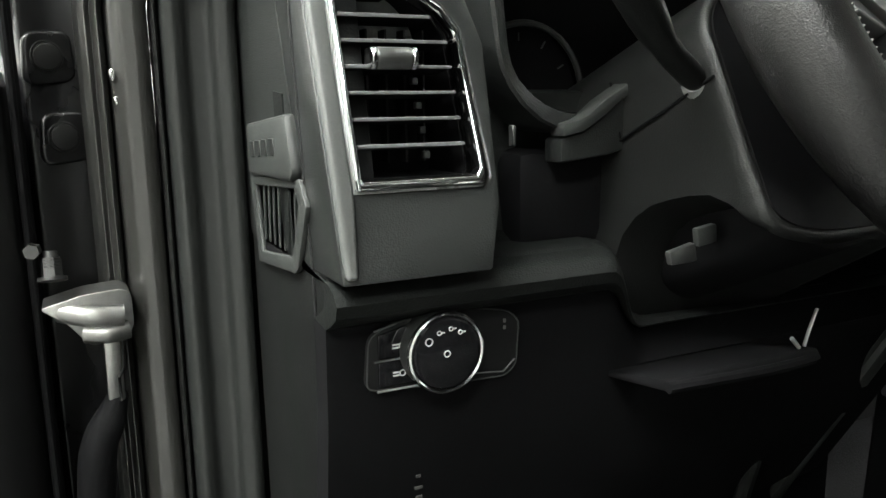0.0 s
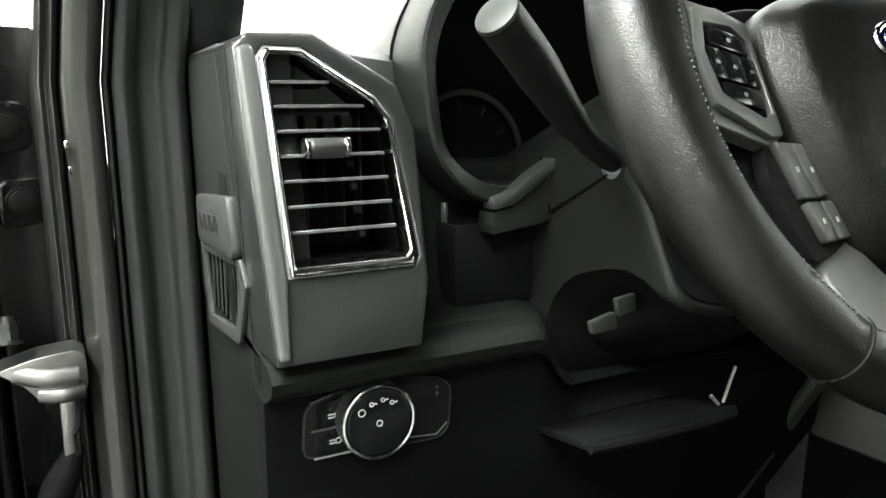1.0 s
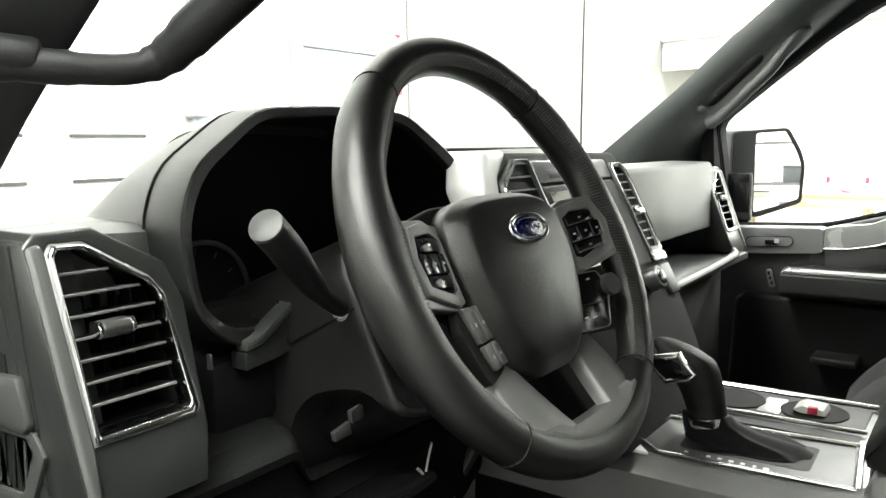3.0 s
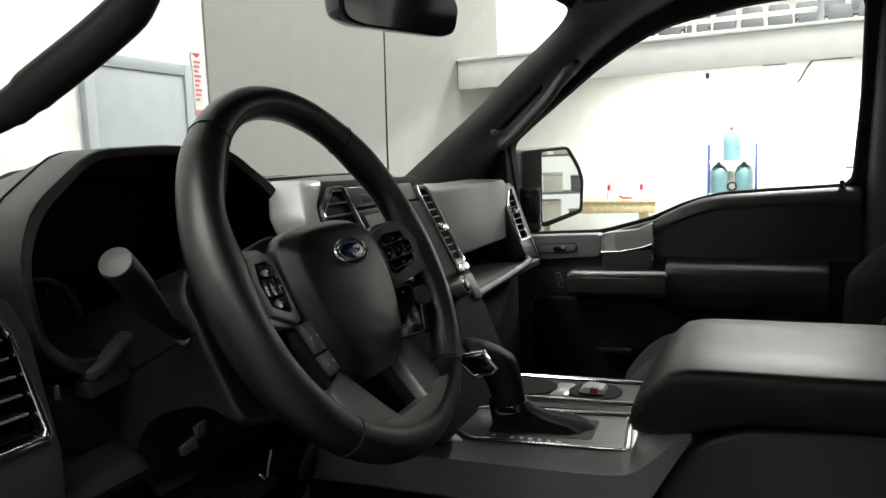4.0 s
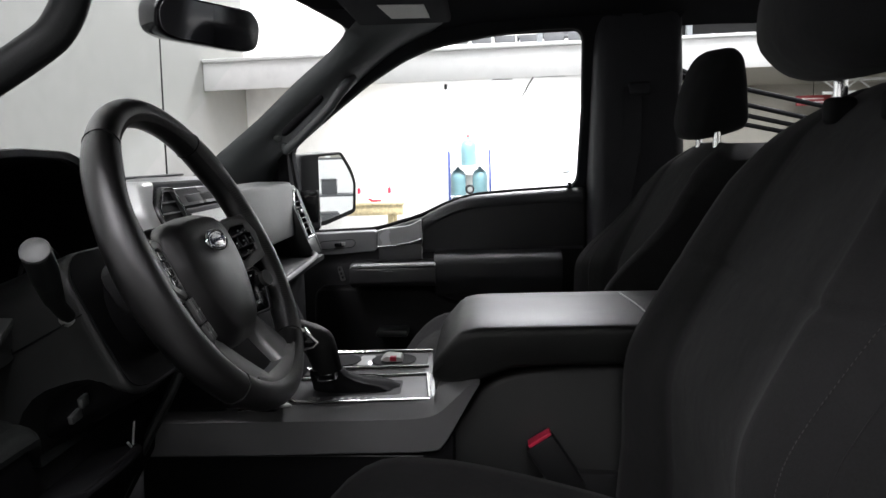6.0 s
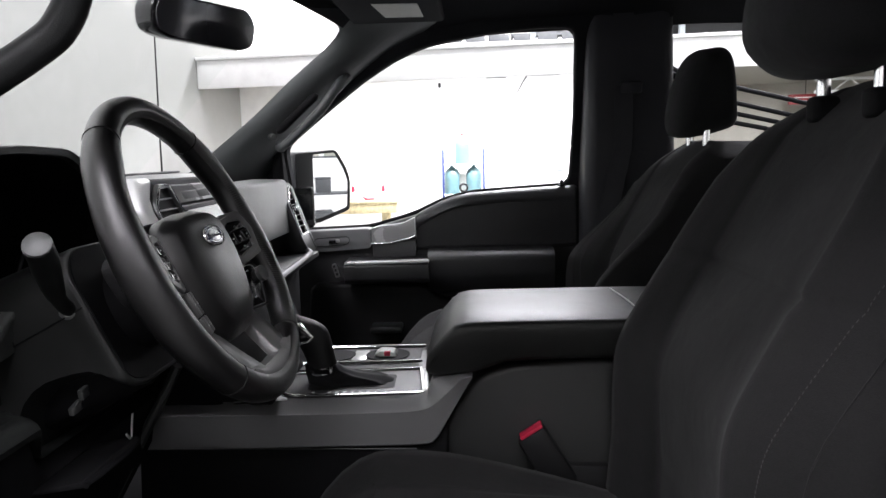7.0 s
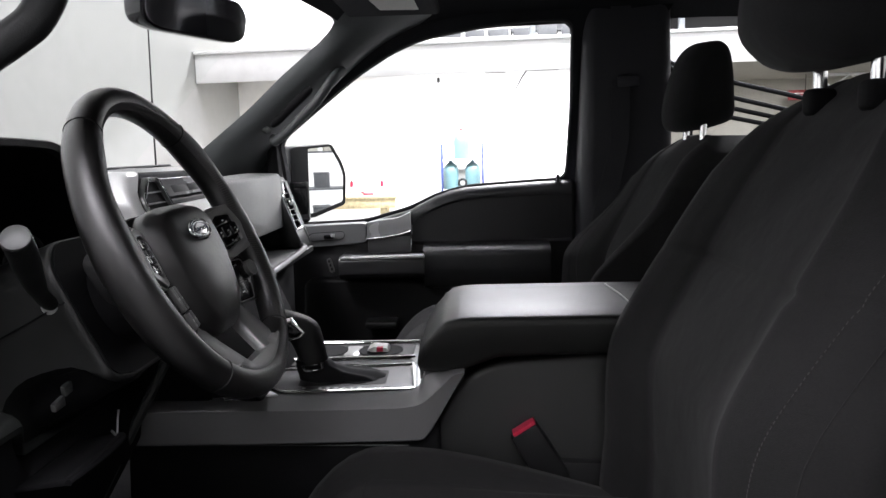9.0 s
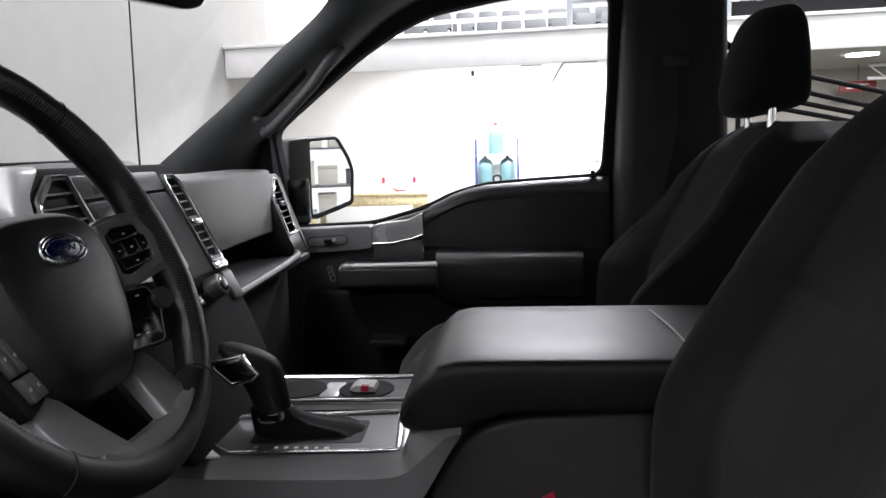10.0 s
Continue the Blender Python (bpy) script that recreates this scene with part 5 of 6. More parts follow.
# leather boot and shift lever
secs = []
for y, z, hy, hx in ((-0.062, 1.110, 0.0215, 0.018), (-0.060, 1.126, 0.0225, 0.0185), (-0.055, 1.142, 0.0250, 0.020), (-0.048, 1.160, 0.0295, 0.0215), (-0.040, 1.178, 0.0345, 0.0225), (-0.035, 1.192, 0.0365, 0.0220), (-0.033, 1.201, 0.0335, 0.0190), (-0.032, 1.2060, 0.0250, 0.0135), (-0.032, 1.2080, 0.010, 0.006)):
    y, z = y + 0.005, (z if z < 1.15 else 1.15 + (z - 1.15) * 0.84) + 0.004
    secs.append([(-0.106 + hx * math.copysign(abs(math.cos(a)) ** .8, math.cos(a)), y + hy * math.sin(a), z + (0.30 if z > 1.14 else 0.12) * hy * math.sin(a)) for a in (2 * math.pi * i / 24 for i in range(24))])
lev = part("shift_lever", loft(secs), GRIPSKIN, con, "black leather shift lever with a chrome edged button", sharp=70)
secs = []
for k, z in ((1.0, 1.1022), (0.9, 1.108), (0.62, 1.114), (0.45, 1.122), (0.40, 1.130)):
    cy = -0.10 + (1 - k) * 0.075
    secs.append([(-0.108 + 0.034 * k * math.copysign(abs(math.cos(a)) ** .7, math.cos(a)) * (1 + .06 * math.sin(5 * a)), cy + 0.066 * k * math.copysign(abs(math.sin(a)) ** .7, math.sin(a)), z + 0.002 * math.sin(7 * a) * k) for a in (2 * math.pi * i / 30 for i in range(30))])
part("shift_boot", loft(secs), SHADEBLACK, con, "creased black leather boot", sharp=70)
bo = [(0.010, 1.192), (-0.030, 1.200), (-0.050, 1.178), (-0.043, 1.170), (-0.016, 1.163), (0.008, 1.186)]
bi = [(0.002, 1.189), (-0.028, 1.194), (-0.044, 1.178), (-0.039, 1.173), (-0.017, 1.168), (0.002, 1.185)]
part("lever_button_frame", ring_prism(bo, bi, "x", -0.1352, -0.122, 0.001), CHROME, lev)
part("button_cap", prism([(0.010, 1.1925), (-0.030, 1.2005), (-0.0285, 1.1935), (0.004, 1.1880)], "x", -0.1365, -0.126, 0.001), CHROME, lev)
part("lever_button", prism(bi, "x", -0.1342, -0.122, 0.001), GLOSSBLACK, lev)
part("lever_cuff", tube([(-0.106, -0.0570, 1.117), (-0.106, -0.0555, 1.1265)], 0.0238, 20, False, 0.95, (0, 1, 0)), CHROME, lev)
part("cuff_mark", block(-0.1305, -0.1285, -0.069, -0.046, 1.1195, 1.1265, 0.001, 1), SHADEBLACK, lev)
# armrest lid
LID = []
for y, zt, zb, g in ((-0.221, 1.150, 1.138, 0.010), (-0.2235, 1.162, 1.1335, 0.004), (-0.236, 1.179, 1.1325, 0.001), (-0.252, 1.197, 1.1325, 0.0), (-0.264, 1.2065, 1.1330, 0), (-0.284, 1.2110, 1.1345, 0), (-0.310, 1.2120, 1.143, 0), (-0.335, 1.212, 1.1515, 0), (-0.40, 1.212, 1.1535, 0), (-0.55, 1.212, 1.1545, 0), (-0.80, 1.210, 1.1555, 0)):
    zm = zb + (zt - zb) * 0.62
    LID.append([(-0.188 + g, y, zb), (-0.197 + g, y, zb + 0.008), (-0.202 + g, y, zm), (-0.2035 + g, y, zt - 0.014), (-0.2035 + g, y, zt - 0.007), (-0.200 + g, y, zt - 0.002), (-0.193 + g, y, zt), (-0.10, y, zt), (0.06, y, zt - 0.007), (0.118 - g, y, zt - 0.012), (0.14 - g, y, zt - 0.024), (0.146 - g, y, zm - .02), (0.136 - g, y, zb)])
lid = part("armrest_lid", loft(LID), LIDSKIN, con, "smooth dark padded armrest lid", sharp=60)
part("lid_strap", tube(smooth_path([(0.035, -0.522, 1.212), (-0.06, -0.528, 1.2140), (-0.13, -0.530, 1.2140), (-0.19, -0.535, 1.209)], 4), 0.0012, 6), SATIN, lid)
cupy = thing("snack_packet", (0.041, -0.140, 1.1032), "crumpled white and red packet in the cup holder", "packet")
part("packet", prism(rounded([(-0.018, 0.0), (-0.014, 0.007), (0.010, 0.009), (0.020, 0.003), (0.012, 0.0)], 0.002), "x", 0.026, 0.058, 0.0015, 1, Matrix.Translation((0, -0.138, 1.1030))), WHITE, cupy)
part("packet_band", block(0.0255, 0.034, -0.146, -0.134, 1.1032, 1.1115, 0.001, 1), RED, cupy)


# ---- seats ----
def seat(cx, dy, dz, label, side):
    s = thing("front_seat", (cx, -0.45 + dy, 0.66), label, "car seat", "front seats")
    hw0 = 0.232
    tall = 0.545 if side < 0 else 0.488

    def back_point(u, v):
        z = 0.97 + tall * v
        y = -0.462 - 0.63 * (math.sqrt((z - 1.185) ** 2 + 0.0012) + (z - 1.185)) / 2 + 0.10 * max(0, 1.05 - z) + dy
        hw = hw0 - 0.012 * v - 0.060 * max(0, (v - .70) / .30) ** 2
        side_ = max(0, (abs(u) - .52) / .48)
        valley = 0.068 * (1 - side_ ** 0.9) * (1 - 0.55 * v) + (0.006 * math.exp(-((v - 0.62) / 0.011) ** 2) * (1 - side_) if side < 0 else 0) + 0.0028 * math.exp(-((abs(u) - 0.56) / 0.022) ** 2)
        roll = 0.030 * max(0, (abs(u) - .84) / .16) ** 2
        if u * side > 0:
            roll = (0.14 if side < 0 else 0.03) * max(0, (abs(u) - .55) / .45) ** 1.5
            hw += 0.012
        if side > 0:
            k = max(0, min(1, (0.74 - v) / 0.34))
            roll -= 0.058 * k * k * (3 - 2 * k) * side_ ** 0.7
        crown = 0.035 * max(0, (v - .88) / .12) ** 2
        return Vector((cx + hw * u, y - valley - roll - crown, z - (0.035 * abs(u) ** 4) * max(0, (v - .8) / .2)))

    us = [-1, -.97, -.92, -.84, -.74, -.64, -.60, -.575, -.56, -.545, -.52, -.46, -.40, -.2, 0, .2, .40, .46, .52, .545, .56, .575, .60, .64, .74, .84, .92, .97, 1]
    mid = len(us) // 2
    secs = []
    for t in range(91):
        v = t / 90
        row = [back_point(u, v) for u in us]
        dep = 0.19 - 0.06 * v
        back = [Vector((cx + (hw0 - .012 * v - 0.06 * max(0, (v - .7) / .3) ** 2) * u * .97, row[mid].y - dep + (0.03 if abs(u) > .9 else 0), row[mid].z - 0.03 * abs(u) ** 4 * max(0, (v - .8) / .2) - 0.004)) for u in (1, .8, .4, 0, -.4, -.8, -1)]
        secs.append(row + back)
    sb = part("seatback", loft(secs), CLOTH, s, "charcoal woven cloth backrest", sharp=80)
    bm = bmesh.new()
    for q in range(105):
        v = 0.04 + 0.0088 * q
        tube([back_point(side * (0.70 + 0.17 * v), v) + Vector((side * 0.0004, 0.0006, 0)), back_point(side * (0.70 + 0.17 * v), v + 0.0052) + Vector((side * 0.0004, 0.0006, 0))], 0.00042, 5, bm=bm)
    bmesh.ops.recalc_face_normals(bm, faces=bm.faces)
    tagged(part("stitching", bm, STITCH, sb, "pale dashed stitching along the bolster"), kind="stuff")
    part("bolster_piping", tube([back_point(side * (0.83 + 0.12 * v), v) for v in [0.02 + 0.045 * q for q in range(21)]], 0.0008, 6), SEAM, sb)
    if side < 0:
        part("cross_seam", tube([back_point(-0.46 + 0.92 * q / 12, 0.62) - Vector((0, 0.0004, 0)) for q in range(13)], 0.0011, 6), SEAM, sb)

    def cush_point(u, v):
        y = -0.050 - 0.445 * v + dy * 0.6
        side_ = max(0, (abs(u) - .55) / .45)
        z = 1.022 + (0.028 if side > 0 else 0) + 0.028 * side_ ** 1.2 - 0.028 * v - 0.030 * max(0, (abs(u) - .88) / .12) ** 2
        z -= 0.055 * max(0, (v - .42) / .58) ** 1.3 * side_ ** 0.5
        if v < 0.30:
            z -= 0.10 * ((0.30 - v) / 0.30) ** 2.2
        return Vector((cx + 0.226 * u, y, z))

    secs = []
    for t in range(19):
        v = t / 18
        row = [cush_point(u, v) for u in us]
        secs.append(row + [Vector((cx + 0.222 * u, row[mid].y, 0.86)) for u in (1, .5, 0, -.5, -1)])
    cu = part("cushion", loft(secs), CLOTH, s, "charcoal woven cloth cushion", sharp=80)
    for k in (-1, 1):
        part("cushion_seam", tube([cush_point(k * 0.60, v) - Vector((0, 0, 0.0003)) for v in [0.05 + 0.06 * q for q in range(16)]], 0.0007, 6), SEAM, cu)
    part("cushion_cross_seam", tube([cush_point(-0.6 + 1.2 * q / 10, 0.24) - Vector((0, 0, 0.0003)) for q in range(11)], 0.0007, 6), SEAM, cu)
    part("seat_base", block(cx - 0.2, cx + 0.2, -0.47 + dy, -0.14 + dy, 0.70, 0.87, 0.02), BLACK, s)
    for q in (-0.17, 0.14):
        part("seat_track", block(cx + q, cx + q + 0.03, -0.55 + dy, -0.10 + dy, 0.66, 0.70, 0.004), STEEL, s)
    part("recliner_cover", prism(rounded([(-0.30 + dy, 0.86), (-0.30 + dy, 0.94), (-0.40 + dy, 0.995), (-0.52 + dy, 0.99), (-0.54 + dy, 0.86)], 0.02, 3), "x", cx - side * 0.258, cx - side * 0.236, 0.004), BLACK, s)
    # headrest
    P = [(-0.700, 1.470), (-0.694, 1.505), (-0.706, 1.560), (-0.732, 1.618), (-0.760, 1.644), (-0.800, 1.650), (-0.826, 1.632), (-0.836, 1.585), (-0.842, 1.500), (-0.832, 1.482), (-0.78, 1.470), (-0.74, 1.462)]
    if side < 0:
        P = [(y + 0.010 if y > -0.77 else y, z) for y, z in P]
        P[0], P[1], P[-1] = (-0.728, 1.474), (-0.694, 1.506), (-0.760, 1.467)
    P = rounded(P, 0.02, 3)
    cyz = Vector((-0.77, 1.555))
    hrw = 0.128 if side < 0 else 0.089
    if side > 0:
        P = [(-0.842 + (y + 0.842) * 0.80, z) for y, z in P]
        cyz = Vector((-0.785, 1.555))
    secs = []
    for u in (-1, -.975, -.92, -.82, -.62, -.3, 0, .3, .62, .82, .92, .975, 1):
        k = (1 - abs(u) ** 5 * 0.42) if abs(u) < 1 else 0.45
        bow = 0.014 * (1 - u * u)
        secs.append([(cx + hrw * u, cyz.x + (p[0] - cyz.x) * k + bow * (1 if p[0] > cyz.x else 0) + dy + 0.085, cyz.y + (p[1] - cyz.y) * k + dz) for p in P])
    hr = part("headrest", loft(secs), CLOTHDARK, s, "padded dark headrest", sharp=80)
    for q in (-0.062, 0.062):
        part("headrest_post", tube([(cx + q, -0.775 + dy + 0.085, 1.39), (cx + q, -0.775 + dy + 0.085, 1.50 + dz)], 0.0075, 14), CHROME, s, "chrome headrest post")
        top = back_point(q / 0.2, 1.0)
        part("post_sleeve", block(cx + q - 0.014, cx + q + 0.014, -0.79 + dy + 0.085, -0.76 + dy + 0.085, 0.925 + tall, 0.955 + tall, 0.007, 3), SHADEBLACK, s)
    return s


seat(-0.42, 0.0, 0.048, "charcoal cloth driver seat with raised headrest", -1)
seat(0.42, -0.085, 0.0, "charcoal cloth passenger seat beside the closed door", 1)
bk = thing("belt_buckle", (-0.183, -0.385, 0.93), "black seat belt buckle with a red release button", "seat belt")
BT = pose(-0.183, -0.392, 1.006, -32, 0, 0)
part("buckle_body", block(-0.013, 0.013, -0.022, 0.022, -0.048, 0.045, 0.005, 2, BT), BLACK, bk)
part("release_button", block(-0.0105, 0.0105, -0.0215, 0.0155, 0.0435, 0.0495, 0.002, 2, BT), RED, bk, "red release button")
part("buckle_stem", tube([(-0.183, -0.43, 0.93), (-0.183, -0.47, 0.87)], 0.010, 10, False, 0.6), BLACK, bk)

# ---- passenger door ----
door = thing("passenger_door", (0.85, -0.2, 0.75), "black trimmed closed passenger door with chrome handle bezel", "car door")
belt = [(0.24, 1.232), (0.0, 1.241), (-0.131, 1.277), (-0.204, 1.312), (-0.283, 1.333), (-0.393, 1.340), (-0.565, 1.348)]
part("door_panel", prism(belt + [(-0.58, 1.348), (-0.58, 0.72), (0.30, 0.72)], "x", 0.835, 0.94, 0.012, 3), DOORDARK, door)
up = []
for y, z in ((-0.128, 1.272), (-0.150, 1.288), (-0.204, 1.314), (-0.24, 1.327), (-0.283, 1.336), (-0.393, 1.343), (-0.50, 1.348), (-0.568, 1.351)):
    k = 0.5 + 0.5 * min(1, max(0, (y + 0.56) / 0.10)) * min(1, max(0, (-0.13 - y) / 0.06))
    zl = z - 0.028
    up.append([(0.872, y, z), (0.850, y, z - 0.001), (0.832, y, z - 0.008), (0.826, y, zl), (0.832 + 0.018 * k, y, zl - 0.018), (0.838 + 0.022 * k, y, 1.25 + (zl - 1.30) * .3), (0.836 + 0.016 * k, y, 1.20), (0.822, y, 1.186)])
part("upper_trim", plate(up, 0.02, (1, 0, 0)), DOORSKIN, door, "soft dark upper door trim", sharp=70)
part("armrest", prism(rounded([(0.752, 1.170), (0.775, 1.186), (0.84, 1.188), (0.84, 1.06), (0.78, 1.075), (0.757, 1.12)], 0.010, 3), "y", -0.505, -0.168, 0.006, 3), DOORSKIN, door)
fr = part("front_trim_panel", prism(rounded([(0.235, 1.240), (-0.012, 1.247), (-0.010, 1.192), (0.12, 1.184), (0.235, 1.186)], 0.012, 3), "x", 0.818, 0.87, 0.010, 3), DOORGREY, door, "grey upper front door trim")
ov = rounded([(0.140, 1.222), (0.052, 1.226), (0.046, 1.216), (0.054, 1.204), (0.140, 1.200), (0.147, 1.211)], 0.008, 3)
part("switch_plate", prism(ov, "x", 0.8145, 0.820, 0.001), DOORGREY, fr)
part("switch_plate_edge", tube([(0.8145, y, z) for y, z in ov], 0.0009, 6, True, 1, (1, 0, 0)), BLACK, fr)
part("switch_rocker", block(0.808, 0.816, 0.078, 0.104, 1.207, 1.217, 0.002, 2), GLOSSBLACK, fr)
part("rocker_tip", block(0.8065, 0.8105, 0.074, 0.084, 1.211, 1.220, 0.001, 1), SATIN, fr)
bz = part("handle_bezel", prism(rounded([(-0.014, 1.205), (-0.014, 1.247), (-0.030, 1.252), (-0.100, 1.260), (-0.134, 1.276), (-0.135, 1.225), (-0.11, 1.216), (-0.06, 1.206)], 0.006, 3), "x", 0.806, 0.85, 0.005, 3), BEZEL, door, "bright silver door handle bezel")
part("bezel_recess", block(0.812, 0.86, -0.133, -0.016, 1.150, 1.212, 0.004, 2), PULLSKIN, door)
part("bezel_edge", tube(smooth_path([(0.805, -0.136, 1.275), (0.805, -0.137, 1.24), (0.806, -0.135, 1.20), (0.812, -0.133, 1.158)], 4), 0.0020, 8), CHROME, bz)
part("bezel_edge", tube([(0.8055, -0.0145, 1.246), (0.8055, -0.0145, 1.206), (0.8055, -0.060, 1.207), (0.8055, -0.110, 1.217), (0.8055, -0.134, 1.226)], 0.0020, 8), CHROME, bz)
pull = part("pull_handle", prism(rounded([(0.728, 1.118), (0.726, 1.158), (0.742, 1.166), (0.84, 1.166), (0.84, 1.105), (0.75, 1.105)], 0.006, 3), "y", -0.172, 0.052, 0.005, 3), PULLSKIN, door, "dark door pull with a pale top edge")
part("pull_top", prism([(0.0525, 1.1595), (0.042, 1.1665), (-0.170, 1.1685), (-0.174, 1.1615)], "x", 0.7245, 0.760, 0.002, 2), BEZEL, pull)
part("lower_panel", prism(rounded([(0.18, 0.75), (0.16, 1.10), (-0.16, 1.09), (-0.20, 1.05), (-0.55, 1.05), (-0.55, 0.75)], 0.03, 4), "x", 0.795, 0.85, 0.012, 3), BLACK, door)
part("pocket_lip", block(0.735, 0.80, -0.095, -0.010, 0.972, 0.990, 0.006, 2), PLASTIC, door)
lk = part("speaker_slot", prism(rounded([(0.096, 1.154), (0.084, 1.156), (0.074, 1.118), (0.086, 1.116)], 0.004), "x", 0.7895, 0.797, 0.001), SLAT, door)
part("slot_hole", merged(*(block(0.788, 0.791, 0.079 + 0.0035 * i, 0.084 + 0.0035 * i, 1.123 + 0.0105 * i, 1.130 + 0.0105 * i, 0.0008, 1) for i in range(3))), BLACK, lk)
lock = thing("lock_knob", (0.840, -0.533, 1.347), "small black door lock knob on the window sill", "door lock")
part("knob_shaft", tube([(0.840, -0.533, 1.345), (0.840, -0.533, 1.361)], 0.0030, 10), BLACK, lock)
part("knob_base", disc((0.840, -0.533, 1.3510), 0.0095, -0.003, (0, 0, 1), 20), BLACK, lock)
part("knob_head", disc((0.840, -0.533, 1.3640), 0.0048, -0.006, (0, 0, 1), 16, 0), BLACK, lock)

# coat hook on the far post
hk = thing("coat_hook", (0.76, -0.765, 1.665), "small black hook on the door post", "hook")
part("hook_arm", tube(smooth_path([(0.775, -0.755, 1.672), (0.748, -0.762, 1.668), (0.742, -0.782, 1.650), (0.742, -0.800, 1.628), (0.744, -0.812, 1.622)], 4), 0.008, 10), SHADEBLACK, hk)
part("hook_base", block(0.768, 0.80, -0.772, -0.738, 1.652, 1.692, 0.005, 2), SHADEBLACK, hk)
# seat belt on the far post
bt = thing("seat_belt", (0.70, -0.69, 1.58), "dark grey seat belt hanging from the door post", "seat belt")
part("webbing", plate([[(0.700, -0.652, 1.600), (0.697, -0.696, 1.600)], [(0.692, -0.648, 1.45), (0.687, -0.692, 1.45)], [(0.680, -0.610, 1.30), (0.668, -0.658, 1.30)], [(0.655, -0.570, 1.15), (0.643, -0.618, 1.15)]], 0.0015, (1, 0, 0)), BELT, bt)
part("belt_guide", block(0.694, 0.712, -0.718, -0.664, 1.580, 1.610, 0.006, 2), POSTSKIN, bt)

# ---- pillar grab handles ----
gr = thing("grab_handle", (0.66, 0.14, 1.50), "dark moulded grab handle on the far windscreen pillar", "handle")
# Solid black tube stands in for the shade in the recessed slot.
part("handle_slot_shade", tube(smooth_path([(0.694, 0.199, 1.508), (0.684, 0.165, 1.536), (0.676, 0.120, 1.574), (0.672, 0.090, 1.599)], 5), [0.004, 0.008, 0.010] + [0.011] * 11 + [0.009, 0.005], 12, False, 1.0), SHADEBLACK, gr)
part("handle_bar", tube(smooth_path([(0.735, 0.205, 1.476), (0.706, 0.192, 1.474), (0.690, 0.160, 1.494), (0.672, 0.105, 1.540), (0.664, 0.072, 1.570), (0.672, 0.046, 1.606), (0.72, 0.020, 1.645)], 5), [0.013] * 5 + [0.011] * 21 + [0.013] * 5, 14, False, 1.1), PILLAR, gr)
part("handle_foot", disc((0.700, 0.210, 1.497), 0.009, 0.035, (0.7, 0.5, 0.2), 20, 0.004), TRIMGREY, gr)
gh = thing("grab_handle", (-0.66, 0.1, 1.48), "moulded grab handle on the near windscreen pillar, in a shaded tone", "handle")
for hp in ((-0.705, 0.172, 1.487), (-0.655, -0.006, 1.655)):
    part("handle_foot", disc(hp, 0.0125, 0.03, (-0.8, 0.5, 0.1), 20, 0.004), PILLARSHADE, gh)
part("handle_bar", tube(smooth_path([(-0.745, 0.205, 1.492), (-0.715, 0.178, 1.484), (-0.688, 0.160, 1.4815), (-0.662, 0.146, 1.482), (-0.645, 0.136, 1.489), (-0.636, 0.110, 1.507), (-0.620, 0.062, 1.541), (-0.614, 0.040, 1.562), (-0.618, 0.020, 1.60), (-0.66, -0.01, 1.66)], 5), [0.012] * 5 + [0.010] * 5 + [0.009] * 8 + [0.0105] * 3 + [0.012] * 3 + [0.0135] * 22, 16, False, 1.1), PILLARSHADE, gh)

# ---- visor ----
vis = thing("sun_visor", (0.40, -0.11, 1.755), "black folded sun visor with a pale label", "sun visor")
part("visor_board", block(0.17, 0.62, -0.235, -0.015, 1.755, 1.778, 0.010, 3), LINER, vis)
part("warning_label", prism([(0.368, -0.092), (0.528, -0.104), (0.535, -0.190), (0.377, -0.187)], "z", 1.7535, 1.7545), LABEL, vis, "pale paper warning label")

# ---- mirrors ----
rv = thing("rear_view_mirror", (0.06, 0.16, 1.65), "black rear-view mirror on the windscreen", "mirror")
RM = pose(0.055, 0.148, 1.674, 8, 0, -25.5)
case = rounded([(-0.118, 0.012), (-0.112, -0.024), (-0.08, -0.034), (0.09, -0.037), (0.116, -0.028), (0.120, 0.014), (0.10, 0.036), (-0.10, 0.036)], 0.016, 4)
part("mirror_case", prism(case, "y", -0.004, 0.040, 0.008, 3, RM), GLOSSBLACK, rv)
part("mirror_glass", prism([(p[0] * 0.945, p[1] * 0.88) for p in case], "y", -0.0065, -0.003, 0, 2, RM), DARKMIRROR, rv, "dark mirror glass")
part("mirror_stem", tube(smooth_path([(0.055, 0.195, 1.695), (0.055, 0.24, 1.725), (0.055, 0.275, 1.745)], 4), 0.012, 12), BLACK, rv)
mir = thing("side_mirror", (1.05, 0.15, 1.26), "black side mirror with bright glass beside the window", "mirror")
MM = pose(1.065, 0.150, 0, 0, 0, -37.6)
ho = rounded([(-0.125, 1.258), (-0.122, 1.458), (0.040, 1.466), (0.080, 1.410), (0.095, 1.370), (0.088, 1.275), (-0.040, 1.244)], 0.012, 4)
part("mirror_housing", prism(ho, "y", 0.0, 0.10, 0.014, 4, MM), MIRRORCASE, mir)
gi = rounded([(-0.058, 1.258), (-0.056, 1.451), (0.033, 1.456), (0.069, 1.403), (0.084, 1.368), (0.078, 1.287), (-0.030, 1.262)], 0.008, 4)
part("mirror_rim", ring_prism([(p[0] * 0.97, 1.362 + (p[1] - 1.362) * 0.97) for p in ho], gi, "y", -0.004, 0.01, 0.001, MM), BLACK, mir)
part("mirror_glass", prism(gi, "y", -0.002, 0.004, 0, 2, MM), MIRROR, mir)
part("mirror_arm", block(0.91, 1.02, 0.19, 0.25, 1.262, 1.335, 0.015, 3), MIRRORCASE, mir)
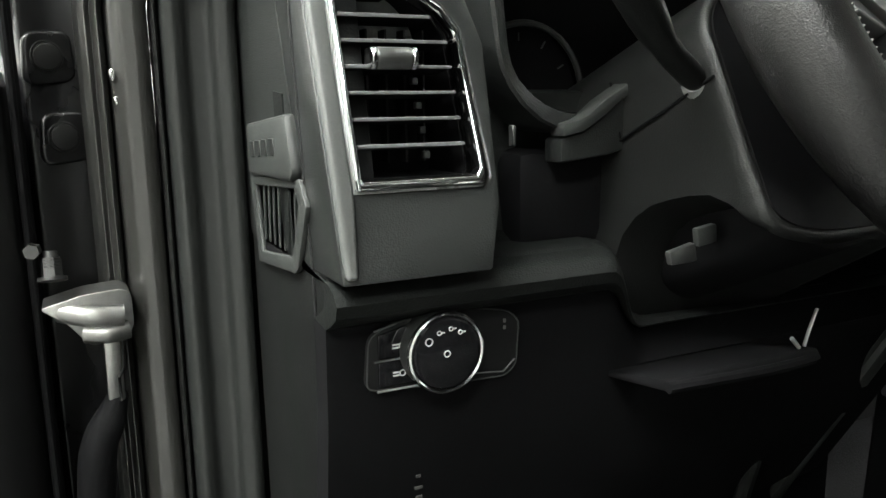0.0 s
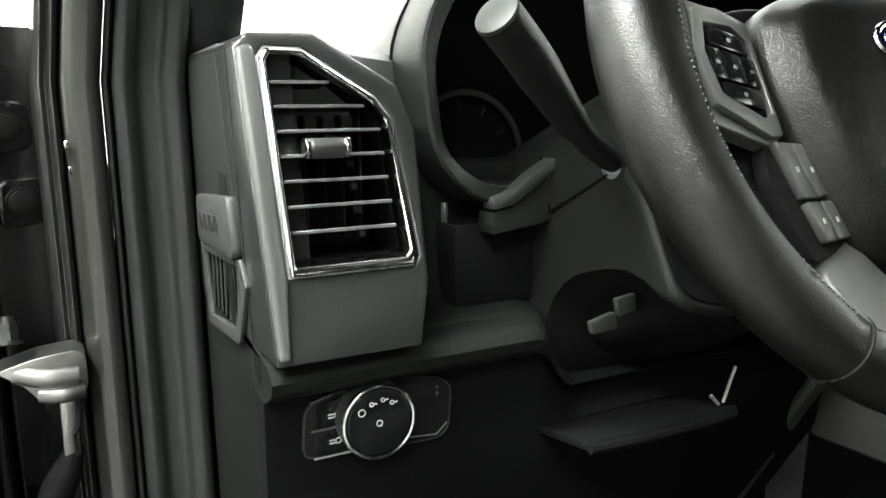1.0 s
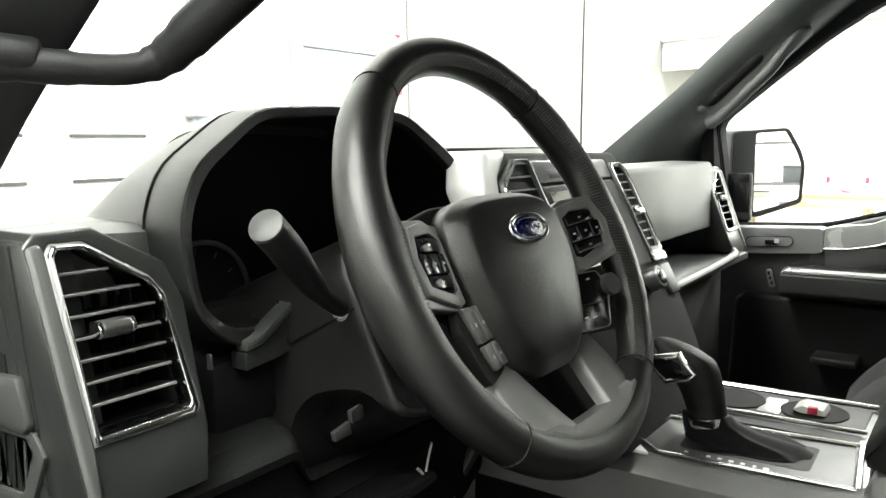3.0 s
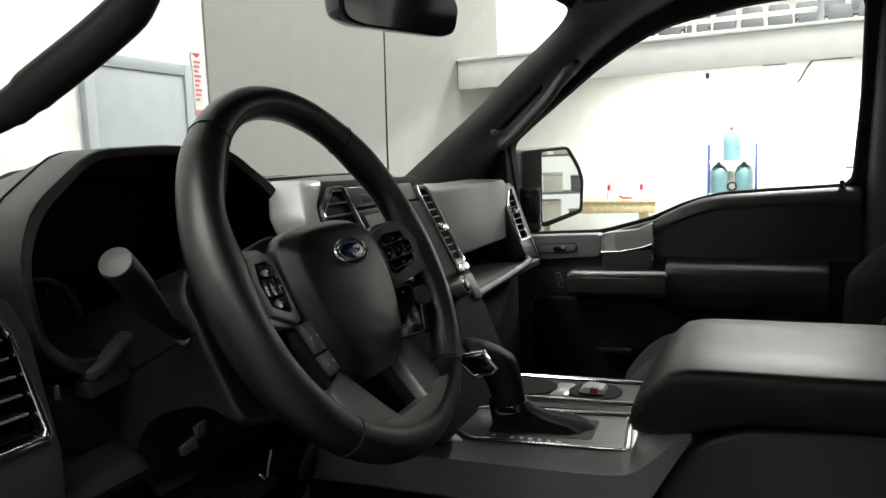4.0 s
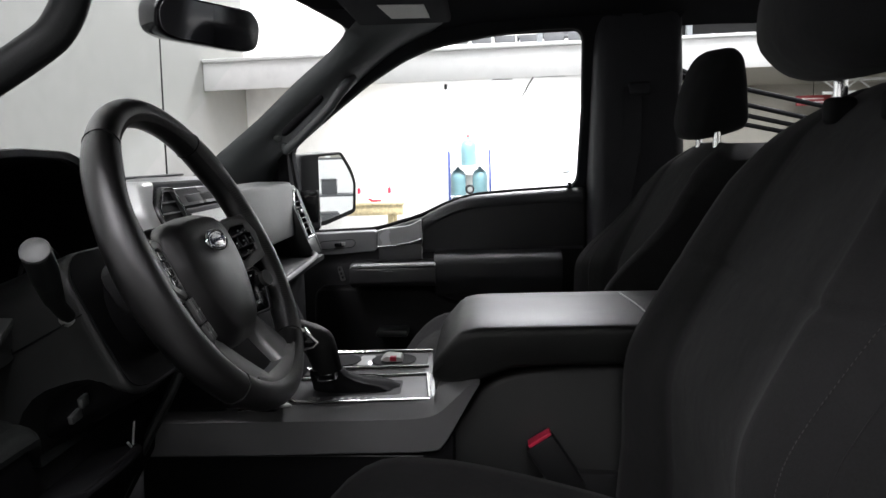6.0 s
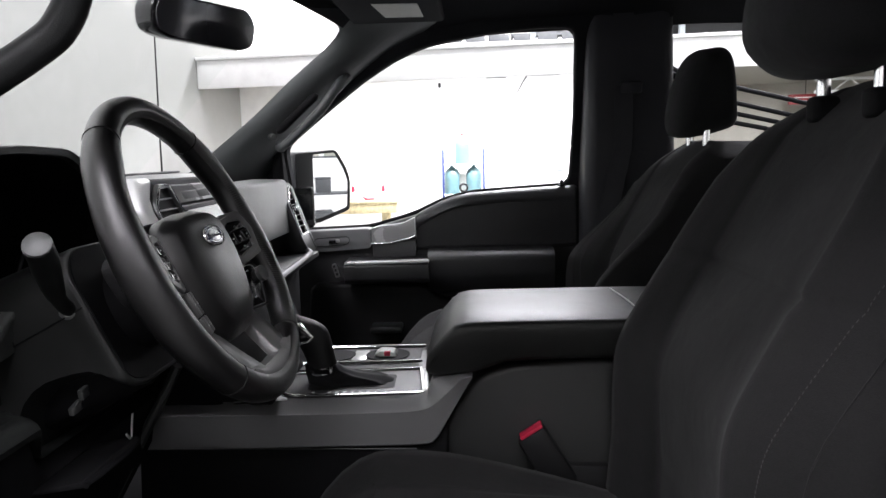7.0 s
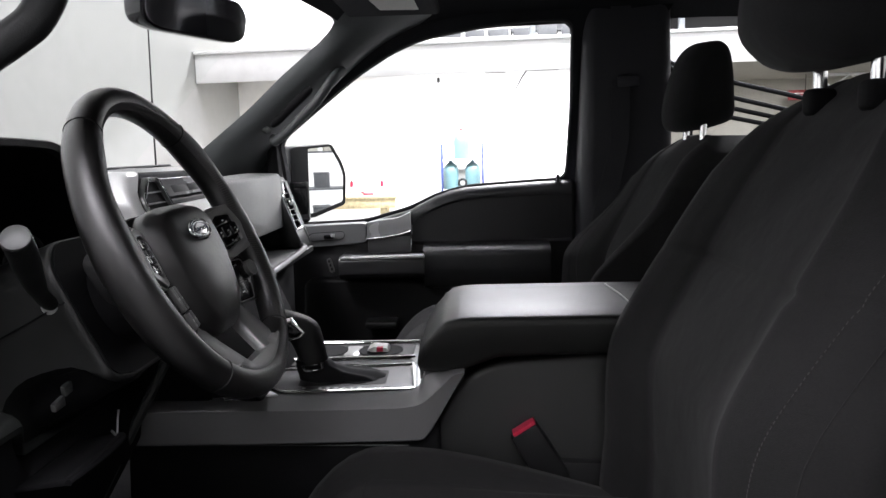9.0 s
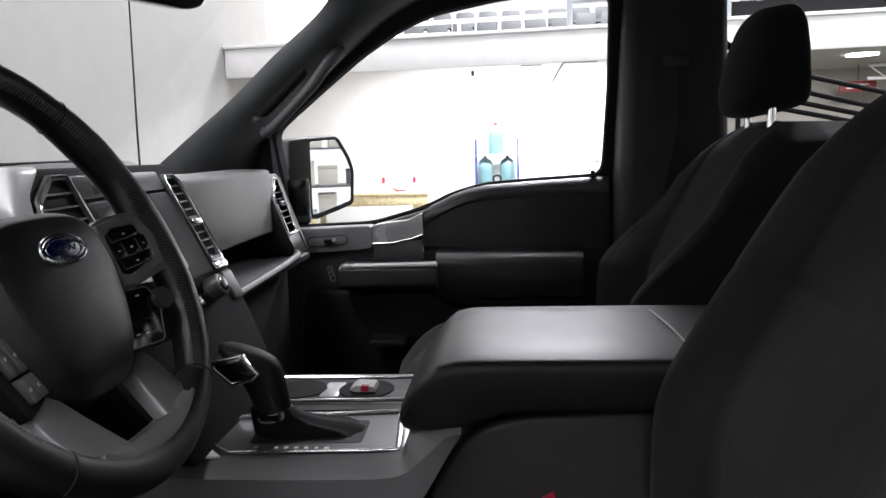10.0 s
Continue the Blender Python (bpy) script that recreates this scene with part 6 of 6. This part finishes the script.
part("arm_foot", block(0.895, 0.925, 0.16, 0.26, 1.245, 1.36, 0.008, 2), GLOSSBLACK, mir)

# ---- truck front with the mast ----
tf = thing("truck_front", (0, 1.3, 0.3), "grey metallic truck front with a thin antenna", "truck")
part("bonnet", prism([(0.80, 1.205), (1.9, 1.18), (2.15, 1.10), (2.15, 0.95), (0.80, 0.95)], "x", -0.82, 0.82, 0.04, 4), PAINT, tf)
for s in (-1, 1):
    part("wing", prism([(0.55, 1.185), (1.9, 1.15), (2.15, 1.05), (2.15, 0.55), (0.55, 0.55)], "x", min(s * 0.80, s * 0.98), max(s * 0.80, s * 0.98), 0.03, 3), PAINT, tf)
part("cowl", block(-0.80, 0.80, 0.60, 0.82, 1.10, 1.215, 0.02, 2), BLACK, tf)
an = part("antenna", tube([(0.885, 0.585, 1.18), (0.885, 0.582, 1.50), (0.885, 0.572, 1.98)], [0.0032, 0.0026, 0.0018], 8), BLACK, tf, "thin black antenna mast")
part("front_tyre", disc((0.98, 1.25, 0.40), 0.40, -0.22, (1, 0, 0), 36, 0.0), RUBBER, tf)
part("front_tyre", disc((-0.98, 1.25, 0.40), 0.40, 0.22, (1, 0, 0), 36, 0.0), RUBBER, tf)

# ---- near door post and open driver door ----
def post(pts, z0, z1, bend, mat, name, label, bev=0.0):
    """An upright cross-section that leans back with the windscreen pillar above the waist."""
    secs = []
    for z in [z0 + (1.36 - z0) * i / 4 for i in range(5)] + [1.36 + (z1 - 1.36) * (i + 1) / 8 for i in range(8)]:
        k = max(0, z - 1.36)
        s = min(1, k / 0.10)
        sl = k - 0.05 * (1 - (1 - s) ** 2) if k > 0 else 0
        sl = max(0, sl)
        secs.append([(x + bend[0] * sl, y + bend[1] * sl, z) for x, y in pts])
    return single(name, loft(secs), mat, label, "", kind="trim", sharp=50)


BEND = (0.40, -1.08)
post(rounded([(-0.7240, 0.330), (-0.7255, 0.319), (-0.731, 0.3155), (-0.7395, 0.319), (-0.7430, 0.3265), (-0.7560, 0.3285), (-0.7605, 0.3245), (-0.7665, 0.3225), (-0.7725, 0.328), (-0.7735, 0.345), (-0.774, 0.40), (-0.72, 0.40)], 0.006, 4), 0.72, 1.80, BEND, PILLARLOW, "post_trim", "smooth charcoal trim on the door post")
post(rounded([(-0.7738, 0.352), (-0.7742, 0.333), (-0.7762, 0.330), (-0.7782, 0.333), (-0.7785, 0.352)], 0.001, 2), 0.70, 1.80, BEND, RUBBER, "door_seal", "black rubber door seal")
post(rounded([(-0.7788, 0.350), (-0.7800, 0.336), (-0.787, 0.3315), (-0.797, 0.334), (-0.8045, 0.343), (-0.806, 0.36), (-0.816, 0.40), (-0.830, 0.52), (-0.80, 0.60), (-0.775, 0.52)], 0.003, 3), 0.60, 1.80, BEND, PAINT, "door_post_left", "grey metallic painted door post")
post(rounded([(-0.8065, 0.352), (-0.8105, 0.346), (-0.8140, 0.356), (-0.8175, 0.351), (-0.8215, 0.362), (-0.824, 0.385), (-0.825, 0.42), (-0.815, 0.44)], 0.0015, 3), 0.60, 1.80, BEND, PAINT, "pillar_outer", "grey metallic folded outer pillar skin")

dd = thing("driver_door", (-0.90, 0.40, 0.62), "open driver door with black inner edge and steel hinges", "car door")
DM = pose(-0.8175, 0.415, 0, 0, 0, 20)     # local x runs back along the door, y is its depth


def ondoor(bm):
    bmesh.ops.transform(bm, matrix=DM, verts=bm.verts)
    return bm


part("door_edge", ondoor(prism(rounded([(0.0, -0.012), (-0.008, -0.022), (-0.050, -0.018), (-0.052, 0.06), (-0.004, 0.06)], 0.004), "z", 0.62, 1.40, 0.002)), JAMB, dd)
part("door_shell", ondoor(block(-1.02, -0.052, -0.010, 0.07, 0.62, 1.33, 0.02, 3)), PAINT, dd)
part("door_trim", ondoor(prism(rounded([(-0.062, -0.012), (-0.070, -0.045), (-0.10, -0.062), (-1.0, -0.062), (-1.0, -0.012)], 0.012, 3), "z", 0.66, 1.31, 0.006)), BLACK, dd)
for x, r in ((-0.058, 0.0035), (-0.066, 0.0028)):
    part("edge_seal", ondoor(tube([(x, -0.024 - (0.02 if x < -.06 else 0), z) for z in (0.64, 0.9, 1.2, 1.40)], r, 8)), SHADEBLACK, dd)
part("door_frame", ondoor(tube([(-0.03, 0.01, 1.33), (-0.06, 0.0, 1.45), (-0.30, 0.0, 1.72), (-0.45, 0.0, 1.79), (-0.95, 0.0, 1.80), (-1.0, 0.0, 1.33)], 0.022, 10)), BLACK, dd)
for z, x in ((1.330, -0.032), (1.275, -0.026)):
    pb = part("plug_boss", ondoor(prism(rounded([(x - 0.019, z - 0.020), (x + 0.017, z - 0.017), (x + 0.015, z + 0.019), (x - 0.017, z + 0.017)], 0.010, 4), "y", -0.0225, -0.015, 0.003, 3)), JAMB, dd)
    part("rubber_plug", ondoor(disc((x - 0.003, -0.0262, z), 0.0092, 0.004, (0, 1, 0), 28, 0.0016)), RUBBER, pb)
    part("plug_lip", ondoor(tube([(x - 0.003 + 0.0100 * math.cos(q), -0.0232, z + 0.0100 * math.sin(q)) for q in (2 * math.pi * i / 28 for i in range(28))], 0.0011, 6, True, 1, (0, 1, 0))), RUBBER, pb)
hg = part("hinge", prism(rounded([(-0.862, 1.168), (-0.836, 1.1745), (-0.812, 1.1765), (-0.806, 1.172), (-0.806, 1.150), (-0.812, 1.141), (-0.834, 1.140), (-0.846, 1.156)], 0.004, 3), "y", 0.318, 0.350, 0.006, 3), STEEL, dd, "painted steel door hinge")
part("hinge_lobe", tube(smooth_path([(-0.850, 0.325, 1.164), (-0.832, 0.318, 1.160), (-0.812, 0.318, 1.158)], 4), 0.0075, 12), STEEL, hg)
part("hinge_lobe", tube(smooth_path([(-0.836, 0.322, 1.148), (-0.822, 0.318, 1.147), (-0.810, 0.320, 1.148)], 4), 0.0070, 12), STEEL, hg)
part("hinge_bolt", merged(disc((-0.852, 0.325, 1.187), 0.0065, 0.012, (0, 0.3, 1), 6), disc((-0.852, 0.325, 1.192), 0.0045, 0.012, (0, 0.3, 1), 12)), DARKSTEEL, hg)
part("hinge_bolt", disc((-0.8625, 0.322, 1.205), 0.005, 0.008, (0.2, 1, 0), 6), DARKSTEEL, hg)
part("hinge_washer", disc((-0.852, 0.325, 1.1845), 0.0090, 0.0025, (0, 0.3, 1), 24), DARKSTEEL, hg)
part("bolt_thread", merged(*(disc((-0.852, 0.3255 + 0.0006 * i, 1.1930 + 0.002 * i), 0.0054, 0.0010, (0, 0.3, 1), 16) for i in range(4))), DARKSTEEL, hg)
part("check_strap", block(-0.826, -0.815, 0.330, 0.338, 1.094, 1.140, 0.002, 2), STEEL, dd)
part("check_strap_edge", tube([(-0.8135, 0.329, 1.138), (-0.8145, 0.329, 1.118), (-0.818, 0.329, 1.112), (-0.818, 0.329, 1.095)], 0.0012, 6), RUBBER, dd)
part("wire_boot", tube(smooth_path([(-0.818, 0.338, 1.100), (-0.826, 0.334, 1.082), (-0.836, 0.330, 1.06), (-0.842, 0.330, 1.00), (-0.846, 0.330, 0.92)], 4), [0.006, 0.007, 0.008, 0.0095, 0.011, 0.0115, 0.012, 0.012] + [0.0125] * 9, 14), SHADEBLACK, dd)
part("edge_clip", block(-0.806, -0.8025, 0.338, 0.342, 1.312, 1.320, 0.001, 1), CHROME, dd)
part("edge_clip", block(-0.8045, -0.802, 0.340, 0.343, 1.296, 1.302, 0.0006, 1), CHROME, dd)

# ---- pedal ----
pdl = thing("brake_pedal", (-0.36, 0.34, 0.72), "black brake pedal arm under the dash", "pedal")
part("pedal_arm", tube([(-0.335, 0.20, 1.03), (-0.345, 0.215, 0.95), (-0.36, 0.24, 0.84)], 0.011, 10, False, 0.6), PLASTIC, pdl)
part("pedal_pad", block(-0.40, -0.32, 0.235, 0.255, 0.78, 0.85, 0.006, 2), RUBBER, pdl)
part("pedal_hanger", block(-0.345, -0.325, 0.19, 0.24, 1.02, 1.10, 0.004, 1), BLACK, pdl)

# ---- things in the hall ----
dr = thing("hall_door", (2.57, 2.98, 0), "flat grey steel door in the white wall", "door", kind="structure")
part("door_leaf", block(2.20, 2.93, 2.968, 2.999, 0.0, 2.02, 0.004), DOORPAINT, dr)
part("door_frame", merged(block(2.13, 2.20, 2.955, 2.999, 0, 2.09, 0.004), block(2.93, 3.00, 2.955, 2.999, 0, 2.09, 0.004), block(2.20, 2.93, 2.955, 2.999, 2.02, 2.09, 0.004)), DOORPAINT, dr)
sg = thing("warning_sign", (3.09, 2.985, 1.78), "narrow white upright sign with red print", "sign")
part("sign_board", block(3.045, 3.135, 2.985, 2.999, 1.775, 2.185, 0.002, 1), WHITE, sg)
part("sign_head", prism([(3.05, 2.178), (3.13, 2.178), (3.09, 2.150)], "y", 2.981, 2.985), RED, sg)
for i in range(9):
    part("print_bar", block(3.060, 3.120 - 0.012 * (i % 3), 2.981, 2.985, 2.115 - i * 0.030, 2.130 - i * 0.030), SIGNRED, sg)
part("sign_foot", block(3.055, 3.125, 2.981, 2.985, 1.782, 1.815), SIGNRED, sg)
pp = thing("wall_pipe", (1.46, 2.95, 0), "pale vertical pipe on the white wall", "pipe")
part("pipe", tube([(1.46, 2.94, 0.0), (1.46, 2.94, 5.0)], 0.035, 14), DOORPAINT, pp)
for z in (1.62, 1.95):
    part("pipe_clamp", block(1.41, 1.51, 2.895, 2.999, z - 0.02, z + 0.02, 0.006, 1), DOORPAINT, pp)
for z in (1.51, 1.31):
    for x0, x1 in ((-0.6, 0.18), (0.40, 0.62), (0.82, 1.19)):
        single("wall_slot", block(x0, x1, 2.992, 2.999, z - 0.008, z + 0.008), TRIMGREY, "dark narrow slot in the white wall", "", kind="trim")

tb = thing("workbench", (9.05, 1.4, 0), "pale yellow wooden workbench against the wall", "table")
part("bench_top", block(8.75, 9.35, 0.70, 2.3, 0.79, 0.83, 0.006), PINE, tb)
part("bench_rail", block(8.76, 8.80, 0.72, 2.28, 0.66, 0.79, 0.004), PINE, tb)
for x in (8.78, 9.26):
    for y in (0.86, 2.2):
        part("leg", block(x, x + 0.07, y, y + 0.07, 0.0, 0.79, 0.004), PINE, tb)
for y, z in ((1.33, 0.83), (0.92, 0.83)):
    b = thing("spray_bottle", (9.0, y, z), "white spray bottle with a red cap on the bench", "bottle", "bottles on the bench")
    part("bottle_body", disc((9.0, y, z), 0.032, 0.11, (0, 0, 1), 18), WHITE, b)
    part("cap", disc((9.0, y, z + 0.11), 0.022, 0.07, (0, 0, 1), 14), RED, b)
    part("nozzle", tube([(9.0, y, z + 0.18), (9.0, y, z + 0.215)], 0.006, 8), RUBBER, b)
tl = thing("red_tool", (8.95, 1.10, 0.83), "red hand tool lying on the bench", "tool")
part("tool_body", block(8.92, 8.98, 1.03, 1.17, 0.83, 0.855, 0.006), RED, tl)
part("tool_handle", tube([(8.95, 1.15, 0.85), (8.95, 1.20, 0.87)], 0.012, 8), RED, tl)

rk = thing("bottle_rack", (9.35, -0.16, 0), "blue steel rack for water bottles", "rack")
for y in (0.12, -0.44):
    for x in (9.22, 9.50):
        part("post", block(x - 0.012, x + 0.012, y - 0.012, y + 0.012, 0, 1.48, 0.003, 1), RACKBLUE, rk)
for z in (0.50, 0.86, 1.27):
    part("shelf", block(9.21, 9.51, -0.44, 0.12, z - 0.012, z, 0.003, 1), WHITE, rk)
prof = [(0.02, 0.0), (0.128, 0.004), (0.134, 0.02), (0.130, 0.08), (0.134, 0.10), (0.130, 0.17), (0.134, 0.19), (0.132, 0.27), (0.105, 0.33), (0.040, 0.365), (0.028, 0.375), (0.028, 0.395)]


def water_bottle(y, z):
    b = thing("water_bottle", (9.36, y, z), "clear blue water cooler bottle with a dark cap on the rack", "bottle", "bottles on the rack")
    part("bottle_body", loft([[(9.36 + 0.8 * r * math.cos(a), y + 0.8 * r * math.sin(a), z + h) for a in (2 * math.pi * i / 28 for i in range(28))] for r, h in prof]), WATER, b, "clear blue plastic bottle")
    part("cap", disc((9.36, y, z + 0.395), 0.030, 0.025, (0, 0, 1), 18), BROWNRED, b)
    return b


for y, z in ((-0.15, 1.27), (0.0, 0.86), (-0.30, 0.86), (0.0, 0.50), (-0.30, 0.50)):
    water_bottle(y, z)
hs = thing("hose_coil", (9.2, -0.16, 0.86), "dark hose coil hanging at the rack", "hose")
part("coil", tube([(9.19, -0.16 + 0.05 * math.cos(a), 0.95 + 0.05 * math.sin(a)) for a in (2 * math.pi * i / 24 for i in range(24))], 0.014, 8, True, 1, (1, 0, 0)), RUBBER, hs)

# marks and cables on the white wall
for (y0, y1, z) in ((-0.50, -0.78, 2.445), (-1.07, -1.52, 2.463)):
    single("wall_line", block(9.615, 9.629, y1, y0, z - 0.006, z + 0.006), TRIMGREY, "thin dark conduit on the white wall", "", kind="trim")
single("wall_cable", tube(smooth_path([(9.615, -1.07, 2.46), (9.60, -1.00, 2.36), (9.61, -0.97, 2.30), (9.615, -0.905, 2.196)], 4), 0.010, 6), TRIMGREY, "loose grey cable on the white wall", "cable")
single("wall_hook", block(9.58, 9.629, 0.13, 0.17, 2.33, 2.40, 0.006), RUBBER, "small dark hook on the white wall", "hook")
single("wall_socket", block(9.605, 9.629, -1.56, -1.46, 1.14, 1.22, 0.004), DOORPAINT, "pale socket on the white wall", "socket")

# seats of the stand
proto = thing("stand_seat", (15.05, 1.6, 3.40), "grey plastic folding stand seat", "seat", "seats of the stand")
part("backrest", prism(rounded([(1.6 - 0.21, 3.63), (1.6 + 0.21, 3.63), (1.6 + 0.19, 3.96), (1.6 - 0.19, 3.96)], 0.05, 3), "x", 15.10, 15.14, 0.01), SEATGREY, proto)
part("seat_pan", block(14.90, 15.10, 1.6 - 0.20, 1.6 + 0.20, 3.60, 3.66, 0.015), SEATGREY, proto)
for q in (-0.2, 0.17):
    part("leg", block(14.98, 15.10, 1.6 + q, 1.6 + q + 0.03, 3.40, 3.60), RUBBER, proto)
for row, (x, z) in enumerate(((15.05, 3.40), (16.20, 3.70))):
    for i in range(20):
        if row == 0 and i == 0:
            continue
        copy_thing(proto, pose(x, 1.6 - i * 0.50, z))

# balcony rail over the edge
rl = thing("balcony_rail", (7.4, -4.0, 2.635), "white steel balcony railing", "railing")
for i in range(6):
    y = -1.0 - i * 1.6
    part("rail_post", block(edge_x(y) - 0.03, edge_x(y) + 0.03, y - 0.03, y + 0.03, 2.635, 3.05, 0.004, 1), DOORPAINT, rl)
for z, r in ((2.90, 0.028), (3.05, 0.03)):
    part("top_rail", tube([(edge_x(-1.0), -1.0, z), (edge_x(-12.0), -12.0, z)], r, 8), DOORPAINT, rl)
part("front_rail", tube([(edge_x(1.3), 1.3, 2.765), (edge_x(-1.0), -1.0, 2.765)], 0.024, 8), WALLWHITE, rl)
for y in (1.25, 0.2):
    part("rail_post", block(edge_x(y) - 0.02, edge_x(y) + 0.02, y - 0.02, y + 0.02, 2.635, 2.765, 0.004, 1), WALLWHITE, rl)
single("rail_screen", prism([(edge_x(-2.0) + 0.04, -2.0), (edge_x(-2.0) + 0.06, -2.0), (edge_x(-12.0) + 0.06, -12.0), (edge_x(-12.0) + 0.04, -12.0)], "z", 2.66, 2.80), RUBBER, "dark screen strip behind the balcony rail", "screen")

# covered passage: sign, truss, lamp, tube frame
sb = thing("hanging_sign", (12.9, -6.3, 2.1), "dark red framed sign hanging in the passage", "sign")
part("sign_board", block(12.95, 13.0, -6.60, -6.0, 2.11, 2.29, 0.004), BROWNRED, sb)
for i in range(2):
    part("print_bar", block(12.945, 12.95, -6.52 + 0.05 * i, -6.10, 2.16 + i * 0.06, 2.18 + i * 0.06), LABEL, sb)
part("hanger", tube([(12.97, -6.3, 2.29), (12.97, -6.3, 2.56)], 0.006, 6), RUBBER, sb)
tr = thing("roof_truss", (12.6, -7.4, 2.5), "white lattice truss under the balcony", "truss")
for z in (2.30, 2.52):
    part("chord", tube([(12.6, -6.3, z), (12.6, -10.5, z)], 0.028, 8), WALLWHITE, tr)
for i in range(14):
    y = -6.3 - i * 0.3
    part("web", tube([(12.6, y, 2.30 if i % 2 else 2.52), (12.6, y - 0.3, 2.52 if i % 2 else 2.30)], 0.014, 6), WALLWHITE, tr)
lp = thing("round_ceiling_lamp", (11.0, -5.5, 2.53), "round white lamp under the balcony", "lamp")
part("lamp_disc", disc((11.0, -5.5, 2.535), 0.22, 0.024, (0, 0, 1), 28), LAMPGLOW, lp)
fm = thing("tube_frame", (5.0, -2.6, 0), "black tubular sports frame standing behind the truck", "frame")
for a, b in (((5.0, -1.60, 2.20), (5.0, -2.05, 1.97)), ((5.0, -2.05, 1.97), (5.0, -3.3, 1.66)), ((5.05, -2.05, 1.86), (5.05, -3.2, 1.57)), ((5.05, -2.05, 1.77), (5.05, -3.2, 1.50)), ((5.05, -2.05, 1.69), (5.05, -3.2, 1.44))):
    part("bar", tube([a, b], 0.019, 10), SHADEBLACK, fm)
for y, z in ((-1.60, 2.20), (-2.05, 1.97), (-3.2, 1.66)):
    part("upright", tube([(5.02, y, 0.0), (5.02, y, z)], 0.019, 10), SHADEBLACK, fm)

# ceiling panels that carry the light
for lx, ly, lz, _w in LAMPS:
    lt = thing("ceiling_panel", (lx, ly, lz), "white square ceiling light panel", "lamp", "ceiling light panels")
    part("panel_frame", ring_prism([(lx - .85, ly - .85), (lx + .85, ly - .85), (lx + .85, ly + .85), (lx - .85, ly + .85)], [(lx - .80, ly - .80), (lx + .80, ly - .80), (lx + .80, ly + .80), (lx - .80, ly + .80)], "z", lz - 0.04, lz + 0.05), WALLWHITE, lt)
    part("diffuser", block(lx - .80, lx + .80, ly - .80, ly + .80, lz + 0.0, lz + 0.04), LAMPGLOW, lt)
# Bodies for the added wall-brightening strips, hidden by the fascia.
for lx, ly in FILLSTRIPS:
    lt = thing("strip_light", (lx, ly, 2.53), "unseen strip light added under the balcony to brighten the wall", "lamp", "strip lights under the balcony")
    part("light_body", block(lx - .08, lx + .08, ly - .58, ly + .58, 2.52, 2.56, 0.004), WALLWHITE, lt)
    part("diffuser", block(lx - .07, lx + .07, ly - .56, ly + .56, 2.505, 2.52, 0.004), LAMPGLOW, lt)

# storage behind the truck that the side mirror shows
rng = random.Random(7)
for rx in (0.2, 2.3):
    st = thing("storage_rack", (rx + 0.95, -9.3, 0), "dark steel storage rack against the back of the hall", "rack", "storage racks")
    for x in (rx, rx + 1.86):
        for y in (-9.55, -9.05):
            part("post", block(x, x + 0.04, y, y + 0.04, 0, 2.0, 0.003, 1), RUBBER, st)
    for z in (0.30, 0.85, 1.40, 1.96):
        part("shelf", block(rx, rx + 1.90, -9.56, -9.0, z, z + 0.03, 0.003, 1), SEATGREY, st)
    for z in (0.33, 0.88, 1.43):
        x = rx + 0.08
        while x < rx + 1.55:
            w, h, d = rng.uniform(0.16, 0.34), rng.uniform(0.16, 0.44), rng.uniform(0.25, 0.42)
            bx = thing("storage_box", (x + w / 2, -9.3, z), "closed storage box with taped lid on the rack", "box", "boxes on the racks")
            mat = rng.choice((SEATGREY, SEATGREY, WALLBEIGE, DOORPAINT, WALLBEIGE, DOORPAINT))
            part("box_body", block(x, x + w, -9.3 - d / 2, -9.3 + d / 2, z, z + h * 0.85, 0.008, 2), mat, bx)
            part("box_lid", block(x - 0.006, x + w + 0.006, -9.306 - d / 2, -9.294 + d / 2, z + h * 0.85, z + h, 0.008, 2), mat, bx)
            x += w + rng.uniform(0.03, 0.14)

for lx, ly, _w in ROWS:
    lt = thing("linear_ceiling_light", (lx, ly, 7.83), "long white ceiling light over the driver side", "lamp", "long ceiling lights")
    part("light_body", block(lx - .60, lx + .60, ly - 3.05, ly + 3.05, 7.85, 7.94, 0.01), WALLWHITE, lt)
    part("diffuser", block(lx - .55, lx + .55, ly - 3.0, ly + 3.0, 7.82, 7.85, 0.004), LAMPGLOW, lt)
